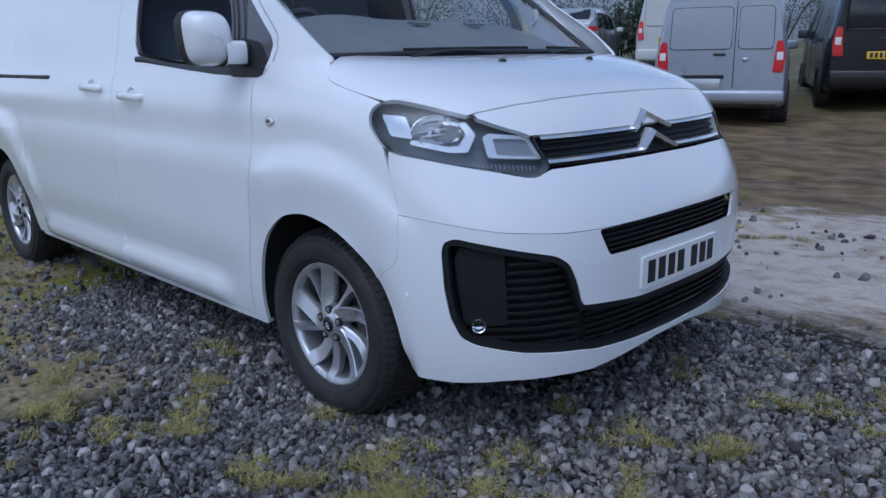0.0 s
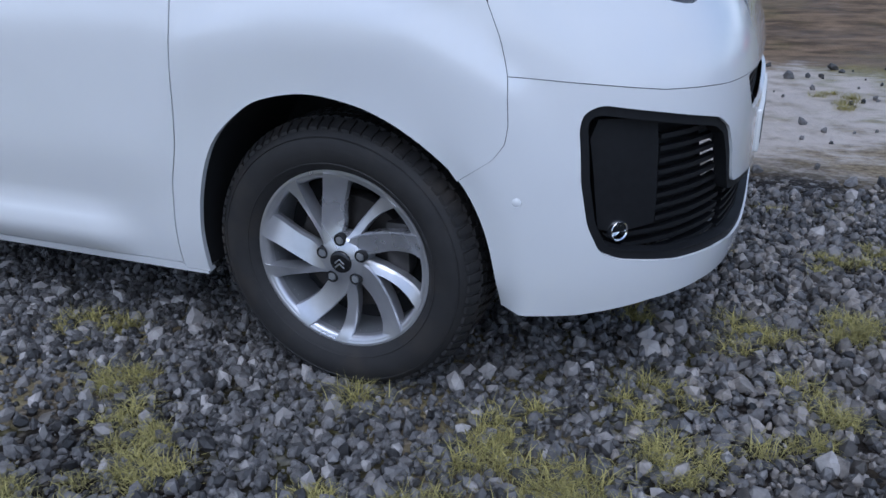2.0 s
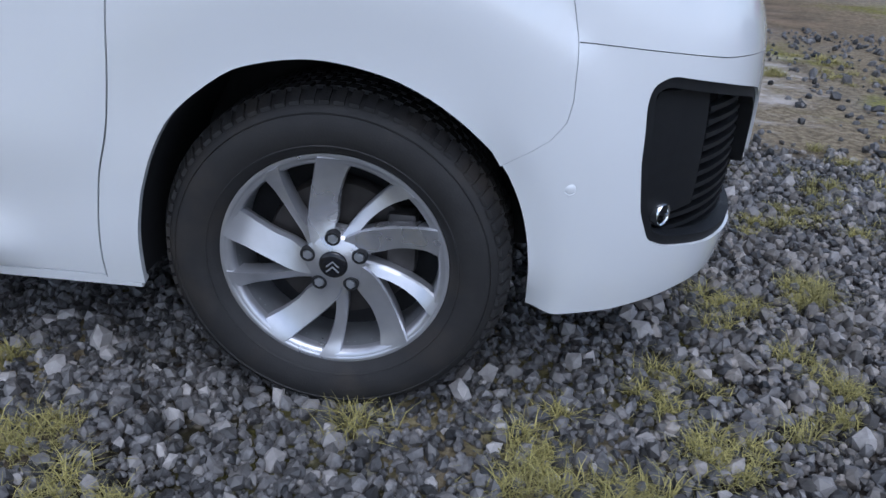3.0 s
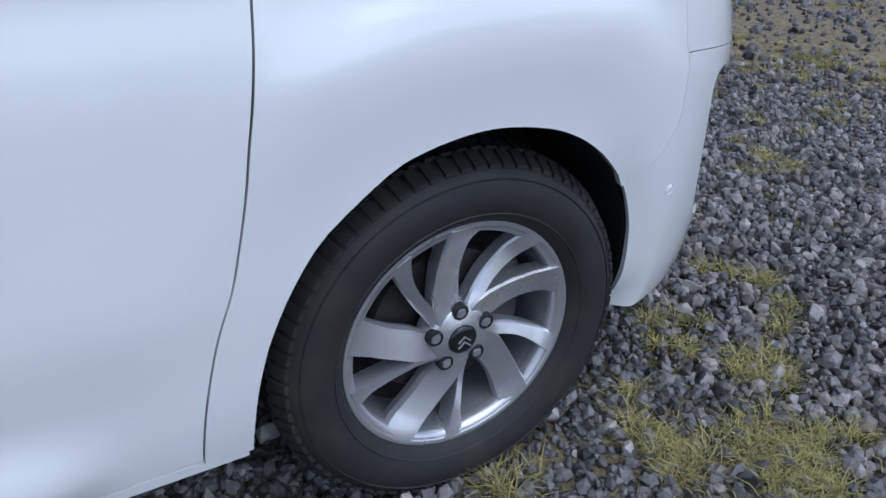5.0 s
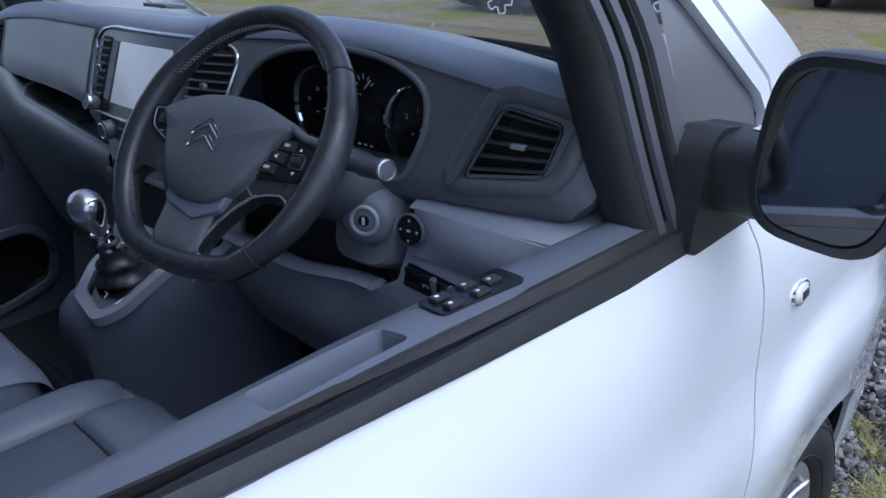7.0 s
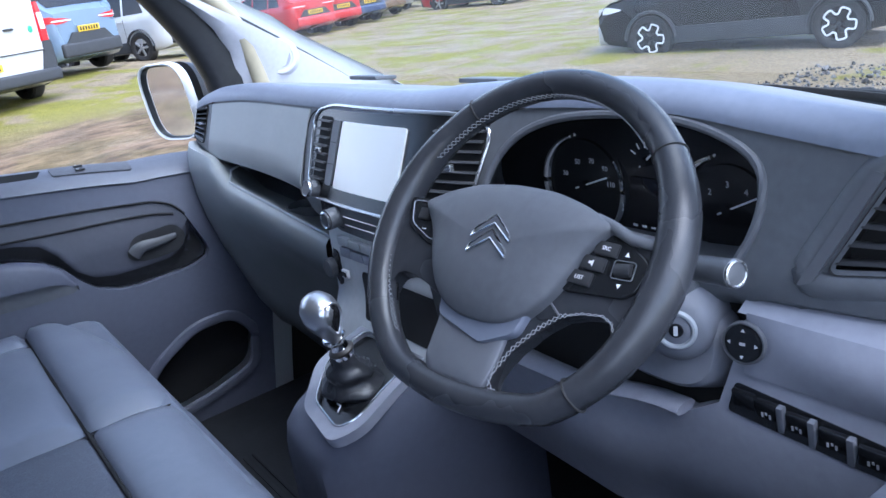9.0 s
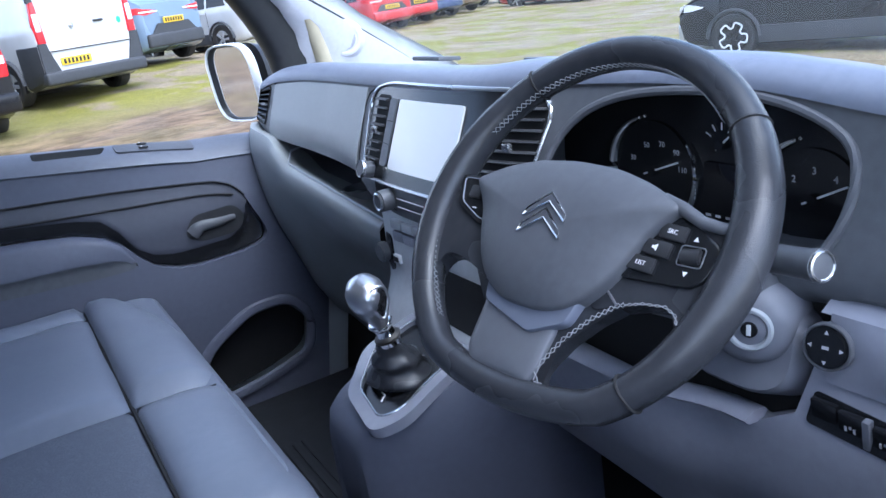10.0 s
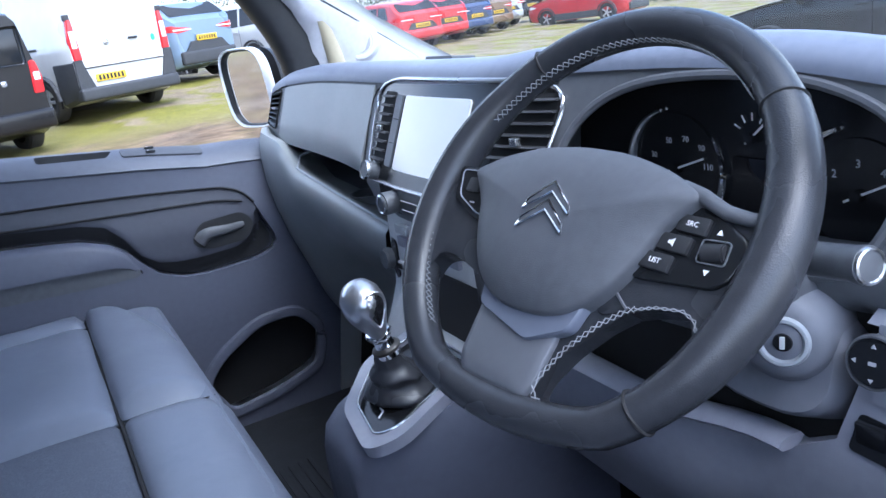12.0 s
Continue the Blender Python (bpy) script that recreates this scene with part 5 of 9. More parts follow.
def dial(yc, zc, r, a0, a1, n, minor):
    for k in range(n * minor + 1):
        a = radians(a0 + (a1 - a0) * k / (n * minor))
        big = k % minor == 0
        m = on_cluster(yc, zc, 0.0006) @ pose(0, 0, 0, 0, 0, math.degrees(a)) @ pose(r, 0, 0)
        part("tick", box((0, 0, 0), (0.008 if big else 0.0045, 0.0016 if big else 0.0009, 0.0006), bevel=0), M_WHITE, cluster, smooth=0).data.transform(m)


def chrome_arc(yc, zc, r, a0, a1, w):
    line = [on_cluster(yc, zc, 0.003) @ Vector((r * math.cos(radians(a0 + (a1 - a0) * k / 24)), r * math.sin(radians(a0 + (a1 - a0) * k / 24)), 0)) for k in range(25)]
    part("dial_ring", tube(line, lambda t: w * (0.3 + 0.7 * math.sin(math.pi * t)), 8), M_CHROME, cluster, "chrome dial ring")


SP, TA, FU = (-0.306, 1.296), (-0.522, 1.294), (-0.410, 1.338)
part("dial_face", cyl(on_cluster(*SP, 0.0008), 0.062, 0.001, 40), M_PIANO, cluster)
part("dial_face", cyl(on_cluster(*TA, 0.0008), 0.052, 0.001, 40), M_PIANO, cluster)
dial(*SP, 0.047, 215, -35, 8, 2)
dial(*TA, 0.040, 205, 0, 6, 4)
dial(*FU, 0.021, 150, 30, 4, 1)
chrome_arc(*SP, 0.067, 105, 245, 0.006)
chrome_arc(*SP, 0.067, -65, 35, 0.004)
chrome_arc(*TA, 0.062, 110, 235, 0.007)
for txt, y, z in (("30", -0.273, 1.309), ("50", -0.297, 1.327), ("70", -0.322, 1.330), ("90", -0.344, 1.322), ("110", -0.352, 1.302)):
    text_on(txt, on_cluster(y, z, 0.0016), 0.0095, M_PRINTG, cluster)
for txt, y, z in (("2", -0.499, 1.312), ("3", -0.522, 1.323), ("4", -0.545, 1.317)):
    text_on(txt, on_cluster(y, z, 0.0016), 0.0105, M_PRINTG, cluster)
for (y, z), a, l in ((SP, 200, 0.050), (TA, 207, 0.046), (FU, 222, 0.030)):
    m = on_cluster(y, z, 0.004) @ pose(0, 0, 0, 0, 0, a - 180)
    part("needle", box((l * 0.3, 0, 0), (l * 1.2, 0.0022, 0.0012), bevel=0.0004).copy(), M_WHITE, cluster, "white needle").data.transform(m)
    part("needle_boss", cyl(on_cluster(y, z, 0.004), 0.006, 0.006, 16, bevel=0.001), M_PIANO, cluster)
part("info_display", box((0, 0, 0), (0.062, 0.058, 0.001), bevel=0.0003), M_GLOSSB, cluster).data.transform(on_cluster(-0.416, 1.288, 0.001))
for y in (-0.388, -0.402, -0.416):
    part("print", box((0, 0, 0), (0.007, 0.003, 0.0006), bevel=0), M_WHITE, cluster, smooth=0).data.transform(on_cluster(y, 1.254, 0.001))


# centre screen and vents
def on_face(proud):
    return lambda y, z: dash_face(y, z, proud)


mod = part("screen_surround", drape_d(on_face(0.004), MOD, (), 0.03, 0.02, 0.012), M_PIANO, dash, "black panel round the touch screen")
part("chrome_trim", tube([dash_face(p[0], p[1], 0.005) for p in densify(MOD, 0.01)], 0.0030, 8, True), M_DASHC, mod, "satin chrome trim")
# pale all over to stand for reflected sky
part("touch_screen", drape_d(on_face(0.0075), rounded([(0.072, 1.294), (0.072, 1.392), (-0.108, 1.392), (-0.108, 1.294)], 0.006), (), 0.03, 0.02, 0.003), M_SCREEN, mod, "blank touch screen, sky reflection painted pale")
part("screen_keys", drape_d(on_face(0.0085), rounded([(0.103, 1.296), (0.103, 1.392), (0.080, 1.392), (0.080, 1.296)], 0.006), (), 0.03, 0.02, 0.003), M_DASHG2, mod)
for z in (1.328, 1.36):
    part("key_line", tube([dash_face(0.102, z, 0.0090), dash_face(0.081, z, 0.0090)], 0.0006, 4), M_GAP, mod)


def vent(y0, y1, z0, z1, n, proud, host, surface):
    """A louvred air vent: dark mouth, slats and a small tab."""
    # flat near-black sheet paints the shade between the louvres
    part("vent_mouth", drape_d(lambda y, z: surface(y, z) - Vector((proud + 0.001, 0, 0)), rounded([(y0, z0), (y0, z1), (y1, z1), (y1, z0)], 0.006), (), 0.03, 0.02, 0.001), M_GAP, host)
    for k in range(n):
        z = z0 + (z1 - z0) * (k + 0.5) / n
        line = [surface(y0 + (y1 - y0) * j / 6, z) - Vector((proud + 0.004, 0, 0)) for j in range(7)]
        part("louvre", tube(line, (z1 - z0) / n * 0.24, 6, flat=(1.6, 0.55)), M_DASHL, host)
    c = surface((y0 + y1) / 2, (z0 + z1) / 2) - Vector((proud + 0.009, 0, 0))
    part("vent_tab", box(c, (0.008, 0.014, 0.010), bevel=0.002), M_DASHC, host)


vent(0.155, 0.112, 1.296, 1.395, 8, 0.004, mod, dash_face)
vent(-0.170, -0.252, 1.300, 1.398, 8, 0.004, mod, dash_face)
for y, z in ((0.133, 1.283),):
    c = dash_face(y, z)
    q = Vector((-1, 0, 0.35)).to_track_quat("Z", "Y").to_matrix().to_4x4()
    knob = part("volume_knob", cyl(Matrix.Translation(c + Vector((-0.014, 0, 0.004))) @ q, 0.0135, 0.022, 28, bevel=0.002), M_DASH, mod, "black volume knob with a bright rim")
    part("knob_ring", lathe([(0.011, 0.010), (0.0135, 0.012), (0.0145, 0.010), (0.0145, 0.006)], Matrix.Translation(c + Vector((-0.014, 0, 0.004))) @ q, 28), M_DASHC, knob)

# side vents at the dashboard's ends: a rim, a deep mouth and louvres set in it
for sign in (1, -1):
    line, quad = VENT_LINE[sign], SIDE_VENT[sign]
    pod = part("side_vent", drape_d(on_face(0.005), inset_line(line, -0.013), (line,), 0.03, 0.010, 0.010), M_DASHG2, dash, "dark grey corner vent rim")
    part("vent_mouth", grid([[dash_face(y, z, 0.004) for y, z in line], [dash_face(y, z, -0.035) for y, z in line]], close_v=True), M_GAP, pod)
    bm = bmesh.new()
    bm.faces.new([bm.verts.new(dash_face(y, z, -0.034)) for y, z in line])
    part("vent_back", bm, M_GAP, pod, "", 0)
    n = 5 if sign > 0 else 7
    for k in range(n):
        f0 = (k + 0.6) / (n + 0.2)
        a = Vector(quad[0]).lerp(Vector(quad[1]), f0)
        b = Vector(quad[3]).lerp(Vector(quad[2]), f0)
        a, b = a.lerp(b, 0.02), b.lerp(a, 0.03)
        pts = [dash_face(a.x + (b.x - a.x) * j / 6, a.y + (b.y - a.y) * j / 6, -0.006) for j in range(7)]
        part("louvre", tube(pts, 0.0044, 6, flat=(2.0, 0.45)), M_DASHL, pod)
    cy, cz = sum(q[0] for q in quad) / 4, sum(q[1] for q in quad) / 4
    surround = rounded([(cy + (y - cy) * 1.42, cz + (z - cz) * 1.36) for y, z in quad], 0.030, 6)
    if sign > 0:
        part("vent_pod", tube([dash_face(y, z, -0.009) for y, z in surround], 0.015, 10, True), M_DASH, pod, "dark rounded vent surround")
    mid = sum((Vector(q) for q in quad), Vector((0, 0))) / 4
    part("vent_tab", box(dash_face(mid.x, mid.y, -0.001), (0.010, 0.020, 0.006), (0, 0, 0), 0.002), M_DASHG, pod)
    if sign > 0:
        strip = rounded([(-0.652, 1.266), (-0.700, 1.372), (-0.711, 1.370), (-0.666, 1.271)], 0.003)
        part("vent_edge", drape_d(on_face(0.009), strip, (), 0.03, 0.01, 0.006), M_DASHG2, pod, "grey vent edge")


# ---- cab: lower dashboard and console ----
def lower_face(y, z):
    """The grey lower dashboard on the driver's side."""
    x = -0.606 - 0.025 * ease(z, 1.20, 1.10) + 0.05 * ease(z, 1.04, 0.90)
    return Vector((x - 0.03 * ease(y, -0.52, -0.40), y, z))


knee = [(-0.845, 1.232), (-0.62, 1.222), (-0.598, 1.215), (-0.588, 1.16), (-0.582, 1.125), (-0.545, 1.102), (-0.40, 1.104), (-0.18, 1.11), (-0.18, 0.93), (-0.50, 0.90), (-0.845, 0.93)]
part("knee_panel", drape_d(lower_face, knee, (), 0.03, 0.015, 0.02), M_DASHG, dash, "grey lower dashboard")
# near-black sheet paints the shade round the steering column
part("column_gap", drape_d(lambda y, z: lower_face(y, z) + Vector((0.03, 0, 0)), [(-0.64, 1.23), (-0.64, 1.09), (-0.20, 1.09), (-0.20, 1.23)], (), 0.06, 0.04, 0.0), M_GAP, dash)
ledge_line = [lower_face(y, 1.108) + Vector((-0.004, 0, 0)) for y in [-0.545 + 0.36 * k / 12 for k in range(13)]]
part("knee_ledge", tube(ledge_line, 0.012, 8, flat=(1.4, 0.6)), M_DASHG, dash)
bolster = [[lower_face(y, z) + Vector((-0.004 - 0.014 * math.sin(math.pi * j / 8) * math.sin(math.pi * min(1, max(0, (y + 0.84) / 0.24))), 0, 0)) for y in [-0.84 + 0.235 * k / 10 for k in range(11)]] for j, z in enumerate([1.228 - 0.065 * i / 8 for i in range(9)])]
part("knee_top", grid([[lower_face(y, 1.226) + Vector((d, 0, h)) for y in [-0.845 + 0.25 * k / 8 for k in range(9)]] for d, h in ((-0.004, 0.0), (0.01, 0.008), (0.10, 0.014))]), M_DASHG, dash, "", 60)
part("switch_bolster", grid(bolster), M_DASHG, dash)
MK = Matrix.Translation((-0.624, -0.612, 1.203)) @ Vector((-1, -0.12, 0.15)).to_track_quat("Z", "Y").to_matrix().to_4x4()
mk = part("mirror_control", cyl(MK, 0.0190, 0.012, 36, bevel=0.002), M_PIANO, dash, "round black mirror control")
part("control_ring", lathe([(0.0190, 0.0), (0.0200, 0.005), (0.0215, 0.005), (0.0225, 0.0)], MK, 36), M_DASH2, mk)
for k in range(4):
    a = math.pi / 2 * k + math.pi / 2
    tri = [(0.0024 * math.cos(a + b), 0.0024 * math.sin(a + b)) for b in (0, 2.1, 4.2)]
    part("print", plate_solid(tri, MK @ pose(0.0135 * math.cos(a), 0.0135 * math.sin(a), 0.0061), 0.0004), M_PRINTG, mk, smooth=0)
part("print", box((0, 0, 0), (0.006, 0.003, 0.0006), bevel=0.0002), M_PRINTG, mk, smooth=0).data.transform(MK @ pose(0, 0, 0.0063))
slot = rounded([(-0.597, 1.152), (-0.800, 1.138), (-0.800, 1.110), (-0.594, 1.122)], 0.005)
row = part("switch_panel", drape_d(lambda y, z: lower_face(y, z) + Vector((-0.002, 0, 0)), slot, (), 0.03, 0.012, 0.004), M_PIANO, dash, "black switch panel with small prints")
part("switch_frame", drape_d(lambda y, z: lower_face(y, z) + Vector((-0.007, 0, 0)), inset_line(slot, -0.007), (slot,), 0.03, 0.012, 0.010), M_DASHG, dash)
for y in (-0.653, -0.685, -0.722, -0.760):
    part("divider", box(lower_face(y, 1.1335 + 0.07 * (y + 0.653)) + Vector((-0.004, 0, 0)), (0.008, 0.007, 0.031), (0, -8, 0), 0.0015), M_DASHG3, row, "grey divider")
for y0, y1 in ((-0.598, -0.624), (-0.625, -0.649), (-0.657, -0.681), (-0.690, -0.718), (-0.727, -0.756)):
    y = (y0 + y1) / 2
    c = lower_face(y, 1.1335 + 0.07 * (y + 0.653)) + Vector((-0.002, 0, 0))
    key = part("switch", box(c, (0.006, y0 - y1 - 0.001, 0.025), (0, -8, 0), 0.0015), M_PIANO, row, "black rocker switch")
    if y < -0.63:
        for k in range(3):
            part("print", box(c + Vector((-0.0034, 0.004 - 0.004 * k, -0.003 + 0.002 * (k % 2))), (0.0005, 0.0022, 0.005 - 0.002 * (k % 2)), (0, -8, 0), 0.0), M_PRINTG, key, smooth=0)

# passenger side: open tray over a grey lip
pys = [0.17 + 0.68 * k / 28 for k in range(29)]


def tray(y):
    """Rise of the tray's lip towards the door, where it closes against the dashboard."""
    return 0.105 * (y - 0.25) + 0.045 * ease(y, 0.60, 0.70)


LIP = [(-0.585, 1.172, 0.6, -0.585), (-0.630, 1.180, 0.9, -0.630), (-0.655, 1.190, 1.0, -0.655), (-0.668, 1.190, 1.0, -0.668), (-0.676, 1.180, 0.9, -0.676), (-0.678, 1.160, 0.75, -0.680), (-0.670, 1.130, 0.5, -0.678), (-0.645, 1.090, 0.3, -0.668), (-0.60, 1.04, 0.1, -0.650), (-0.55, 0.97, 0.0, -0.622), (-0.52, 0.88, 0.0, -0.592), (-0.50, 0.80, 0.0, -0.55)]
part("tray_lip", grid([[Vector((x + (xd - x) * ease(y, 0.45, 0.78) + 0.02 * ease(y, 0.80, 0.86), y, z + k * tray(y))) for y in pys] for x, z, k, xd in LIP]), M_DASHV, dash, "grey lower dashboard bulging under its tray", 60)
part("tray_trim", tube([Vector((-0.662, y, 1.192 + tray(y))) for y in pys if y < 0.62] + [Vector((-0.64, 0.64, 1.192 + tray(0.64))), Vector((-0.60, 0.645, 1.20 + tray(0.64)))], 0.0026, 6), M_DASHS, dash, "pale tray edging")
part("tray_floor", grid([[Vector((x, y, 1.168 + 0.6 * tray(y))) for y in pys] for x in (-0.45, -0.60)]), M_DASH, dash)
part("tray_back", grid([[Vector((-0.50, y, z)) for y in pys] for z in (1.12, 1.29)]), M_DASH, dash)
part("cup_holder", lathe([(0.032, 0.0), (0.036, 0.012), (0.040, 0.012), (0.042, -0.01)], pose(-0.61, 0.36, 1.190), 28), M_DASH, dash)
low = [[Vector((-0.545 + 0.16 * t, y, 0.81 - 0.22 * t)) for y in [0.10 + 0.76 * k / 8 for k in range(9)]] for t in (0, 0.5, 1)]
part("glove_lower", grid(low), M_DASHG, dash)


def stack_face(y, z):
    return Vector((-0.692 - 0.003 * ease(z, 1.25, 1.12) - 0.03 * ease(z, 1.12, 1.03) + 0.05 * ease(abs(y + 0.03), 0.14, 0.20), y, z))


stack = part("centre_panel", drape_d(stack_face, rounded([(0.165, 1.272), (0.170, 1.10), (0.12, 1.02), (-0.17, 1.02), (-0.225, 1.10), (-0.225, 1.272)], 0.012), (), 0.03, 0.015, 0.05), M_DASHS2, dash, "grey centre stack")
hv = rounded([(0.142, 1.232), (0.142, 1.268), (-0.20, 1.268), (-0.20, 1.232)], 0.006)
part("heater_panel", drape_d(lambda y, z: stack_face(y, z) - Vector((0.004, 0, 0)), hv, (), 0.03, 0.02, 0.006), M_PIANO, stack, "black heater panel")
for y in (0.060, -0.125):
    c = stack_face(y, 1.250)
    kn = part("heater_knob", cyl(Matrix.Translation(c + Vector((-0.016, 0, 0))) @ pose(0, 0, 0, 0, -90, 0), 0.0165, 0.026, 30, bevel=0.003), M_DASH, stack, "black heater knob with a bright ring")
    part("knob_ring", lathe([(0.010, 0.0125), (0.0125, 0.0145), (0.0150, 0.0130)], Matrix.Translation(c + Vector((-0.016, 0, 0))) @ pose(0, 0, 0, 0, -90, 0), 30), M_DASHC, kn)
for z in (1.243, 1.256):
    part("heater_line", tube([stack_face(y, z) - Vector((0.0105, 0, 0)) for y in (0.03, 0.0, -0.09)], 0.0009, 4), M_WHITE, stack)
for k in range(5):
    part("stack_key", box(stack_face(0.055 - 0.036 * k, 1.2085) - Vector((0.004, 0, 0)), (0.010, 0.033, 0.014), bevel=0.002), M_DASHS, stack, "silver key")
for k in range(5):
    part("stack_key", box(stack_face(0.055 - 0.036 * k, 1.189) - Vector((0.003, 0, 0)), (0.008, 0.033, 0.016), bevel=0.002), M_DASHG, stack)
pod = part("socket_panel", drape_d(lambda y, z: stack_face(y, z) - Vector((0.003, 0, 0)), rounded([(0.138, 1.184), (0.138, 1.124), (0.088, 1.124), (0.088, 1.184)], 0.010), (), 0.03, 0.02, 0.004), M_PIANO, stack, "black socket panel")
part("power_socket", cyl(Matrix.Translation(stack_face(0.112, 1.153) - Vector((0.008, 0, 0))) @ pose(0, 0, 0, 0, -90, 0), 0.0165, 0.014, 26, bevel=0.002), M_DASH, pod, "round power socket cover")
part("usb_port", box(stack_face(0.068, 1.150) - Vector((0.005, 0, 0)), (0.006, 0.018, 0.014), bevel=0.001), M_WHITE, pod)
part("usb_mouth", box(stack_face(0.068, 1.150) - Vector((0.0085, 0, 0)), (0.002, 0.013, 0.008), bevel=0.0), M_GAP, pod)
# flat near-black sheet paints the slot's inner shade
part("stack_pocket", drape_d(lambda y, z: stack_face(y, z) - Vector((0.002, 0, 0)), rounded([(0.02, 1.165), (0.02, 1.085), (-0.205, 1.085), (-0.205, 1.165)], 0.012), (), 0.03, 0.02, 0.0), M_GAP, stack, "storage slot drawn as a flat near-black sheet for shade")

# gear console with its plinth, gaiter and lever
console = part("gear_console", grid([[Vector((x, -0.072 + (y) * w, z)) for y, z in ((-1.0, 0.60), (-1.0, zt - 0.10), (-0.97, zt - 0.03), (-0.86, zt - 0.004), (-0.5, zt), (0.5, zt), (0.86, zt - 0.004), (0.97, zt - 0.03), (1.0, zt - 0.10), (1.0, 0.60))] for x, zt, w in ((-0.55, 1.10, 0.130), (-0.66, 1.080, 0.122), (-0.70, 1.062, 0.112), (-0.76, 1.045, 0.106), (-0.82, 1.027, 0.095), (-0.86, 1.014, 0.082), (-0.885, 1.0, 0.068), (-0.895, 0.975, 0.058), (-0.89, 0.85, 0.052), (-0.84, 0.62, 0.05))]), M_DOOR, dash, "grey gear console")


def plinth_m(x, y):
    return Vector((x, y - 0.045, 1.012 + (x + 0.87) * 0.30))


pl_out = rounded([(-0.885, -0.110), (-0.868, 0.000), (-0.80, 0.075), (-0.70, 0.075), (-0.70, -0.105), (-0.78, -0.115), (-0.845, -0.130)], 0.022, 6)
pl_in = rounded([(-0.864, -0.096), (-0.850, -0.008), (-0.79, 0.055), (-0.715, 0.055), (-0.715, -0.088), (-0.785, -0.097), (-0.838, -0.110)], 0.016, 6)
part("gear_plinth", drape_u(lambda x, y: plinth_m(x, y) + Vector((0, 0, 0.012)), pl_out, (pl_in,), 0.03, 0.012, 0.016), M_DASHG, dash, "satin grey gear surround")
part("plinth_line", tube([plinth_m(p[0], p[1]) + Vector((0, 0, 0.0125)) for p in densify(pl_in, 0.01)], 0.0016, 6, True), M_DASHC, dash, "thin bright line round the gaiter")
part("plinth_floor", drape_u(lambda x, y: plinth_m(x, y) + Vector((0, 0, 0.004)), pl_in, (), 0.03, 0.015, 0.0), M_PIANO, dash)
lever = thing("gear_lever", "chrome-topped gear lever with a black gaiter", "gear lever")
rng = random.Random(3)
gait = []
for j in range(29):
    t = j / 28
    c = Vector((-0.785, -0.070, 1.034)).lerp(Vector((-0.812, -0.091, 1.104)), t)
    fold = 0.0045 * math.sin(t * 15.0) * (1 - t) + 0.014
    ring = []
    for k in range(40):
        a = 2 * math.pi * k / 40
        w = 0.005 * noise.noise(Vector((2.2 * math.cos(a), 2.2 * math.sin(a), 5 * t))) * (1 - 0.6 * t)
        ring.append(c + Vector(((0.040 * (1 - t) ** 1.15 + fold + w) * math.cos(a), (0.042 * (1 - t) ** 1.15 + fold + w) * math.sin(a), 0)))
    gait.append(ring)
part("gaiter", grid(gait, close_v=True), M_STEER, lever, "black gaiter")
SH = along((-0.804, -0.097, 1.084), (-0.829, -0.091, 1.172)) @ Matrix.Scale(0.96, 4)
part("collar", lathe([(0.0, -0.03), (0.016, -0.03), (0.0175, -0.022), (0.014, -0.016), (0.0125, -0.006), (0.0155, -0.002), (0.0155, 0.004), (0.011, 0.008), (0.009, 0.02)], SH, 28), M_CHROME, lever, "chrome collar")
KH = SH @ pose(0.004, 0.0, 0.0, 0, 14, 0)
knob = lathe([(0.009, 0.004), (0.0115, 0.008), (0.0150, 0.018), (0.0205, 0.032), (0.0255, 0.046), (0.0275, 0.058), (0.0260, 0.071), (0.0205, 0.081), (0.0110, 0.087), (0.0, 0.0885)], KH @ Matrix.Diagonal((1.22, 1.02, 1.0, 1)), 40)
part("knob", knob, M_KNOB, lever, "satin chrome gear knob")
# a drop-shaped black inset with a bright frame on the driver's side
face = Matrix.Translation(KH @ Vector((0, 0, 0.054))) @ Vector((0.10, -0.94, 0.12)).to_track_quat("Z", "Y").to_matrix().to_4x4()
drop = [Vector((0.0135 * math.sin(a) * (0.35 + 0.65 * (0.5 + 0.5 * math.cos(a))) * 1.25, 0.0200 * math.cos(a) - 0.002, 0)) for a in [2 * math.pi * k / 36 for k in range(36)]]
part("knob_inset", grid([[face @ (p * f + Vector((0, 0, h))) for p in drop] for f, h in ((1.0, 0.010), (1.0, 0.0282), (0.85, 0.0298), (0.5, 0.0318), (0.05, 0.0324))], close_v=True, caps=True), M_GLOSSB, lever, "black inset")
part("inset_frame", tube([face @ (p * 1.06 + Vector((0, 0, 0.0276))) for p in drop], 0.0024, 8, True, up=(0.3, 0.4, 0.86)), M_KNOB, lever, "bright inset frame")
part("collar_ring", lathe([(0.012, 0.004), (0.0175, 0.006), (0.0185, 0.009), (0.0165, 0.012), (0.011, 0.013)], SH @ pose(0, 0, -0.004), 30), M_CHROME, lever, "chrome ring")
part("collar_ring", lathe([(0.012, -0.004), (0.0190, -0.002), (0.0200, 0.002), (0.0175, 0.005), (0.012, 0.006)], SH @ pose(0, 0, -0.020), 30), M_STEEL, lever)
part("gear_mark", tube([plinth_m(-0.842, -0.060) + Vector((0, 0, 0.006)), plinth_m(-0.832, -0.053) + Vector((0, 0, 0.006)), plinth_m(-0.832, -0.043) + Vector((0, 0, 0.006))], 0.0012, 5), M_WHITE, lever)

# ---- steering wheel and column ----
wheel = thing("steering_wheel", "black leather steering wheel with white stitching and chevron badge", "steering wheel")
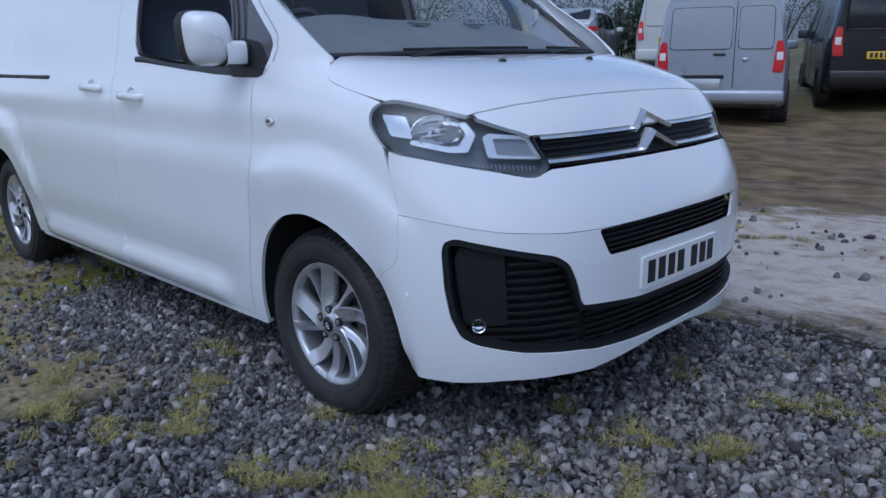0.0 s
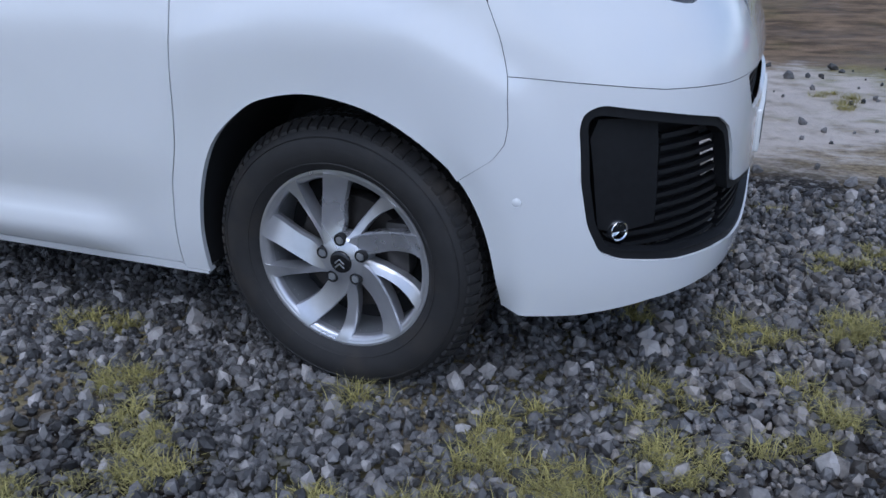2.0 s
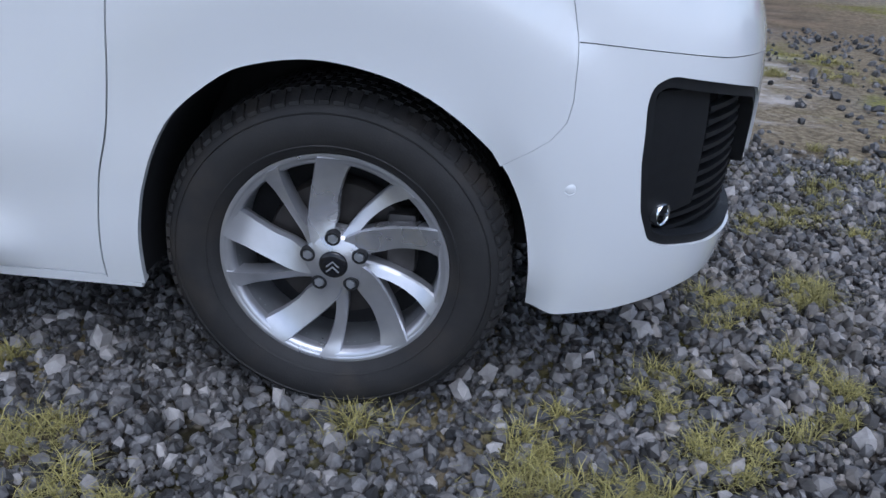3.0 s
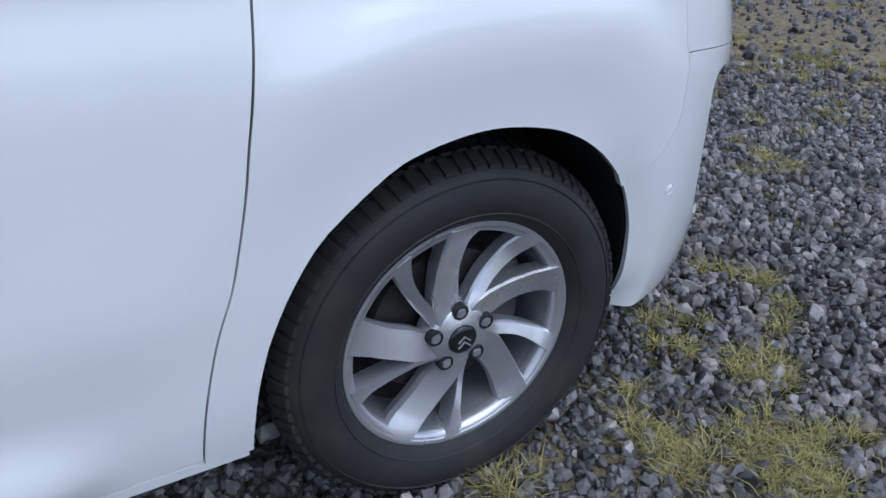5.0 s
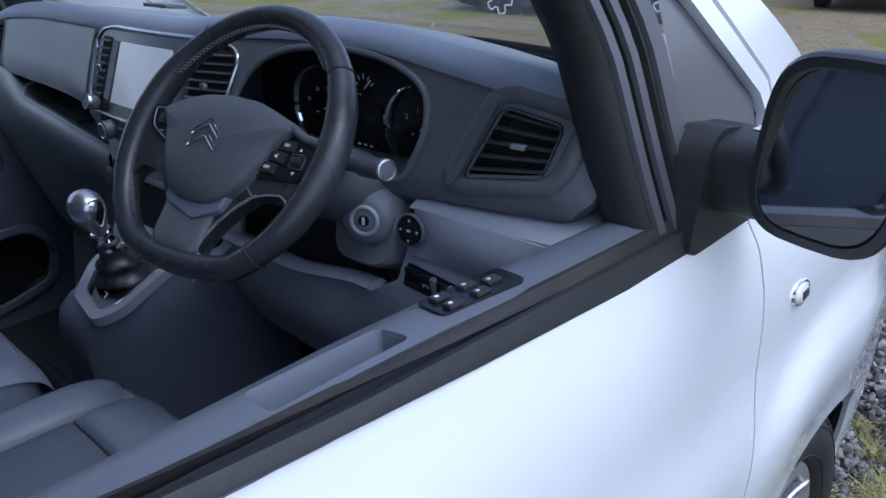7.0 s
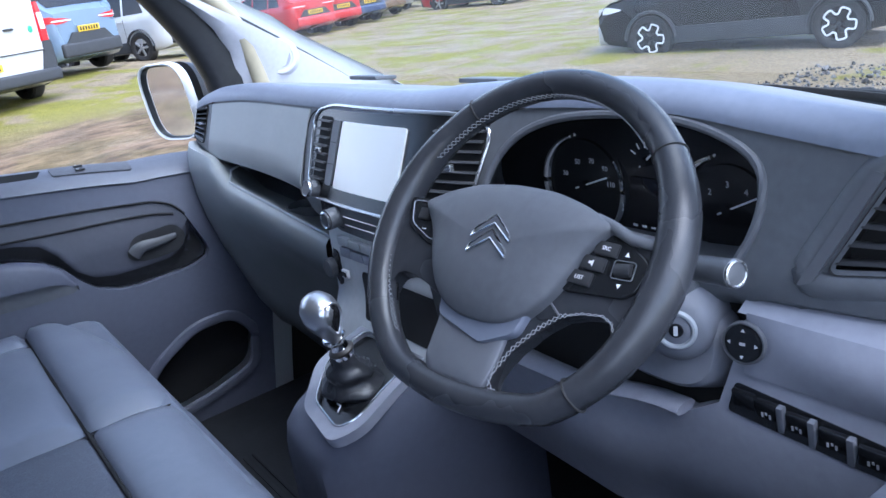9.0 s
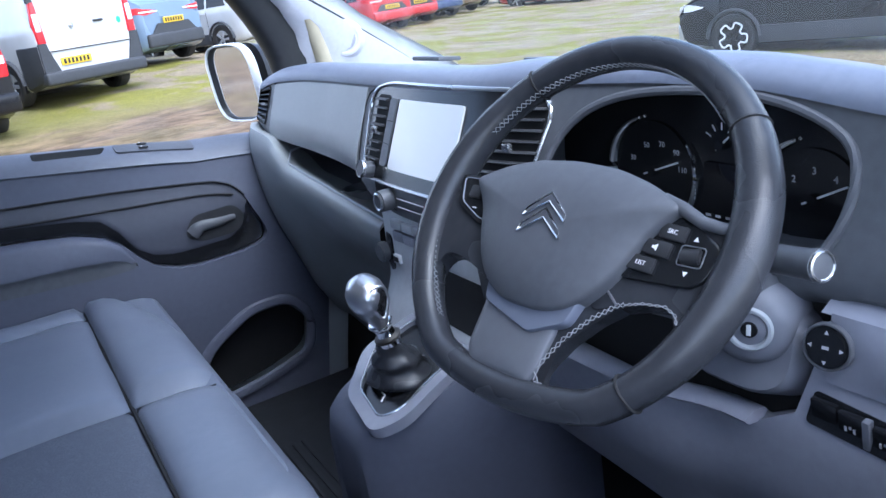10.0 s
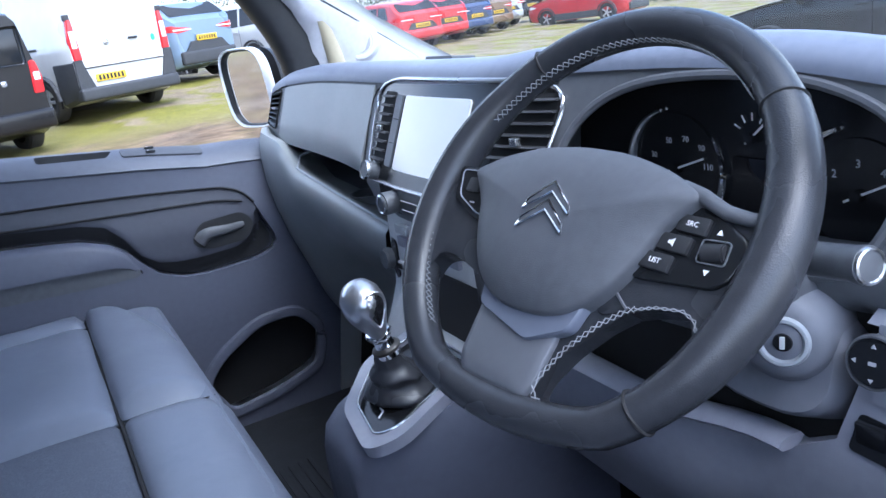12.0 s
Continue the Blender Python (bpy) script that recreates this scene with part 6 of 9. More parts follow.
SW_C, SW_TILT, SW_YAW, SW_R = Vector((-0.783, -0.468, 1.335)), 0.699, -0.144, 0.184
_u = Vector((math.sin(SW_YAW), math.cos(SW_YAW), 0))
_v = Vector((math.sin(SW_TILT) * math.cos(SW_YAW), -math.sin(SW_TILT) * math.sin(SW_YAW), math.cos(SW_TILT)))
_n = _v.cross(_u) if _v.cross(_u).x < 0 else _u.cross(_v)
# local x to the driver's right, y up the wheel, z to the driver
SW = Matrix(((-_u.x, _v.x, _n.x, SW_C.x), (-_u.y, _v.y, _n.y, SW_C.y), (-_u.z, _v.z, _n.z, SW_C.z), (0, 0, 0, 1)))


def rim_point(a, r=None, lift=0.0):
    """A point of the rim's centre line: round, with a slightly flat foot."""
    r = (SW_R - 0.0145) if r is None else r
    x, y = r * math.cos(a), r * math.sin(a)
    if y < -0.84 * r:
        y = -0.84 * r + (y + 0.84 * r) * 0.5
    return Vector((x, y, lift))


N = 96
rows = []
for k in range(N):
    a = 2 * math.pi * k / N
    c = rim_point(a)
    o = Vector((math.cos(a), math.sin(a), 0))
    side = max(0.0, abs(math.cos(a)) - 0.75) * 4
    fat = 0.0148 + 0.0030 * side
    rows.append([SW @ (c + o * fat * math.cos(b) + Vector((0, 0, fat * 1.12 * math.sin(b)))) for b in [2 * math.pi * j / 16 for j in range(16)]])
part("rim", grid(rows, close_u=True, close_v=True), M_STEER, wheel, "black leather rim")
for a0 in (36, 127, 206, 314):
    a = radians(a0)
    line = [rim_point(a) + Vector((math.cos(a), math.sin(a), 0)) * 0.0153 * math.cos(b) + Vector((0, 0, 0.0170 * math.sin(b))) for b in [2 * math.pi * j / 20 for j in range(20)]]
    part("leather_joint", tube([SW @ p for p in line], 0.0013, 5, True), M_GAP, wheel)
# cross stitches along the inner edge of the rim
for lo, hi in ((42, 150), (186, 228)):
    n = int((hi - lo) * 0.46)
    for k in range(n):
        a, b = radians(lo + (hi - lo) * k / n), radians(lo + (hi - lo) * (k + 0.9) / n)
        for z0, z1 in ((0.0085, 0.0015), (0.0015, 0.0085)):
            p = rim_point(a, SW_R - 0.0298, z0)
            q = rim_point(b, SW_R - 0.0298, z1)
            part("stitch", tube([SW @ p, SW @ q], 0.00042, 4), M_THREAD, wheel, smooth=0)


def mirror_x(line):
    return [(-x, y) for x, y in line]


def sw_plate(name, outline, lift, depth, mat, label="", bulge=0.0, host=None, bevel=0.004, r=0.012):
    """A part in the wheel's plane: a rounded outline, thick by depth below lift, its face swelling by bulge."""
    ol = rounded(outline, r, 5)
    cx = sum(p[0] for p in ol) / len(ol)
    cy = sum(p[1] for p in ol) / len(ol)
    ring = []
    for f, h in ((1.0, -depth), (1.0, -bevel), (0.985, -bevel * 0.3), (0.96, 0.0), (0.8, bulge * 0.55), (0.5, bulge * 0.9), (0.2, bulge), (0.02, bulge)):
        ring.append([SW @ Vector((cx + (p[0] - cx) * f, cy + (p[1] - cy) * f, lift + h)) for p in ol])
    return part(name, grid(ring, close_v=True, caps=True), mat, host or wheel, label)


# two side arms that dip below the pad, and a broad foot with a satin plate
ARM = [(0.04, 0.034), (0.112, 0.026), (0.134, 0.017), (0.151, 0.017), (0.170, 0.028), (0.173, -0.01), (0.166, -0.058), (0.152, -0.086), (0.142, -0.078), (0.1405, -0.066), (0.136, -0.057), (0.125, -0.0525), (0.105, -0.0545), (0.084, -0.061), (0.06, -0.070), (0.04, -0.05)]
FOOT = [(0.0, -0.05), (0.088, -0.055), (0.084, -0.061), (0.066, -0.076), (0.046, -0.100), (0.033, -0.124), (0.031, -0.136), (0.042, -0.146), (0.03, -0.160), (0.0, -0.160)]
for flip in (list, mirror_x):
    sw_plate("side_spoke", flip(ARM), 0.004, 0.020, M_STEER, "black leather spoke", r=0.006, bulge=0.001)
    sw_plate("foot_spoke", flip(FOOT), 0.0025, 0.018, M_STEER, "black leather foot of the hub", r=0.004)
    run = densify([Vector(p) for p in flip([(0.060, -0.1455), (0.046, -0.144), (0.034, -0.138), (0.031, -0.131), (0.034, -0.122), (0.046, -0.099), (0.066, -0.0755), (0.084, -0.0605), (0.105, -0.0540), (0.125, -0.0520), (0.1355, -0.0565), (0.1405, -0.066), (0.1415, -0.078)])], 0.0052, False)
    for a, b in zip(run, run[1:]) if flip is list else ():
        d = (b - a).normalized()
        nrm = Vector((-d.y, d.x)) * (0.0022 if abs(a.x) < 0.085 else 0.0010)
        for e in (1, -1):
            part("stitch", tube([SW @ Vector((*(a + nrm * e), 0.0055)), SW @ Vector((*(b - nrm * e), 0.0055))], 0.00045, 4), M_THREAD, wheel, smooth=0)
    if flip is list:
        part("spoke_cowl", tube([SW @ Vector((x, y, z)) for (x, y), z in zip(flip([(0.094, 0.030), (0.114, 0.0245), (0.133, 0.0165), (0.150, 0.0150), (0.164, 0.020)]), (0.010, 0.012, 0.010, 0.007, 0.003))], lambda t: 0.0062 - 0.002 * t, 10), M_DASH2, wheel, "dark moulded edge over the keys")
part("spoke_joint", tube([SW @ Vector((x, y, 0.0052)) for x, y in ((0.055, -0.040), (0.066, -0.048), (0.083, -0.0605))], 0.0012, 5), M_DASHS3, wheel)
sw_plate("foot_inlay", [(-0.053, -0.078), (0.036, -0.090), (0.032, -0.128), (0.026, -0.144), (-0.044, -0.144), (-0.054, -0.130)], 0.0075, 0.008, M_DASHS3, "satin grey foot plate", r=0.007, bulge=0.003)
sw_plate("pad_band", [(-0.056, -0.060), (-0.050, -0.087), (0.012, -0.104), (0.048, -0.088), (0.056, -0.060), (0.0, -0.05)], 0.0135, 0.010, M_BAND, "blue-grey satin band under the pad", r=0.006)
PAD = [(0.0, 0.053), (0.045, 0.050), (0.083, 0.040), (0.117, 0.024), (0.106, 0.012), (0.093, -0.004), (0.085, -0.025), (0.074, -0.046), (0.060, -0.064), (0.040, -0.078), (0.018, -0.084)]
sw_plate("airbag_cover", PAD + mirror_x(PAD[1:])[::-1], 0.0195, 0.026, M_DASH2, "dark grey airbag cover", bulge=0.012, r=0.012, bevel=0.005)
for dy in (0.004, -0.011):
    line = [(-0.024, dy - 0.013), (-0.021, dy - 0.005), (0, dy + 0.011), (0.021, dy - 0.005), (0.024, dy - 0.013), (0, dy + 0.003)]
    bm = plate_solid(line, SW @ pose(0, 0.0, 0.0305), 0.0022, 0.0006)
    part("badge", bm, M_DASHG2, wheel, "dark chevron badge")
    part("badge_edge", tube([SW @ Vector((x, y, 0.0328)) for x, y in line], 0.0010, 5, True), M_CHROME, wheel)
pod = sw_plate("key_pod", [(0.086, 0.022), (0.122, 0.018), (0.150, 0.003), (0.156, -0.006), (0.150, -0.027), (0.140, -0.035), (0.082, -0.038), (0.060, -0.032)], 0.0085, 0.010, M_PIANO, "black key pod", bevel=0.002, r=0.005)
for x, y, word in ((0.1125, 0.0050, "SRC"), (0.1035, -0.0095, ""), (0.0945, -0.0240, "LIST")):
    km = SW @ pose(x, y, 0.0100, 0, 0, -4)
    part("key", box((0, 0, 0), (0.0235, 0.0125, 0.0040), bevel=0.0014), M_KEY, pod, "", 30).data.transform(km)
    if word:
        text_on(word, km @ pose(0, 0, 0.0022), 0.0052, M_WHITE, pod)
    else:
        part("print", plate_solid([(-0.003, -0.0012), (-0.001, -0.0012), (0.0015, -0.003), (0.0015, 0.003), (-0.001, 0.0012), (-0.003, 0.0012)], km @ pose(-0.001, 0, 0.0020), 0.0004), M_WHITE, pod, smooth=0)
part("roller", cyl(SW @ pose(0.1330, -0.0110, 0.0075) @ pose(0, 0, 0, 0, 90, 8), 0.0065, 0.016, 18, bevel=0.001), M_KEY, pod)
part("roller_frame", tube([SW @ pose(0.1330, -0.0110, 0.0092) @ Vector((x, y, 0)) for x, y in rounded([(-0.0105, -0.008), (0.0105, -0.008), (0.0105, 0.008), (-0.0105, 0.008)], 0.003)], 0.0007, 5, True), M_DASH, pod)
for y, f in ((0.0015, 1), (-0.0265, -1)):
    part("print", plate_solid([(-0.0022, -0.0018 * f), (0.0022, -0.0018 * f), (0, 0.0022 * f)], SW @ pose(0.1325, y + 0.0015, 0.0088), 0.0004), M_WHITE, pod, smooth=0)
pod = sw_plate("key_pod", [(-0.150, 0.030), (-0.098, 0.030), (-0.080, -0.020), (-0.100, -0.020), (-0.140, -0.002)], 0.0085, 0.010, M_PIANO, "black key pod", bevel=0.002, r=0.006)
part("key", box((0, 0, 0), (0.016, 0.013, 0.004), bevel=0.0014), M_KEY, pod, "", 30).data.transform(SW @ pose(-0.118, 0.012, 0.0100))
part("pod_line", tube([SW @ Vector((x, y, 0.0090)) for x, y in rounded([(-0.143, 0.026), (-0.101, 0.026), (-0.088, -0.014), (-0.101, -0.014), (-0.134, 0.001)], 0.006)], 0.0007, 5, True), M_DASHG, pod)
part("print", box((0, 0, 0), (0.006, 0.0014, 0.0004), bevel=0), M_PRINTG, pod, smooth=0).data.transform(SW @ pose(-0.114, -0.004, 0.0089))

column = part("column_shroud", grid([[Vector((-0.58, -0.468, 1.215)) + (Vector((-0.17, 0, 0.085)) * t) + Vector((0, ry * math.cos(a), rz * math.sin(a))) for a in [2 * math.pi * k / 24 for k in range(24)]] for t, ry, rz in ((0.0, 0.085, 0.06), (0.3, 0.085, 0.06), (0.7, 0.075, 0.055), (1.0, 0.06, 0.05))], close_v=True, caps=True), M_DASH2, dash, "dark steering column shroud")
def shroud_ring(t):
    c = Vector((-0.545, -0.505, 1.150)).lerp(Vector((-0.628, -0.520, 1.182)), t)
    ry, rz = 0.078 - 0.016 * t, 0.052 - 0.010 * t
    out = []
    for k in range(28):
        a = 2 * math.pi * k / 28
        e = 0.62
        out.append(c + Vector((0.02 * math.sin(a), ry * math.copysign(abs(math.cos(a)) ** e, math.cos(a)), rz * math.copysign(abs(math.sin(a)) ** e, math.sin(a)))))
    return out


part("lower_shroud", grid([shroud_ring(t) for t in (0.0, 0.4, 0.8, 0.95)] + [[p.lerp(Vector((-0.632, -0.520, 1.182)), f) for p in shroud_ring(1.0)] for f in (0.06, 0.3, 0.9)], close_v=True, caps=True), M_DASHG3, dash, "grey lower column shroud")
KQ = Matrix.Translation((-0.640, -0.545, 1.208)) @ Vector((-0.88, -0.46, 0.12)).to_track_quat("Z", "Y").to_matrix().to_4x4()
cheek = part("lock_cheek", lathe([(0.0, 0.012), (0.020, 0.012), (0.030, 0.009), (0.037, 0.001), (0.042, -0.02), (0.050, -0.06)], KQ, 36), M_DASHG3, dash, "grey ignition housing")
part("lock_ring", lathe([(0.0150, 0.0115), (0.0170, 0.0150), (0.0195, 0.0150), (0.0215, 0.0115)], KQ, 32), M_DASHS, cheek, "pale ring")
part("lock_face", lathe([(0.0, 0.0135), (0.0120, 0.0135), (0.0152, 0.0118)], KQ, 32), M_DASHG3, cheek)
part("lock_barrel", lathe([(0.0, 0.0150), (0.0070, 0.0150), (0.0080, 0.0130)], KQ, 28), M_PIANO, cheek, "black lock barrel")
part("key_slot", box((0, 0, 0), (0.0042, 0.0105, 0.002), bevel=0.0008), M_DASHS2, cheek, "bright key slot").data.transform(KQ @ pose(0, 0, 0.0152))
ST = along((-0.668, -0.535, 1.290), (-0.689, -0.647, 1.308))
stalk = part("light_stalk", lathe([(0.0, -0.06), (0.008, -0.06), (0.009, -0.01), (0.0115, 0.0), (0.0125, 0.012), (0.0125, 0.048), (0.0135, 0.052), (0.0135, 0.058), (0.010, 0.0595), (0.0, 0.060)], ST, 28), M_DASH, dash, "black light stalk with a white ring")
part("stalk_ring", lathe([(0.0098, 0.0598), (0.0108, 0.0610), (0.0125, 0.0605), (0.0130, 0.0585)], ST, 28), M_DASHC, stalk)
part("wiper_stalk", tube([(-0.668, -0.40, 1.29), (-0.685, -0.31, 1.300)], 0.010, 10), M_DASH, dash)


# ---- cab: seats, floor and linings ----
def cushion(name, x0, x1, y0, y1, z, mat, host, puff=0.018, skirt=0.0, tilt=0.03, edge=0.02, label="", roll=0.0, taper=0.0):
    """One stitched pad: it swells from its seams; roll turns its front edge down."""
    rows = []
    n, k = 28, 22
    for i in range(n + 1):
        row = []
        for j in range(k + 1):
            u, v = i / n, j / k
            x, y = x0 + (x1 - x0) * u, y0 + (y1 - y0) * v
            x -= taper * u * max(0.0, (v - 0.35) / 0.65) ** 2
            e = min(u * (x1 - x0), v * (y1 - y0), (1 - v) * (y1 - y0), 1.0 if roll else (1 - u) * (x1 - x0))
            q = min(1.0, max(0.0, e) / 0.055)
            h = puff * math.sqrt(max(0.0, 1 - (1 - q) ** 2)) + 0.004 * noise.noise(Vector((x * 7, y * 7, 2))) + 0.0005 * noise.noise(Vector((x * 40, y * 40, 5)))
            d = max(0.0, (u * (x1 - x0) - (x1 - x0) + 0.09) / 0.09) if roll else 0.0
            row.append(Vector((x - 0.012 * d ** 3 * (roll > 0), y, z + h + tilt * (x - x0) - roll * (1 - math.sqrt(max(0.0, 1 - d * d))))))
        rows.append(row)
    if roll:
        rows.append([p + Vector((-0.02, 0, -0.05)) for p in rows[-1]])
    return part(name, grid(rows), mat, host, label, 70)


def skirt_of(x0, x1, y0, y1, z, h, mat, host, r=0.05):
    ol = rounded([(x0, y0), (x1, y0), (x1, y1), (x0, y1)], r, 6)
    cx, cy = (x0 + x1) / 2, (y0 + y1) / 2
    rings = [[Vector((cx + (p[0] - cx) * f, cy + (p[1] - cy) * f, z + dz)) for p in ol] for f, dz in ((0.9, 0.006), (0.955, 0.012), (0.985, 0.004), (1.0, -0.02), (1.0, -0.07), (0.96, -h), (0.90, -h))]
    return part("skirt", grid(rings, close_v=True, caps=True), mat, host)


bench = thing("passenger_bench", "dark grey double passenger seat with leatherette edges and cloth centre", "seat")
skirt_of(-1.56, -0.975, -0.180, 0.770, 0.985, 0.16, M_SEATL, bench, 0.06)
cushion("front_bolster", -1.121, -0.955, -0.180, 0.209, 0.992, M_SEATL, bench, 0.022, tilt=-0.05, roll=0.05)
cushion("front_bolster", -1.121, -0.965, 0.213, 0.772, 0.998, M_SEATL, bench, 0.028, tilt=-0.04, roll=0.05, taper=0.085)
cushion("cloth_panel", -1.55, -1.123, -0.180, 0.209, 0.992, M_SEATF, bench, 0.020, tilt=-0.0)
cushion("seat_panel", -1.55, -1.123, 0.213, 0.688, 0.996, M_SEATL, bench, 0.022, tilt=-0.0)
cushion("side_bolster", -1.55, -1.123, 0.692, 0.776, 0.992, M_SEATL, bench, 0.030, tilt=-0.0)
part("seam", tube([(-1.54 + 0.42 * k / 12, 0.690, 0.998) for k in range(13)], 0.003, 6), M_GAP, bench)
for y0, y1 in ((-0.17, 0.205), (0.215, 0.76)):
    back = [[Vector((-1.52 - 0.20 * t - 0.03 * math.sin(math.pi * u), y0 + (y1 - y0) * u, 1.02 + 0.62 * t)) + Vector((0.06 * math.sin(math.pi * u) ** 0.5 * math.sin(math.pi * min(1, t * 1.2 + 0.05)) ** 0.5, 0, 0)) for u in [k / 14 for k in range(15)]] for t in [j / 10 for j in range(11)]]
    part("backrest", grid(back), M_SEATF, bench)
part("seam", tube([(-1.121, -0.16 + 0.91 * k / 20, 0.996) for k in range(21)], 0.0035, 6), M_GAP, bench)
part("seam", tube([(-1.54 + 0.555 * k / 12, 0.211 - 0.012 * k / 12, 0.996 - 0.004 * k / 12) for k in range(13)], 0.0035, 6), M_GAP, bench)
part("belt_buckle", box((-1.40, 0.195, 1.045), (0.06, 0.03, 0.08), (0, -15, 0), 0.006), M_BLACKP, bench)
part("buckle_button", box((-1.385, 0.195, 1.083), (0.030, 0.022, 0.012), (0, -15, 0), 0.002), M_REDL, bench, "red buckle button")

driver = thing("driver_seat", "dark grey driver's seat with cloth centre", "seat")
skirt_of(-1.50, -0.885, -0.755, -0.21, 0.940, 0.16, M_SEATL, driver, 0.07)
cushion("cloth_panel", -1.45, -0.988, -0.665, -0.290, 0.960, M_SEATF, driver, 0.016, tilt=-0.01)
cushion("front_bolster", -0.985, -0.862, -0.668, -0.288, 0.955, M_SEATL, driver, 0.020, tilt=-0.05, roll=0.05)
for y0, y1 in ((-0.290, -0.205), (-0.75, -0.665)):
    cushion("side_bolster", -1.45, -0.875, y0, y1, 0.960, M_SEATL, driver, 0.036, tilt=-0.03, roll=0.06)
back = [[Vector((-1.46 - 0.24 * t, -0.76 + 0.55 * u, 0.98 + 0.66 * t)) + Vector((0.07 * math.sin(math.pi * u) ** 0.5 * math.sin(math.pi * min(1, t * 1.1 + 0.05)) ** 0.5, 0, 0)) for u in [k / 14 for k in range(15)]] for t in [j / 10 for j in range(11)]]
part("backrest", grid(back), M_SEATF, driver)

part("cab_floor", box((-1.05, 0, 0.60), (1.35, 1.64, 0.03), bevel=0.01), M_MAT, van, "black cab floor")
for k in range(26):
    part("mat_rib", box((-0.78 - 0.022 * k, 0.25, 0.617), (0.010, 0.62, 0.006), bevel=0.002), M_MAT, van)
part("mat_board", box((-0.72, -0.42, 0.66), (0.5, 0.6, 0.02), (0, 18, 0), 0.01), M_MAT, van)
# footwell shade is put into this near-black colour
part("firewall", grid([[Vector((-0.36 + 0.10 * t, y, 0.6 + 0.65 * t)) for y in (-0.85, 0, 0.85)] for t in (0, 0.5, 1)]), M_GAP, van, "bulkhead under the dashboard, near-black for footwell shade")
# unseen white reflector behind the seats brightens the cab
part("bulkhead", grid([[Vector((-1.80, y, z)) for y in (-0.85, 0, 0.85)] for z in (0.6, 1.2, 1.82)]), M_BULK, van, "unseen load bulkhead, white to bounce fill light")
part("headliner", grid([[Vector((x, y, 1.815 - 0.04 * abs(y / 0.75) ** 3)) for y in [-0.72 + 0.12 * k for k in range(13)]] for x in (-0.92, -1.2, -1.8)]), M_HEAD, van, "headlining kept pale to bounce fill light")
for pid, (px, py) in enumerate(((-0.55, -0.33), (-0.56, -0.45), (-0.54, -0.62))):
    part("pedal", box((px, py, 0.76), (0.02, 0.06, 0.07), (0, 25, 0), 0.006), M_RUBBER, van)


# ---- cab: door linings ----
def door_lining(sign):
    """Inner skin, cap, armrest and fittings of a front door. sign 1: the driver's."""
    host = doors[sign < 0]
    Y = -sign

    def drape_s(*a, **k):
        return drape(*a, core=(-1.0, Y * 5.0, 1.0), **k)

    def lin(x, z):
        return Vector((x, Y * (0.812 + 0.022 * ease(z, 1.10, 1.25) + 0.018 * ease(z, 0.95, 0.75)), z))
    front = -0.500
    recess = [(-1.42, 1.252), (-1.239, 1.238), (-1.005, 1.217), (-0.809, 1.193), (-0.765, 1.183), (-0.737, 1.168), (-0.716, 1.142), (-0.699, 1.099), (-0.683, 1.060), (-0.681, 1.042), (-0.689, 1.026), (-0.712, 1.016), (-0.743, 1.010), (-0.854, 1.008), (-0.90, 1.014), (-0.947, 1.034), (-0.978, 1.066), (-1.004, 1.100), (-1.034, 1.124), (-1.089, 1.146), (-1.18, 1.160), (-1.42, 1.185)]
    pocket = rounded([(-0.935, 0.74), (-0.88, 0.81), (-0.77, 0.875), (-0.66, 0.875), (-0.60, 0.80), (-0.625, 0.69), (-0.74, 0.655), (-0.88, 0.635)], 0.04, 5)
    bm = drape_s(lin, [(-1.45, 1.245 if sign > 0 else 1.335), (-0.78, 1.245), (front, 1.235), (front - 0.01, 1.1), (front - 0.06, 0.8), (front - 0.12, 0.48), (-1.45, 0.48)], (recess, pocket), 0.04, 0.015, 0.02)
    part("door_lining", bm, M_DOOR, host, "grey door lining")
    # the insert lies flush along its top and sinks into a scoop below
    band = [(-1.42, 1.222), (-1.25, 1.200), (-1.08, 1.176), (-1.034, 1.162), (-1.004, 1.130), (-0.978, 1.085), (-0.945, 1.060), (-0.90, 1.050), (-0.854, 1.048), (-0.775, 1.050), (-0.738, 1.064), (-0.724, 1.088), (-0.72, 1.14)]

    def scoop(x, z):
        lo = curve_table(x, [(-1.42, 1.222), (-1.25, 1.200), (-1.08, 1.176), (-1.034, 1.162), (-1.004, 1.130), (-0.978, 1.085), (-0.945, 1.060), (-0.90, 1.050), (-0.854, 1.048), (-0.775, 1.050), (-0.738, 1.070), (-0.70, 1.14), (-0.68, 1.17)])
        return lin(x, z) + Vector((0, Y * (0.004 + 0.026 * (1 - ease(z, lo - 0.035, lo + 0.006))), 0))
    insert = part("door_insert", drape_s(scoop, recess, (), 0.012, 0.012, 0.0), M_INSERT, host, "grey door insert with a scooped lower edge")
    # black sheet over the scoop paints the shade that falls in it
    part("insert_scoop", drape_s(lambda x, z: scoop(x, z) - Vector((0, Y * 0.0015, 0)), band[:-1] + [(-0.704, 1.094), (-0.689, 1.055), (-0.691, 1.034), (-0.712, 1.019), (-0.743, 1.013), (-0.854, 1.011), (-0.90, 1.017), (-0.945, 1.037), (-0.976, 1.069), (-1.002, 1.103), (-1.033, 1.127), (-1.088, 1.149), (-1.18, 1.163), (-1.42, 1.188)], (), 0.014, 0.012, 0.0), M_BLACKP, insert, "scoop's shade painted as a black sheet")
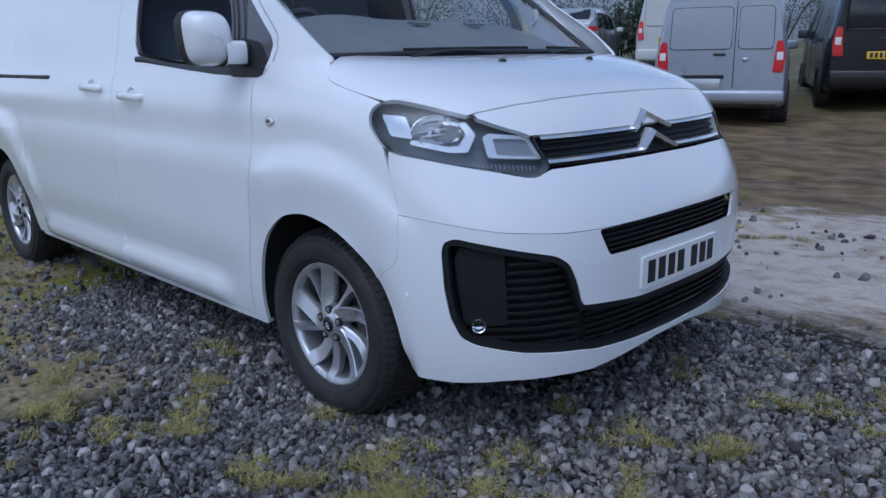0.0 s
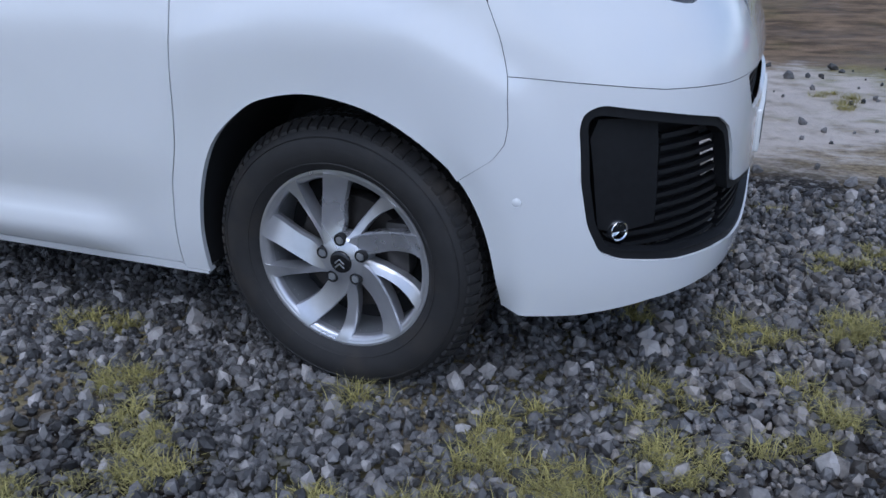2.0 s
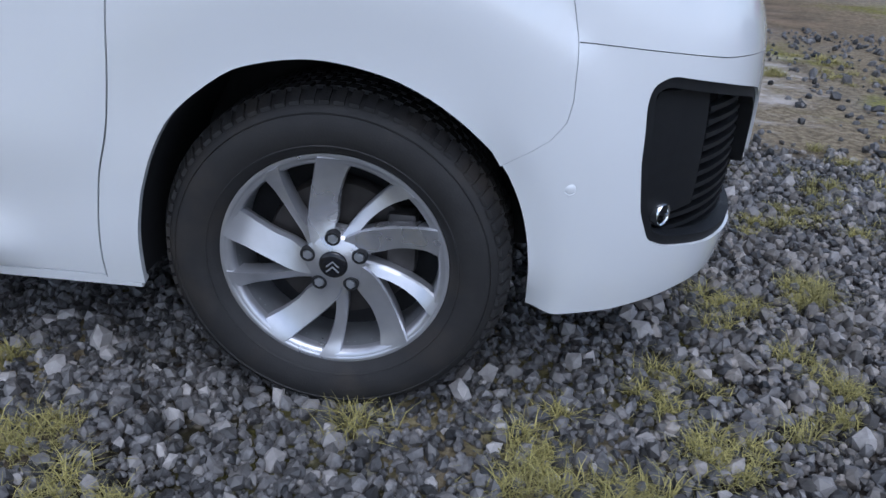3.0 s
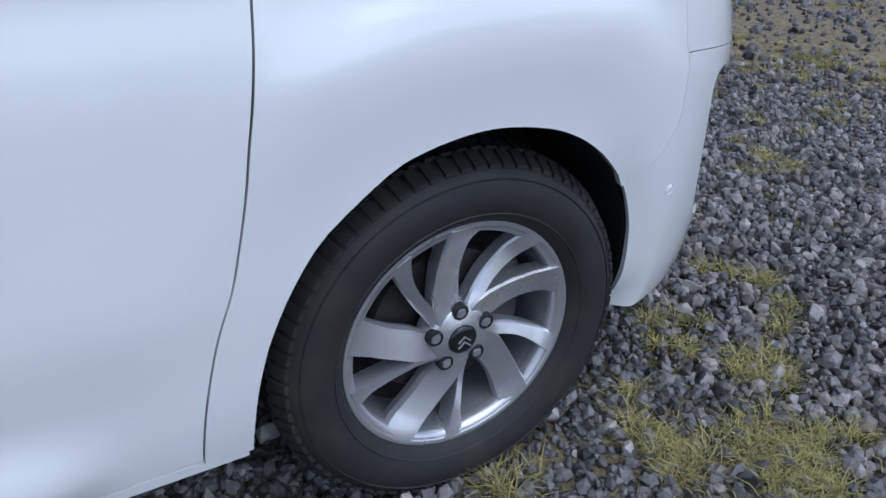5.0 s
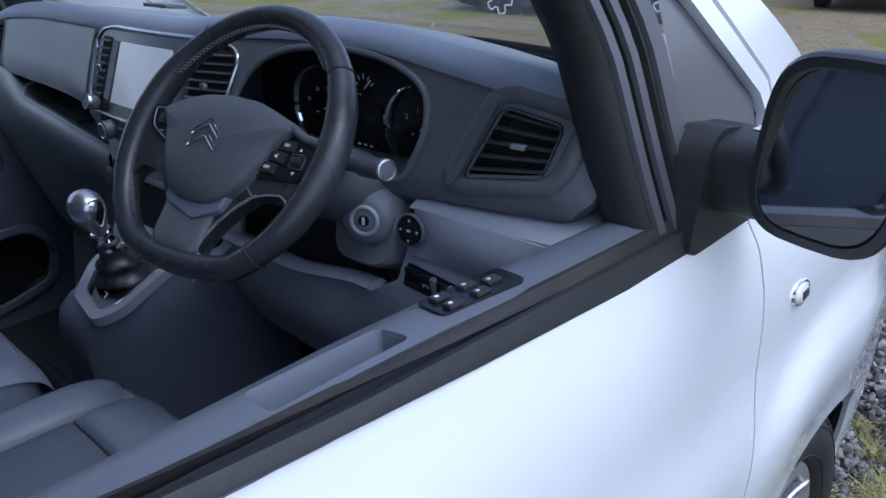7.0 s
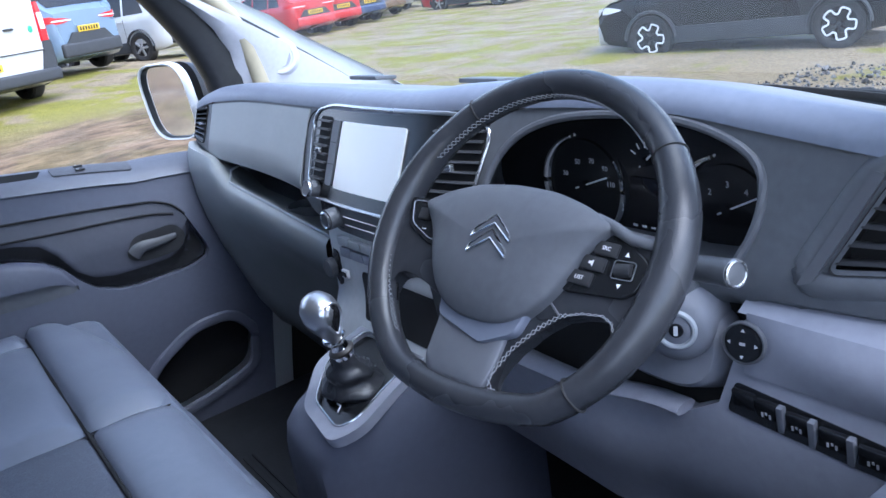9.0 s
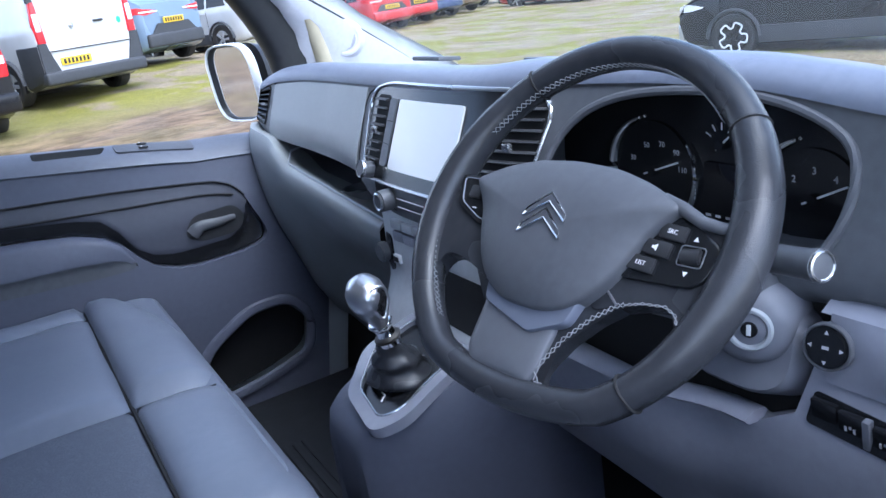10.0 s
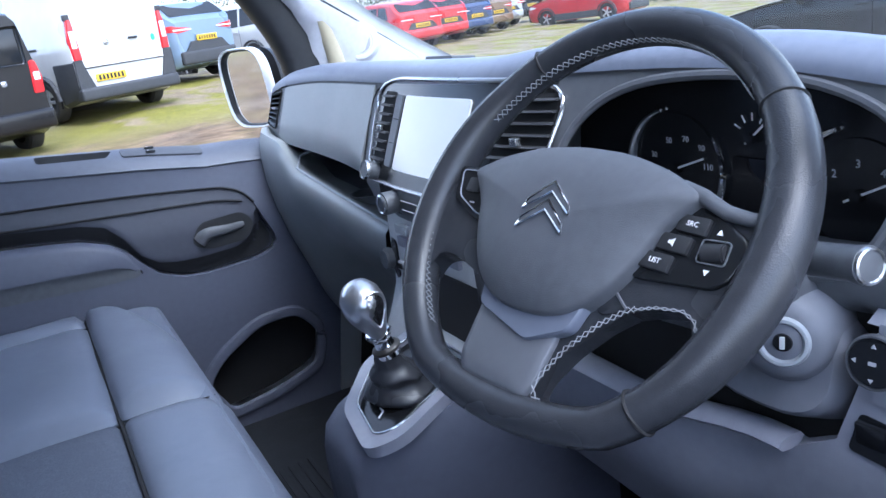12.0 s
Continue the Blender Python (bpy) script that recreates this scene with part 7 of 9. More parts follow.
    for pts in ([(-1.42, 1.255), (-1.239, 1.239), (-1.005, 1.218), (-0.809, 1.194), (-0.765, 1.184), (-0.735, 1.168), (-0.714, 1.142)], [(-1.42, 1.222), (-1.25, 1.203), (-1.015, 1.182), (-0.816, 1.166), (-0.74, 1.150)]):
        part("insert_line", tube(smooth_line([lin(x, z) - Vector((0, Y * 0.0005, 0)) for x, z in pts], 5), 0.0026, 5), M_GAP, insert)
    # the pocket's inner shade is painted near-black on its back
    part("pocket_back", drape_s(lambda x, z: lin(x, z) - Vector((0, -Y * 0.07, 0)), pocket, (), 0.04, 0.03, 0.0), M_GAP, host, "door pocket back, near-black to paint its shade")
    part("pocket_ring", tube([lin(p[0], p[1]) - Vector((0, Y * 0.006, 0)) for p in densify(inset_line(pocket, -0.012), 0.02)], 0.014, 8, True, flat=(0.7, 1.0)), M_DOOR, host)
    slot = rounded([(-1.42, 1.108), (-1.281, 1.096), (-1.043, 1.078), (-0.985, 1.056), (-0.993, 1.043), (-1.06, 1.043), (-1.235, 1.054), (-1.42, 1.070)], 0.010)
    part("arm_slot", drape_s(lambda x, z: lin(x, z) - Vector((0, Y * 0.002, 0)), slot, (), 0.03, 0.012, 0.0), M_DASH, host, "dark slot under the armrest")
    arm = [[lin(x, z0 + dz) - Vector((0, Y * d * ease(x, -0.985, -1.05), 0)) for x, z0 in [(-1.42 + 0.435 * k / 18, curve_table(-1.42 + 0.435 * k / 18, [(-1.42, 1.185), (-1.18, 1.160), (-1.089, 1.146), (-1.034, 1.124), (-1.004, 1.095), (-0.985, 1.062)])) for k in range(19)]] for dz, d in ((0.0, -0.002), (-0.006, 0.012), (-0.016, 0.018))] 
    low_arm = [lin(x, z) - Vector((0, Y * 0.016 * ease(x, -0.985, -1.05), 0)) for x, z in [(-1.42 + 0.435 * k / 18, curve_table(-1.42 + 0.435 * k / 18, [(-1.42, 1.108), (-1.281, 1.097), (-1.043, 1.079), (-0.985, 1.055)])) for k in range(19)]]
    part("armrest", grid(arm + [low_arm, [p + Vector((0, Y * 0.016, -0.003)) for p in low_arm]]), M_DOOR, host, "grey armrest", 60)
    cup = rounded([(-0.872, 1.080), (-0.845, 1.124), (-0.745, 1.128), (-0.722, 1.095), (-0.745, 1.062), (-0.835, 1.060)], 0.02, 5)
    part("handle_bowl", grid([[scoop(x, z) - Vector((0, Y * 0.002, 0)) for x, z in cup], [scoop(-0.795 + (x + 0.795) * 0.8, 1.094 + (z - 1.094) * 0.75) + Vector((0, Y * 0.004, 0)) for x, z in cup], [scoop(-0.795 + (x + 0.795) * 0.3, 1.094 + (z - 1.094) * 0.3) + Vector((0, Y * 0.006, 0)) for x, z in cup]], close_v=True, caps=True), M_BLACKP, host, "dark handle bowl")
    rel = smooth_line([scoop(-0.852, 1.084) - Vector((0, Y * 0.002, 0)), scoop(-0.832, 1.098) - Vector((0, Y * 0.010, 0)), scoop(-0.79, 1.098) - Vector((0, Y * 0.010, 0)), scoop(-0.748, 1.098)], 5)
    part("release_handle", tube(rel, lambda t: 0.007 + 0.010 * (1 - t), 12, flat=(0.6, 1.0)), M_DASHG2, host, "dark grey release handle")
    # cap along the window, with a pull cup and switches
    pull = rounded([(-1.022, 0.853), (-1.022, 0.888), (-0.885, 0.888), (-0.895, 0.858)] if sign > 0 else [(-1.125, 0.852), (-1.125, 0.880), (-0.975, 0.884), (-0.99, 0.856)], 0.008)

    def cap(x, y):
        z = 1.243 + 0.020 * ease(-x, 0.5, 0.95) + (0.010 * ease(-x, 0.5, 0.75) + 0.13 * max(0.0, -x - 0.80) if sign < 0 else 0.0) + 0.006 * math.sin(math.pi * max(0.0, min(1.0, (y - 0.83) / 0.075))) + (0.40 * (y - 0.862) if sign < 0 else 0.0)
        edge_drop = 0.012 * ease(y, 0.845, 0.830)
        return Vector((x, Y * y, z - edge_drop))
    line = [(-1.45, 0.828), (front + 0.0, 0.828), (front + 0.02, 0.86), (front + 0.02, 0.902), (-0.8, 0.898), (-1.45, 0.886)]
    part("door_cap", drape_u(cap, line, (pull,), 0.02, 0.015, 0.03), M_DASHB, host, "blue-grey door cap")
    part("pull_cup", grid([[cap(p[0], p[1]) for p in pull], [cap(p[0] * 0.998, p[1]) + Vector((0, 0, -0.03)) for p in pull]], close_v=True), M_BLACKP, host)
    bm = bmesh.new()
    bm.faces.new([bm.verts.new(cap(p[0] * 0.998, p[1]) + Vector((0, 0, -0.03))) for p in pull])
    part("pull_floor", bm, M_BLACKP, host, "", 0)
    SX = 0.0 if sign > 0 else -0.115
    sw = part("switch_plate", drape_u(lambda x, y: cap(x, y) + Vector((0, 0, 0.003)), rounded([(-0.845 + SX, 0.852), (-0.845 + SX, 0.884), (-0.735 + SX * 0.5, 0.888), (-0.735 + SX * 0.5, 0.850)], 0.008), (), 0.03, 0.015, 0.004), M_PIANO if sign > 0 else M_DASHG2, host, "black window switch plate")
    for k, (x, y) in enumerate(((-0.825, 0.862), (-0.825, 0.879), (-0.79, 0.862), (-0.79, 0.879), (-0.765, 0.870))[:5 if sign > 0 else 2]):
        part("window_switch", box(cap(x + SX * 0.65, y) + Vector((0, 0, 0.0045)), (0.019, 0.011, 0.004), (0, 4, 0), 0.0012), M_KEY, host)
        part("print", box(cap(x - 0.004 + SX * 0.65, y) + Vector((0, 0, 0.0067)), (0.004, 0.003, 0.0006), bevel=0), M_WHITE if k < 2 else M_PRINTG, host, smooth=0)
    # belt seals either side of the glass slot
    for y0, z0, y1, z1, mt in ((0.9275, -0.004, 0.918, 0.026, M_BLACKP), (0.913, 0.020, 0.903, 0.036, M_RUBBER)):
        rows = []
        for k in range(17):
            x = -0.46 - 0.87 * k / 16
            zo = 1.205 + 0.030 * (-x - 0.374) / 0.72
            zb = float(np.interp(x, [p[0] for p in reversed(BELT)], [p[1] for p in reversed(BELT)]))
            top = max(zo + z1, zb + 0.35 * z1)
            off = 0.009 * ((-x - 0.374) / 0.9)
            rows.append([Vector((x, Y * (y0 - off), zb + z0)), Vector((x, Y * (y0 - off - 0.001), zb + z0 + 0.25 * (top - zb - z0))), Vector((x, Y * (y1 - off + 0.002), top)), Vector((x, Y * (y1 - off - 0.004), top)), Vector((x, Y * (y1 - off - 0.007), zo + z0))])
        part("belt_seal", grid(rows, close_v=True, caps=True), mt, host, "black rubber window seal")
    # post in front of the wound-down glass, and the small fixed pane
    section = [(-0.545, 0.055), (-0.542, 0.030), (-0.530, 0.017), (-0.512, 0.012), (-0.506, 0.014), (-0.502, 0.022), (-0.497, 0.022), (-0.493, 0.014), (-0.478, 0.012), (-0.474, 0.020), (-0.468, 0.020), (-0.464, 0.011), (-0.440, 0.009), (-0.425, 0.010), (-0.416, 0.020), (-0.417, 0.040), (-0.432, 0.066), (-0.455, 0.080), (-0.52, 0.084), (-0.538, 0.074)]
    post = [[Vector((x - 0.20 * (z - 1.24) - 1.0 * max(0.0, z - 1.42) ** 1.6, Y * (curve_table(z, HALF) - d), z)) for x, d in section] for z in [1.205 + 0.575 * k / 18 for k in range(19)]]
    part("window_post", grid(post, close_v=True), M_BLACKP, host, "black window post")
    for x0, x1, d in ((-0.527, -0.509, 0.0095), (-0.497, -0.480, 0.0085), (-0.458, -0.428, 0.0055)):
        strip = [[Vector((x - 0.20 * (z - 1.24) - 1.0 * max(0.0, z - 1.42) ** 1.6, Y * (curve_table(z, HALF) - d - h), z)) for x, h in ((x0, 0.006), (x0 + 0.002, 0.0), (x1 - 0.002, 0.0), (x1, 0.006))] for z in [1.215 + 0.56 * k / 18 for k in range(19)]]
        part("post_strip", grid(strip), M_STRIP, host, "grey moulding on the post")
    pane = drape_s(lambda x, z: Vector((x, Y * (curve_table(z, HALF) - 0.012), z)), [(-0.43, 1.215), (-0.30, 1.218), (-0.262, 1.275), (-0.26, 1.335), (-0.40, 1.455), (-0.47, 1.51), (-0.45, 1.4)], (), 0.06, 0.04, 0.0)
    part("quarter_panel", pane, M_QUARTER, host, "glossy black panel in the window's front corner, sky sheen painted grey")
    frame_in = [(x, z) for x, z in WINDOW]
    part("frame_seal", tube([Vector((x, Y * (curve_table(z, HALF) - 0.016), z)) for x, z in densify(frame_in[4:12], 0.05, False)], 0.012, 6), M_BLACKP, host)
    # lining of the windscreen pillar with its loudspeaker
    def pillar_edge(t, y):
        z = 1.235 + 0.55 * t
        return Vector((-0.475 - 0.25 * (min(z, 1.55) - 1.235) - 0.95 * max(0.0, z - 1.55), Y * (y - 0.09 * t), z))
    prow = []
    for t in [k / 8 for k in range(9)]:
        a = screen_point(Y * 0.93, 0.0 + 0.95 * t) + Vector((-0.012, 0, -0.010))
        b = pillar_edge(t, 0.835)
        prow.append([a, a.lerp(b, 0.3) + Vector((-0.01, -Y * 0.014, 0)), a.lerp(b, 0.7) + Vector((-0.01, -Y * 0.012, 0)), b])
    part("pillar_lining", grid(prow), M_TRIM, van, "pale grey pillar lining")
    sp = Vector((-0.405, Y * 0.775, 1.452))
    sm = Matrix.Translation(sp) @ Vector((-0.45, -Y * 0.88, 0.12)).to_track_quat("Z", "Y").to_matrix().to_4x4()
    sm = sm @ pose(0, 0, 0.007)
    spk = part("pillar_speaker", lathe([(0.0, 0.001), (0.026, 0.001), (0.029, 0.0005), (0.032, 0.003), (0.038, 0.002), (0.046, -0.012)], sm, 32), M_TRIM, van, "round pillar loudspeaker cover")
    part("speaker_mesh", cyl(sm @ pose(0, 0, 0.001), 0.025, 0.003, 30), M_TRIM2, spk)
    seal = [pillar_edge(t, 0.815) + Vector((0.055, 0, 0)) for t in [k / 10 for k in range(11)]]
    part("door_seal", tube(seal, 0.020, 10), M_SEALB, van, "beige door seal")


M_DASHB = material("cap_blue_grey", (0.115, 0.125, 0.155), 0.42, vary=0.06, scale=80, bump=0.0006, bump_scale=1200)
M_SEALB = material("seal_beige", (0.45, 0.40, 0.28), 0.6, vary=0.08)
M_INSERT = material("door_insert", (0.060, 0.064, 0.084), 0.45, vary=0.06, scale=80, bump=0.0006, bump_scale=1200)
# black panel; part of its sky sheen is put into the mauve-grey
M_QUARTER = material("quarter_panel", (0.10, 0.098, 0.108), 0.3, vary=0.06, coat=0.4)
M_STRIP = material("post_strip", (0.09, 0.087, 0.10), 0.4, vary=0.06)
door_lining(1)
door_lining(-1)


# ---- other vehicles in the yard ----
def paint(name, color, rough=0.3, metal=0.0, dirt=0.15, coat=0.7):
    return material(name, color, rough, metal=metal, coat=coat, vary=0.04, scale=5.0, spec=0.5 if coat > 0.5 else 0.3, dirt=dirt, dirt_color=(0.16, 0.14, 0.12))


V_GREY = paint("paint_grey", (0.33, 0.35, 0.39), 0.32, 0.4)
V_BLACK = paint("paint_black", (0.010, 0.010, 0.011), 0.25, dirt=0.03, coat=0.25)
V_WHITE = paint("paint_white", (0.50, 0.50, 0.49))
V_BLUE = paint("paint_blue_grey", (0.20, 0.27, 0.36), 0.3, 0.4)
V_RED = paint("paint_red", (0.45, 0.02, 0.025))
V_NAVY = paint("paint_navy", (0.03, 0.05, 0.12))
V_BROWN = paint("paint_bronze", (0.22, 0.15, 0.09), 0.3, 0.4)
V_SILVER = paint("paint_silver", (0.5, 0.51, 0.53), 0.3, 0.5)
M_CLAD = material("grey_cladding", (0.038, 0.040, 0.044), 0.6, vary=0.1, scale=30, bump=0.0006, bump_scale=400)
M_GREENS = material("green_sticker", (0.05, 0.35, 0.20), 0.4, vary=0.1)
M_DGLASS = material("dark_glass", (0.015, 0.017, 0.02), 0.05, vary=0.1)

# length, width, height, wheelbase, rear overhang, wheel radius; roof and waist lines by share of the length from the rear
KINDS = {
    "van": dict(l=4.75, w=1.86, h=1.92, wb=3.1, ro=0.85, r=0.33, roof=[(0, 0.955), (0.03, 0.985), (0.3, 1.0), (0.62, 0.99), (0.70, 0.93), (0.80, 0.66), (0.86, 0.60), (0.97, 0.50), (1.0, 0.40)], waist=[(0, 0.56), (0.5, 0.57), (0.8, 0.60), (0.86, 0.575), (0.97, 0.48), (1.0, 0.38)], tuck=0.10),
    "tall_van": dict(l=4.85, w=1.90, h=2.28, wb=3.1, ro=0.90, r=0.34, roof=[(0, 0.955), (0.03, 0.985), (0.3, 1.0), (0.62, 0.99), (0.70, 0.93), (0.80, 0.60), (0.86, 0.54), (0.97, 0.46), (1.0, 0.36)], waist=[(0, 0.52), (0.5, 0.53), (0.8, 0.54), (0.86, 0.52), (0.97, 0.44), (1.0, 0.34)], tuck=0.10),
    "small_van": dict(l=4.4, w=1.85, h=1.84, wb=2.78, ro=0.78, r=0.32, roof=[(0, 0.95), (0.03, 0.985), (0.3, 1.0), (0.60, 0.985), (0.70, 0.90), (0.79, 0.66), (0.86, 0.60), (0.97, 0.50), (1.0, 0.40)], waist=[(0, 0.56), (0.5, 0.57), (0.79, 0.60), (0.86, 0.575), (0.97, 0.48), (1.0, 0.38)], tuck=0.09),
    "suv": dict(l=4.3, w=1.80, h=1.62, wb=2.6, ro=0.80, r=0.335, roof=[(0, 0.72), (0.03, 0.80), (0.10, 0.95), (0.22, 0.99), (0.42, 1.0), (0.56, 0.96), (0.74, 0.665), (0.80, 0.64), (0.96, 0.55), (1.0, 0.42)], waist=[(0, 0.66), (0.08, 0.64), (0.5, 0.615), (0.74, 0.63), (0.80, 0.61), (0.96, 0.53), (1.0, 0.40)], tuck=0.13),
    "hatch": dict(l=4.05, w=1.76, h=1.48, wb=2.54, ro=0.70, r=0.31, roof=[(0, 0.68), (0.03, 0.76), (0.10, 0.93), (0.22, 0.98), (0.42, 1.0), (0.56, 0.96), (0.76, 0.65), (0.82, 0.63), (0.96, 0.53), (1.0, 0.40)], waist=[(0, 0.63), (0.08, 0.62), (0.5, 0.60), (0.76, 0.62), (0.82, 0.60), (0.96, 0.51), (1.0, 0.38)], tuck=0.13),
}


def far_wheel(host, m, r, mat, arms=5):
    w = new("wheel")
    w.parent = host
    w.matrix_local = m
    part("tyre", lathe([(r * 0.66, 0.0), (r * 0.72, 0.018), (r * 0.86, 0.026), (r * 0.96, 0.014), (r, -0.02), (r, -0.17), (r * 0.9, -0.2), (r * 0.6, -0.19)], Matrix.Identity(4), 40), M_RUBBER, w, "black tyre")
    rim = part("rim", lathe([(r * 0.67, 0.0), (r * 0.64, 0.006), (r * 0.60, -0.004), (r * 0.58, -0.05), (0.0, -0.06)], Matrix.Identity(4), 40), mat[1], w)
    for k in range(arms):
        a = 2 * math.pi * k / arms
        part("spoke", box((0, 0, 0), (r * 0.52, r * 0.16, 0.03), bevel=0.008), mat[0], w).data.transform(pose(0, 0, 0, 0, 0, math.degrees(a)) @ pose(r * 0.34, 0, -0.012))
    part("hub", cyl(pose(0, 0, -0.01), r * 0.15, 0.03, 20, bevel=0.004), mat[0], w)


def lobed_wheel(host, m, r):
    """A black wheel with a bright ribbon that winds round its five pockets."""
    w = new("wheel")
    w.parent = host
    w.matrix_local = m
    part("tyre", lathe([(r * 0.66, 0.0), (r * 0.72, 0.018), (r * 0.86, 0.026), (r * 0.96, 0.014), (r, -0.02), (r, -0.17), (r * 0.9, -0.2), (r * 0.6, -0.19)], Matrix.Identity(4), 40), M_RUBBER, w, "black tyre")
    part("rim", lathe([(r * 0.67, 0.0), (r * 0.64, 0.006), (r * 0.60, -0.004), (r * 0.58, -0.03), (0.0, -0.035)], Matrix.Identity(4), 40), M_GLOSSB, w, "gloss black rim")
    line = []
    for k in range(100):
        a = 2 * math.pi * k / 100
        f = r * (0.50 + 0.125 * math.tanh(3.0 * (math.cos(5 * a + 0.6) + 0.30)))
        line.append((f * math.cos(a), f * math.sin(a), 0.004))
    part("ribbon", tube(line, 0.0135, 8, True, flat=(1.0, 0.7)), M_WHITE, w, "bright machined ribbon")
    for k in range(5):
        a = 2 * math.pi * (k + 0.5) / 5
        part("spoke", box((0, 0, 0), (r * 0.36, r * 0.13, 0.03), bevel=0.008), M_GLOSSB, w).data.transform(pose(0, 0, 0, 0, 0, math.degrees(a)) @ pose(r * 0.26, 0, -0.012))


def vehicle(name, label, category, kind, mat, x, y, heading, group="", rear=(0.06, 0.15, -0.34, 0.12), lobed=False, cladding=False, windows=True, rear_glass=True, lamp="tall", rims=None, plate=True, bumper=None):
    """A parked vehicle: the middle of its rear axle stands at x, y; it heads at that many degrees. rear: the places across of the doors' gap, handle, badge and plate."""
    k = KINDS[kind]
    L, Wd, Ht, r = k["l"], k["w"], k["h"], k["r"]
    th = thing(name, label, category, group)
    th.matrix_world = pose(x, y, ground_z(x, y), 0, 0, heading)
    half = Wd / 2
    us = [0.0, 0.006, 0.02, 0.05, 0.10, 0.16, 0.22, 0.3, 0.38, 0.46, 0.54, 0.60, 0.66, 0.70, 0.74, 0.78, 0.82, 0.86, 0.90, 0.94, 0.97, 0.99, 1.0]

    def width(u):
        return half * (1 - (0.20 if kind in ("suv", "hatch") else 0.07) * max(0.0, (0.06 - u) / 0.06) ** 2 - 0.16 * max(0.0, (u - 0.86) / 0.14) ** 2.2)

    def ring(u):
        w, zr, zw = width(u), table(u, k["roof"]) * Ht, min(table(u, k["waist"]), table(u, k["roof"]) - 0.015) * Ht
        zb = 0.22 + 0.10 * max(0.0, (0.08 - u) / 0.08) + 0.06 * max(0.0, (u - 0.9) / 0.1)
        wr = w - k["tuck"] * 1.5 * (zr - zw) / 0.65
        pts = [(w * 0.90, zb), (w * 0.975, zb + 0.06), (w, zb + 0.22), (w, zw - 0.14), (w * 0.985, zw - 0.02), (w * 0.97, zw), (wr + 0.02, zr - 0.09 * (zr - zw) / 0.6), (wr - 0.05, zr - 0.025 * (zr - zw) / 0.6), (wr * 0.6, zr), (0, zr + 0.006)]
        X = -k["ro"] + u * L
        return [Vector((X, py, pz)) for py, pz in pts] + [Vector((X, -py, pz)) for py, pz in reversed(pts[:-1])]
    part("body", grid([ring(u) for u in us], close_v=True, caps=True), mat, th, "", 35)

    def side_at(u, f, sign, proud=0.006):
        """A point of the glasshouse's side: f from the waist to the roof."""
        a, b = ring(u)[5], ring(u)[6]
        p = a.lerp(b, f)
        return Vector((p.x, sign * (p.y + proud), p.z))
    if windows:
        spans = {"suv": ((0.12, 0.27), (0.285, 0.46), (0.475, 0.64)), "hatch": ((0.12, 0.26), (0.275, 0.46), (0.475, 0.64)), "van": ((0.565, 0.69),), "tall_van": ((0.565, 0.69),), "small_van": ((0.56, 0.69),)}[kind]
        for sign in (1, -1):
            for a, b in spans:
                rows = []
                for f in (0.10, 0.35, 0.65, 0.90):
                    hi = b - max(0.0, (b - 0.60)) * f * 1.15 if b > 0.6 else b
                    lo = a + (0.05 * f if a < 0.13 else 0)
                    rows.append([side_at(lo + (hi - lo) * j / 6, f, sign) for j in range(7)])
                part("side_window", grid(rows), M_DGLASS, th, "dark side window")
    # windscreen
    rows = []
    top = 0.56 if kind in ("suv", "hatch") else 0.68
    bot = 0.74 if kind in ("suv", "hatch") else 0.80
    for f in (0.05, 0.35, 0.65, 0.95):
        u = bot + (top - bot) * f
        R = ring(u)
        rows.append([Vector((R[8].x, R[7].y * s * 0.92, R[8].z)) + Vector((0.012, 0, 0.014)) for s in (-1, -0.5, 0, 0.5, 1)])
    part("windscreen", grid(rows), M_DGLASS, th, "dark windscreen")
    back = -k["ro"]
    zw = table(0.0, k["waist"]) * Ht
    zr = table(0.0, k["roof"]) * Ht
    w0 = width(0.0)
    if kind in ("van", "tall_van", "small_van"):
        # split rear doors, each with a pressed panel or a window, or one lifting tailgate
        gap, hand, mark, _ = rear
        if gap is not None:
            part("door_gap", box((back - 0.002, gap, (0.50 + zr) / 2), (0.008, 0.010, zr - 0.56), bevel=0), M_GAP, th)
        else:
            part("tailgate_step", box((back - 0.012, 0, 0.80), (0.03, w0 * 1.62, 0.014), bevel=0.005), mat, th)
            part("tailgate_shade", box((back - 0.006, 0, 0.785), (0.012, w0 * 1.6, 0.012), bevel=0.0), M_CLAD, th)
            part("sticker", plate_solid([(0.04 * math.cos(a), 0.055 * math.sin(a)) for a in [math.pi * q / 8 for q in range(16)]], Matrix.Translation((back - 0.002, -w0 * 0.68, 1.12)) @ Matrix(((0, 0, -1, 0), (-1, 0, 0, 0), (0, 1, 0, 0), (0, 0, 0, 1))), 0.004), M_GREENS, th, "small green sticker")
        for s in (-1, 1) if gap is not None else ():
            edge = s * w0 * 0.86
            c = Vector((back - 0.004, (gap + edge) / 2, (zw + zr) / 2 - 0.03))
            wd = abs(edge - gap) / 2 - 0.045
            if rear_glass:
                part("rear_window", box(c, (0.012, wd * 2, (zr - zw) * 0.66), bevel=0.05, seg=3), M_DGLASS, th, "dark rear window")
            else:
                hp = (zr - zw) * 0.40
                ol = rounded([(-wd, -hp), (wd, -hp), (wd * (0.94 if s < 0 else 1.0), hp), (-wd * (1.0 if s < 0 else 0.94), hp)], 0.07)
                m = Matrix.Translation(c) @ Matrix(((0, 0, -1, 0), (-1, 0, 0, 0), (0, 1, 0, 0), (0, 0, 0, 1)))
                panel = part("pressed_panel", plate_solid(ol, m, 0.010, 0.004), mat, th)
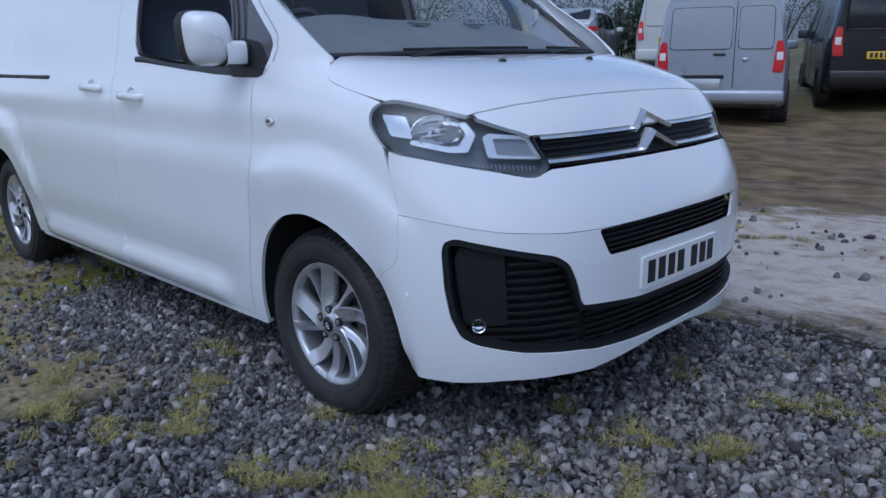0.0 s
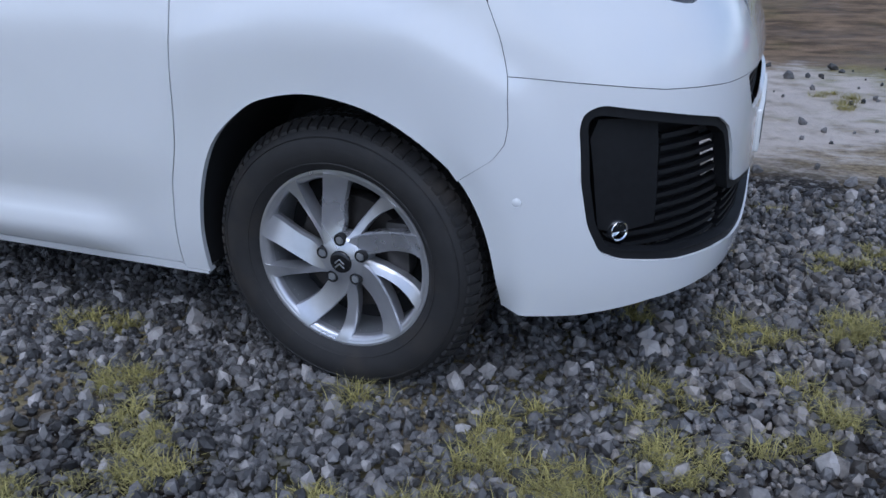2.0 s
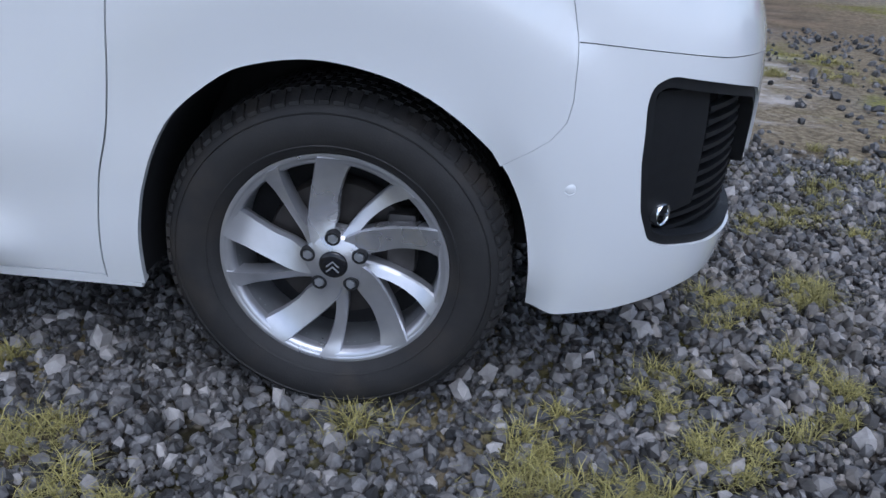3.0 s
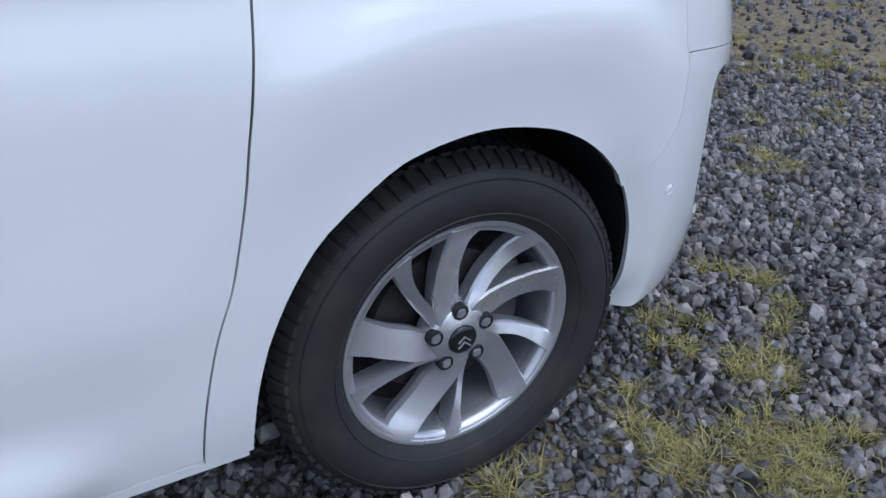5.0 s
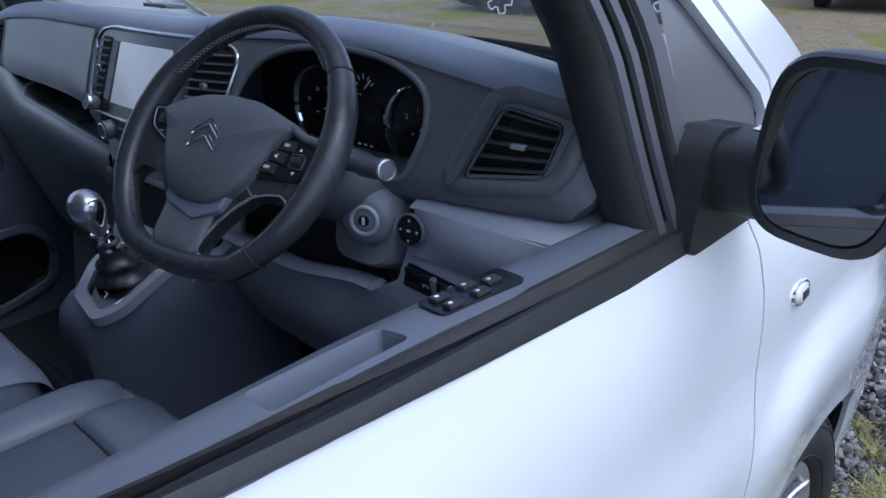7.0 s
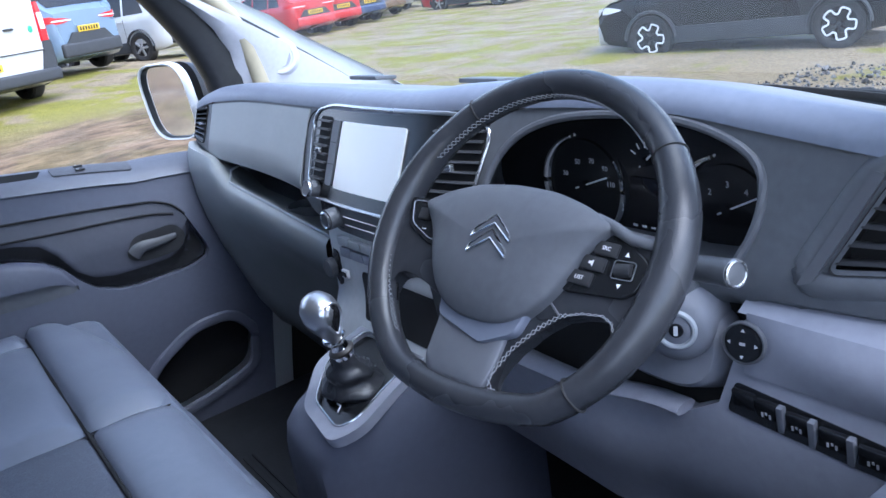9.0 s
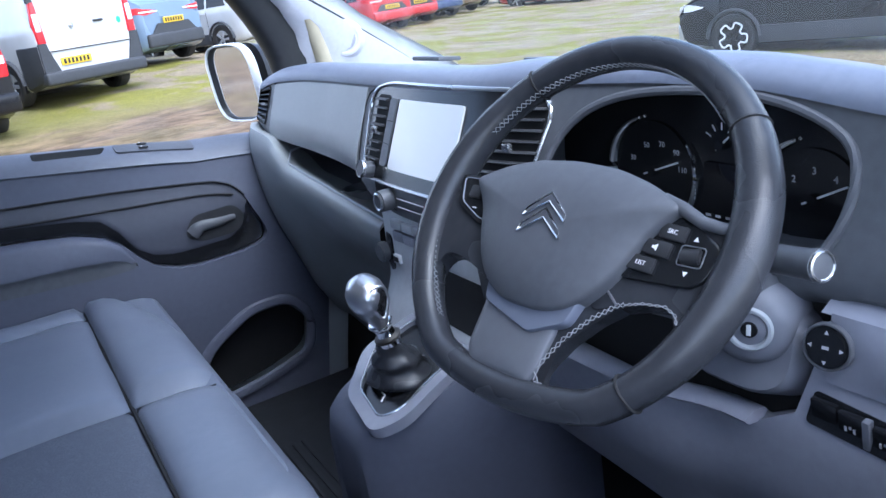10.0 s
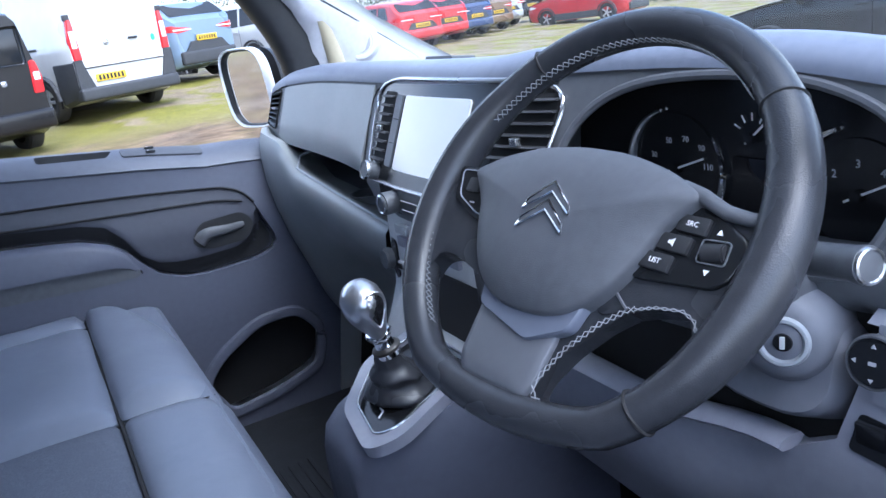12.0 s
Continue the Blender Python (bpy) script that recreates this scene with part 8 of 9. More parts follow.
                part("pressed_line", tube([m @ Vector((p[0], p[1], 0.003)) for p in ol], 0.006, 6, True), M_STEEL, panel)
        part("rear_handle", box((back - 0.02, hand, zw - 0.03), (0.03, 0.17, 0.035), bevel=0.012), M_BLACKP, th, "black rear door handle")
        part("badge", box((back - 0.010, mark, zw - 0.10 if gap is not None else zw - 0.05), (0.012, 0.075, 0.07), bevel=0.02), M_DASHC, th, "small bright badge")
    else:
        rows = []
        for f in (0.08, 0.5, 0.92):
            u = 0.025 + (0.11 - 0.025) * f
            R = ring(u)
            rows.append([Vector((R[8].x - 0.02, R[7].y * s * 0.95, R[8].z - 0.01)) for s in (-1, -0.5, 0, 0.5, 1)])
        part("rear_window", grid(rows), M_DGLASS, th, "dark rear window")
    # tail lamps
    for s in (-1, 1):
        if lamp == "tall":
            tall = 1.0 if kind == "tall_van" else 0.68
            ol = rounded([(-0.085, -0.30 * tall), (0.055, -0.30 * tall), (0.075, 0.0), (0.03, 0.33 * tall), (-0.05, 0.33 * tall)], 0.03)
            zc = zw + 0.02 - 0.30 * (1 - tall)
            m = Matrix.Translation((back + 0.03, s * (w0 - 0.075), zc)) @ Matrix(((0, 0, -1, 0), (s, 0, 0, 0), (0, 1, 0, 0), (0, 0, 0, 1)))
            t = part("tail_lamp", plate_solid(ol, m, 0.055, 0.015), M_REDL, th, "red tail lamp")
            part("clear_band", box((back - 0.028, s * (w0 - 0.075), zc + 0.02), (0.010, 0.085, 0.26 if kind == "tall_van" else 0.11), bevel=0.012), M_WHITEL, t)
        else:
            # a slim lamp that wraps round the rear corner
            way = [(back - 0.012, w0 * 0.46), (back - 0.014, w0 * 0.72), (back - 0.012, w0 * 0.96)] + [(back + u * L, width(u) + 0.012) for u in (0.006, 0.02, 0.045, 0.07)]
            tall = (0.012, 0.045, 0.060, 0.062, 0.060, 0.05, 0.012)
            rows = [[Vector((px, s * py, zw - 0.05 + f * h + 0.03 * (py > w0))) for (px, py), h in zip(way, tall)] for f in (-1, 1)]
            t = part("tail_lamp", grid(rows), M_REDL, th, "slim red tail lamp")
            part("clear_band", grid([[Vector((px - 0.006, s * py, zw - 0.05 + f * 0.014)) for px, py in way[:4]] for f in (-1, 1)]), M_WHITEL, t)
        part("headlamp", box((back + L * 0.965, s * (half * 0.68), 0.47 * Ht), (0.26, 0.30, 0.13), (0, 6, -s * 24), 0.04), M_WHITEL, th, "clear headlamp")
        if kind in ("suv", "hatch"):
            # the headlamp runs back along the wing
            part("headlamp", grid([[Vector((back + u * L, s * (width(u) + 0.008 - 0.01 * f), 0.47 * Ht + 0.03 + f * h)) for u, h in ((0.895, 0.006), (0.92, 0.03), (0.95, 0.05), (0.975, 0.055))] for f in (-1, 1)]), M_WHITEL, th, "clear headlamp")
        if lobed:
            part("bumper_blade", box((back + L * 0.972, s * half * 0.80, 0.44), (0.16, 0.07, 0.26), (0, 18, -s * 30), 0.02), M_WHITE, th, "bright bumper blade")
        part("reflector", box((back - 0.012, s * (w0 - 0.18), 0.42), (0.02, 0.12, 0.04), bevel=0.008), M_REDL, th)
    bm_mat = bumper or (M_CLAD if cladding else mat)
    low_van = cladding and kind == "tall_van"
    part("rear_bumper", box((back + 0.06, 0, 0.39 if low_van else 0.42 if kind == "small_van" else 0.46), (0.26, Wd * (0.95 if low_van else 0.955 if kind not in ("suv", "hatch") else 0.80), 0.20 if low_van else 0.17 if kind == "small_van" else 0.26), bevel=0.05, seg=3), bm_mat, th, "rear bumper")
    if kind in ("suv", "hatch"):
        flat = Matrix.Translation((back - 0.008, 0, 0)) @ Matrix(((0, 0, -1, 0), (-1, 0, 0, 0), (0, 1, 0, 0), (0, 0, 0, 1)))
        ol = rounded([(-w0 * 0.94, 0.36), (w0 * 0.94, 0.36), (w0 * 0.94, 0.56), (w0 * 0.78, 0.60), (w0 * 0.56, 0.78), (-w0 * 0.56, 0.78), (-w0 * 0.78, 0.60), (-w0 * 0.94, 0.56)], 0.03)
        apron = part("rear_apron", plate_solid(ol, flat, 0.03, 0.01), M_CLAD, th, "dark lower rear apron")
        part("skid_plate", plate_solid(rounded([(-w0 * 0.50, 0.36), (w0 * 0.50, 0.36), (w0 * 0.66, 0.45), (-w0 * 0.66, 0.45)], 0.02), flat @ pose(0, 0, 0.028), 0.02, 0.006), M_DASHS, apron, "silver skid plate")
    if low_van:
        flat = Matrix.Translation((back - 0.004, 0, 0)) @ Matrix(((0, 0, -1, 0), (-1, 0, 0, 0), (0, 1, 0, 0), (0, 0, 0, 1)))
        for s in (-1, 1):
            ol = [(s * w0 * 1.0, 0.30), (s * w0 * 1.0, 0.92), (s * w0 * 0.84, 0.92), (s * w0 * 0.80, 0.76), (s * w0 * 0.70, 0.50), (s * w0 * 0.70, 0.30)]
            part("corner_panel", plate_solid(ol if s < 0 else ol[::-1], flat, 0.02, 0.006), M_CLAD, th, "grey corner panel")
            part("lamp_cap", box((back + 0.01, s * (w0 - 0.07), zw + 0.37), (0.05, 0.10, 0.09), bevel=0.01), M_CLAD, th)
    part("front_bumper", box((back + L - 0.10, 0, 0.42), (0.26, Wd * 0.86, 0.30), bevel=0.07, seg=3), bm_mat, th)
    part("front_grille", box((back + L + 0.025, 0, 0.56), (0.03, Wd * 0.52, 0.16), bevel=0.03), M_GLOSSB, th, "black grille")
    if cladding and kind in ("van", "tall_van", "small_van"):
        for s in (-1, 1):
            rows = []
            for u in (0.0, 0.006, 0.02, 0.05, 0.08, 0.10):
                w, X, zb = width(u) + 0.012, -k["ro"] + u * L - (0.012 if u == 0.0 else 0.0), 0.22 + 0.10 * max(0.0, (0.08 - u) / 0.08)
                rows.append([Vector((X, s * w * 0.90, zb)), Vector((X, s * w * 0.975, zb + 0.06)), Vector((X, s * w, zb + 0.22)), Vector((X, s * w, 0.88)), Vector((X, s * (w - 0.03), 0.91))])
            part("corner_cladding", grid(rows), M_CLAD, th, "grey corner cladding")
    if plate:
        zp = 0.62 if low_van else zw - 0.44 if kind == "small_van" else zw - 0.27 if kind in ("van", "tall_van", "small_van") else zw - 0.24
        if kind == "small_van":
            # near-black box paints the shade of a recess over the plate
            part("plate_recess", box((back - 0.002, rear[3], zp + 0.10), (0.02, 0.62, 0.05), bevel=0.01), M_GAP, th)
        yc = rear[3] if kind in ("van", "tall_van", "small_van") else 0.0
        p = part("number_plate", box((back - (0.016 if kind in ("van", "tall_van", "small_van") else 0.046), yc, zp), (0.014, 0.52, 0.112 if plate == "yellow" else 0.15), bevel=0.003), M_PLATEY if plate == "yellow" else V_SILVER, th, "yellow plate with dark bars" if plate == "yellow" else "blank plate holder")
        if plate == "yellow":
            for j in range(7):
                part("bar", box((back - (0.0245 if kind in ("van", "tall_van", "small_van") else 0.0545), yc + 0.20 - j * 0.066, zp), (0.003, 0.040, 0.075), bevel=0), M_PRINT, p, smooth=0)
    for s in (-1, 1):
        for ax in (0.0, k["wb"]):
            n = 14
            arc = [Vector((ax + (r + 0.055) * math.cos(math.pi * j / n), s * (half * 0.992 + 0.004), r + (r + 0.055) * math.sin(math.pi * j / n))) for j in range(n + 1)]
            bm = bmesh.new()
            bm.faces.new([bm.verts.new(p) for p in arc] + [bm.verts.new((ax - r - 0.05, s * (half * 0.992 + 0.004), 0.22)), bm.verts.new((ax + r + 0.05, s * (half * 0.992 + 0.004), 0.22))][::1])
            # flat near-black sheet on the body paints the shaded wheel opening
            part("arch_gap", bm, M_GAP, th, "", 0)
            if cladding:
                part("arch_trim", tube([Vector((p.x, p.y + s * 0.006, p.z)) for p in arc], 0.055, 8, flat=(0.4, 1.0), up=(0, 1, 0)), M_CLAD, th, "grey arch trim")
            turn = Matrix.Translation((ax, s * (half + 0.012), r)) @ (Matrix(((1, 0, 0, 0), (0, 0, -1, 0), (0, 1, 0, 0), (0, 0, 0, 1))) if s < 0 else Matrix(((-1, 0, 0, 0), (0, 0, 1, 0), (0, 1, 0, 0), (0, 0, 0, 1))))
            if lobed:
                lobed_wheel(th, turn, r)
            else:
                far_wheel(th, turn, r, rims or (M_ALLOY, M_STEEL))
        if cladding:
            part("sill_cladding", box((k["wb"] / 2, s * (half + 0.002), 0.36), (k["wb"] - 2 * r - 0.06, 0.03, 0.24), bevel=0.012), M_CLAD, th)
        uh = (0.5, 0.30) if kind in ("suv", "hatch") else (0.56, 0.42)
        for u in uh:
            R = ring(u)
            part("door_handle", box((R[4].x, s * (R[4].y + 0.012), R[4].z - 0.06), (0.19, 0.03, 0.03), bevel=0.01), mat, th)
        for u in ((0.275, 0.47, 0.68) if kind in ("suv", "hatch") else (0.53, 0.72)):
            R = ring(u)
            part("door_gap", box((R[3].x, s * (R[3].y + 0.001), (0.36 + R[5].z) / 2), (0.008, 0.006, R[5].z - 0.40), bevel=0), M_GAP, th)
        um = 0.665 if kind in ("suv", "hatch") else 0.715
        R = ring(um)
        part("door_mirror", box((R[5].x, s * (R[5].y + 0.11), R[5].z + 0.05), (0.12, 0.20, 0.15), (0, 0, -s * 12), 0.04, 3), mat if kind in ("suv", "hatch", "small_van") else M_BLACKP, th, "door mirror")
        if kind in ("van", "tall_van"):
            part("side_strip", box((0.6, s * (half + 0.004), zw - 0.02), (1.3, 0.012, 0.035), bevel=0.004), M_CLAD, th)
    return th


STEEL_RIM = (M_STEEL, M_CLAD)
vehicle("parked_van", "grey panel van with plain closed rear doors, parked on gravel", "van", "small_van", V_GREY, -3.35, 9.1, 113, "parked vehicles", rear_glass=False, plate="blank", rims=STEEL_RIM, rear=(-0.19, 0.01, -0.34, 0.24))
vehicle("parked_van", "black panel van with red tail lamps, parked on gravel", "van", "van", V_BLACK, -1.80, 11.5, 115, "parked vehicles", plate="yellow", rims=STEEL_RIM)
vehicle("parked_van", "white van with dark grey bumper and yellow rear plate", "van", "tall_van", V_WHITE, 0.30, 13.75, 115, "parked vehicles", plate="yellow", bumper=M_CLAD, rear_glass=False, rims=(M_ALLOYD, M_STEEL), cladding=True, rear=(None, -0.22, 0.26, 0.32))
vehicle("parked_car", "blue-grey sport utility car seen from behind", "car", "suv", V_BLUE, 2.35, 16.7, 118, "parked vehicles", plate="yellow", lamp="wide", bumper=M_CLAD, cladding=True)
vehicle("parked_car", "white sport utility car beside the blue-grey one", "car", "suv", V_WHITE, 5.0, 18.3, 118, "parked vehicles", plate="yellow", lamp="wide", cladding=True)
vehicle("parked_car", "black sport utility car with bright five-spoke wheels", "car", "suv", V_BLACK, 10.15, 4.75, 107, "parked vehicles", plate="yellow", lamp="wide", cladding=True, lobed=True, bumper=V_SILVER)
vehicle("parked_car", "bright red hatchback seen from its side", "car", "suv", V_RED, 19.3, 22.3, 110, "parked vehicles", plate="yellow", lamp="wide", cladding=True)
for (px, py), mt, lab in (((9.9, 21.0), V_RED, "red hatchback seen from behind"), ((11.6, 22.3), V_RED, "red hatchback in a row of cars"), ((13.4, 23.6), V_NAVY, "dark blue hatchback in a row of cars"), ((15.2, 25.0), V_BROWN, "bronze hatchback in a row of cars"), ((17.2, 27.2), V_SILVER, "silver hatchback in a row of cars"), ((19.4, 28.8), V_BLACK, "black hatchback at the end of a row")):
    vehicle("parked_car", lab, "car", "hatch", mt, px, py, 100, "parked vehicles", plate="yellow", lamp="wide")
vehicle("parked_car", "cream hatchback parked on the grass", "car", "hatch", V_WHITE, 13.2, 2.9, 10, "parked vehicles", plate="yellow", lamp="wide")
vehicle("parked_car", "red hatchback parked beyond the grass", "car", "hatch", V_RED, 15.5, 5.6, 15, "parked vehicles", plate="yellow", lamp="wide")
vehicle("parked_van", "white panel van far across the yard", "van", "van", V_WHITE, -7.6, 15.6, 112, "parked vehicles", plate="yellow", rear_glass=False)
vehicle("parked_car", "pale estate car far across the yard", "car", "suv", V_SILVER, -10.6, 15.2, 112, "parked vehicles", plate="yellow", lamp="wide")


def building():
    """A low store with ribbed cladding at the yard's edge."""
    th = thing("warehouse", "grey corrugated warehouse at the edge of the yard", "building", at=(-22, 38, 0))
    m_clad = material("ribbed_sheet", (0.42, 0.45, 0.50), 0.45, vary=0.06, scale=4, dirt=0.2, dirt_color=(0.2, 0.19, 0.18))
    th.matrix_world = pose(-22, 38, 0.6, 0, 0, 30)
    rows = []
    xs_ = []
    for k in range(121):
        x = -18 + 0.30 * k
        for dx, dy in ((0.0, 0.0), (0.05, -0.05), (0.13, -0.05), (0.18, 0.0)):
            xs_.append((x + dx, dy))
    part("wall", grid([[Vector((x, y, z)) for x, y in xs_] for z in (0.0, 3.2, 6.4)]), m_clad, th, "ribbed grey wall", 0)
    part("side_wall", grid([[Vector((x, y, z)) for y in (0, 14)] for x, z in ((-18, 0), (-18, 6.4))]), m_clad, th)
    part("roof", grid([[Vector((x, 0.0 - 0.3, 6.4)), Vector((x, 7, 8.0)), Vector((x, 14, 6.4))] for x in (-18.4, 18.4)]), m_clad, th)


building()


def bush(x, y, r, h, seed, label):
    """A leafy evergreen: stems and some thousand small leaves in clumps."""
    rng = np.random.default_rng(seed)
    th = thing("bush", label, "bush", "bushes")
    th.location = (x, y, ground_z(x, y))
    stems = []
    for k in range(7):
        a = 2 * math.pi * k / 7
        stems.append(tube([(0.05 * math.cos(a), 0.05 * math.sin(a), -0.1), (0.25 * r * math.cos(a), 0.25 * r * math.sin(a), h * 0.4), (0.6 * r * math.cos(a), 0.6 * r * math.sin(a), h * 0.8)], lambda t: 0.04 * (1 - t) + 0.008, 6))
    part("stems", merge(*stems), M_BARK, th)
    n = 2600
    c = rng.normal(size=(46, 3))
    c /= np.linalg.norm(c, axis=1)[:, None]
    c *= rng.uniform(0.5, 1.0, (46, 1))
    cl = c[rng.integers(0, 46, n)] * (r, r, h * 0.5) + (0, 0, h * 0.55) + rng.normal(size=(n, 3)) * 0.16 * r
    d1 = rng.normal(size=(n, 3))
    d1 /= np.linalg.norm(d1, axis=1)[:, None]
    d2 = np.cross(d1, rng.normal(size=(n, 3)))
    d2 /= np.linalg.norm(d2, axis=1)[:, None]
    s = rng.uniform(0.05, 0.10, (n, 1))
    v = np.stack([cl - d1 * s, cl + d2 * s * 0.45, cl + d1 * s, cl - d2 * s * 0.45], 1).reshape(-1, 3)
    v[:, 2] = np.maximum(v[:, 2], 0.02)
    me = bpy.data.meshes.new("leaves")
    me.from_pydata(v.tolist(), [], [(4 * i, 4 * i + 1, 4 * i + 2, 4 * i + 3) for i in range(n)])
    me.materials.append(M_LEAF)
    ob = new("leaves", me)
    ob.parent = th
    tagged(ob, kind="stuff")


M_BARK = material("bark", (0.09, 0.07, 0.05), 0.9, vary=0.3)
M_LEAF = material("leaf", (0.035, 0.05, 0.025), 0.6, vary=0.3, scale=8, island=0.5)
for k, (bx, by, br, bh) in enumerate(((-9.4, 18.2, 1.0, 2.3), (-10.6, 19.0, 1.1, 2.0), (-8.6, 19.6, 1.1, 2.6))):
    bush(bx, by, br, bh, 20 + k, "dark evergreen bush by the warehouse")
for k in range(26):
    a = radians(-25 + 6.5 * k)
    bush(1 + 44 * math.cos(a), 44 * math.sin(a), 3.2, 3.4 + 1.2 * math.sin(k * 2.1), 60 + k, "dense hedge bush at the yard's edge")


# ---- gravel, grass and leaves ----
def stone_shapes(rng, n):
    out = []
    for _ in range(n):
        bm = bmesh.new()
        bmesh.ops.create_icosphere(bm, subdivisions=1, radius=1.0)
        for v in bm.verts:
            v.co *= rng.uniform(0.72, 1.18)
        cut = [Vector(rng.normal(size=3)).normalized() for _ in range(4)]
        for v in bm.verts:
            for c in cut:
                d = v.co.dot(c) - 0.66
                if d > 0:
                    v.co -= c * d
        bm.verts.ensure_lookup_table()
        out.append((np.array([tuple(v.co) for v in bm.verts]), np.array([[v.index for v in f.verts] for f in bm.faces])))
        bm.free()
    return out


def scatter_stones(name, label, count, spot, size, mat, seed, sink=0.25):
    """Many loose stones as one mesh; spot(rng) gives x, y or None."""
    rng = np.random.default_rng(seed)
    shapes = stone_shapes(rng, 14)
    vs, fs, k = [], [], 0
    made = 0
    while made < count:
        p = spot(rng)
        if p is None:
            continue
        made += 1
        v, f = shapes[rng.integers(0, 14)]
        s = size * min(2.1, float(np.exp(rng.normal(-0.06, 0.46))))
        a, b, c = rng.uniform(0, 6.283, 3)
        R = np.array(Euler((a * 0.3, b * 0.3, c)).to_matrix())
        w = (v * (s * rng.uniform(0.85, 1.35), s * rng.uniform(0.7, 1.0), s * rng.uniform(0.62, 0.98))) @ R.T
        z = ground_z(*p)
        w = w + (p[0], p[1], z + s * (0.62 - sink) * rng.uniform(0.3, 1.4))
        vs.append(w)
        fs.append(f + k)
        k += len(v)
    me = bpy.data.meshes.new(name)
    va, fa = np.concatenate(vs), np.concatenate(fs)
    me.from_pydata(va.tolist(), [], fa.tolist())
    me.materials.append(mat)
    return tagged(new(name, me), label, "gravel", kind="stuff")


def tufts_at():
    """Where the grass tufts stand: x, y, size, dryness."""
    rng = np.random.default_rng(5)
    out = [(0.06, -0.98, 0.085, 0.3)]
    for x, y, n in ((0.75, -0.75, 6), (0.85, -0.95, 9), (0.45, -0.99, 5), (0.39, -1.11, 4), (0.68, -1.15, 7), (0.59, -1.08, 4), (1.01, -0.81, 4), (0.54, -1.24, 7), (1.15, -0.2, 5), (1.13, -0.64, 6), (1.9, -0.11, 6), (2.3, 0.7, 7), (2.2, 1.2, 7), (0.19, -1.38, 7), (0.33, -1.3, 5), (0.94, -0.34, 7), (1.23, -0.21, 6), (1.35, 0.36, 5), (-0.23, -1.37, 7), (-0.42, -1.52, 7), (0.63, -0.31, 4), (-0.83, -1.68, 6), (0.73, 0.29, 4), (-0.6, -1.12, 7), (-0.41, -1.26, 5), (-0.86, -0.9, 5)):
        for _ in range(n):
            out.append((x + float(rng.normal(0, 0.05)), y + float(rng.normal(0, 0.05)), float(rng.uniform(0.03, 0.06)), 0.5))
    for _ in range(4200):
        x, y = rng.uniform(-6, 7), rng.uniform(-4.2, 3.2)
        if -4.2 < x < 0.85 and -0.80 < y < 0.95:
            continue
        n = noise.noise(Vector((x * 0.8, y * 0.8, 11.0))) + 0.6 * noise.noise(Vector((x * 2.7, y * 2.7, 5.0)))
        if n > (0.22 if x > -0.1 else 0.05) and rng.random() < 0.8:
            out.append((x, y, float(rng.uniform(0.025, 0.06)), float(rng.random())))
    return out


TUFTS = tufts_at()
TUFT_XY = np.array([(t[0], t[1]) for t in TUFTS])


def by_van(rng):
    x, y = rng.uniform(-2.6, 3.4), rng.uniform(-3.4, 1.0)
    if y > -0.3 and x < 0.5 and rng.random() < 0.75:
        return None
    d = noise.noise(Vector((x * 0.55, y * 0.55, 21.0)))
    keep = 0.80 + 0.8 * d - 0.72 * ease(-x, 0.1, 0.9) * ease(-y, 0.9, 1.4) - 0.25 * ease(-y, 1.6, 2.6)
    if np.abs(TUFT_XY - (x, y)).max(1).min() < 0.03:
        keep *= 0.35
    keep *= 1 - 0.62 * ease(x, 0.55, 1.25)
    keep *= ease(min(x + 2.6, 3.4 - x, y + 3.4), 0.0, 1.1)
    return (x, y) if rng.random() < keep else None


def ahead(rng):
    x, y = rng.uniform(0.5, 3.6), rng.uniform(-3.0, 1.8)
    keep = ease(x, 0.5, 1.2) * (1 - 0.8 * ease(x, 2.3, 3.5)) * (0.75 + 0.6 * noise.noise(Vector((x * 0.8, y * 0.8, 31.0)))) * (1 - ease(y, 0.5, 1.3))
    if np.abs(TUFT_XY - (x, y)).max(1).min() < 0.035:
        keep *= 0.3
    return (x, y) if rng.random() < keep else None


def further(rng):
    x, y = rng.uniform(-7, 8), rng.uniform(-5, 4)
    if -2.0 < x < 2.8 and -2.8 < y < 1.0:
        return None
    if rng.random() < 0.85 * ease(y, 0.8, 1.4) * ease(2.2 - x, 0.0, 0.6) * ease(x, -1.0, -0.2):
        return None
    return (x, y)


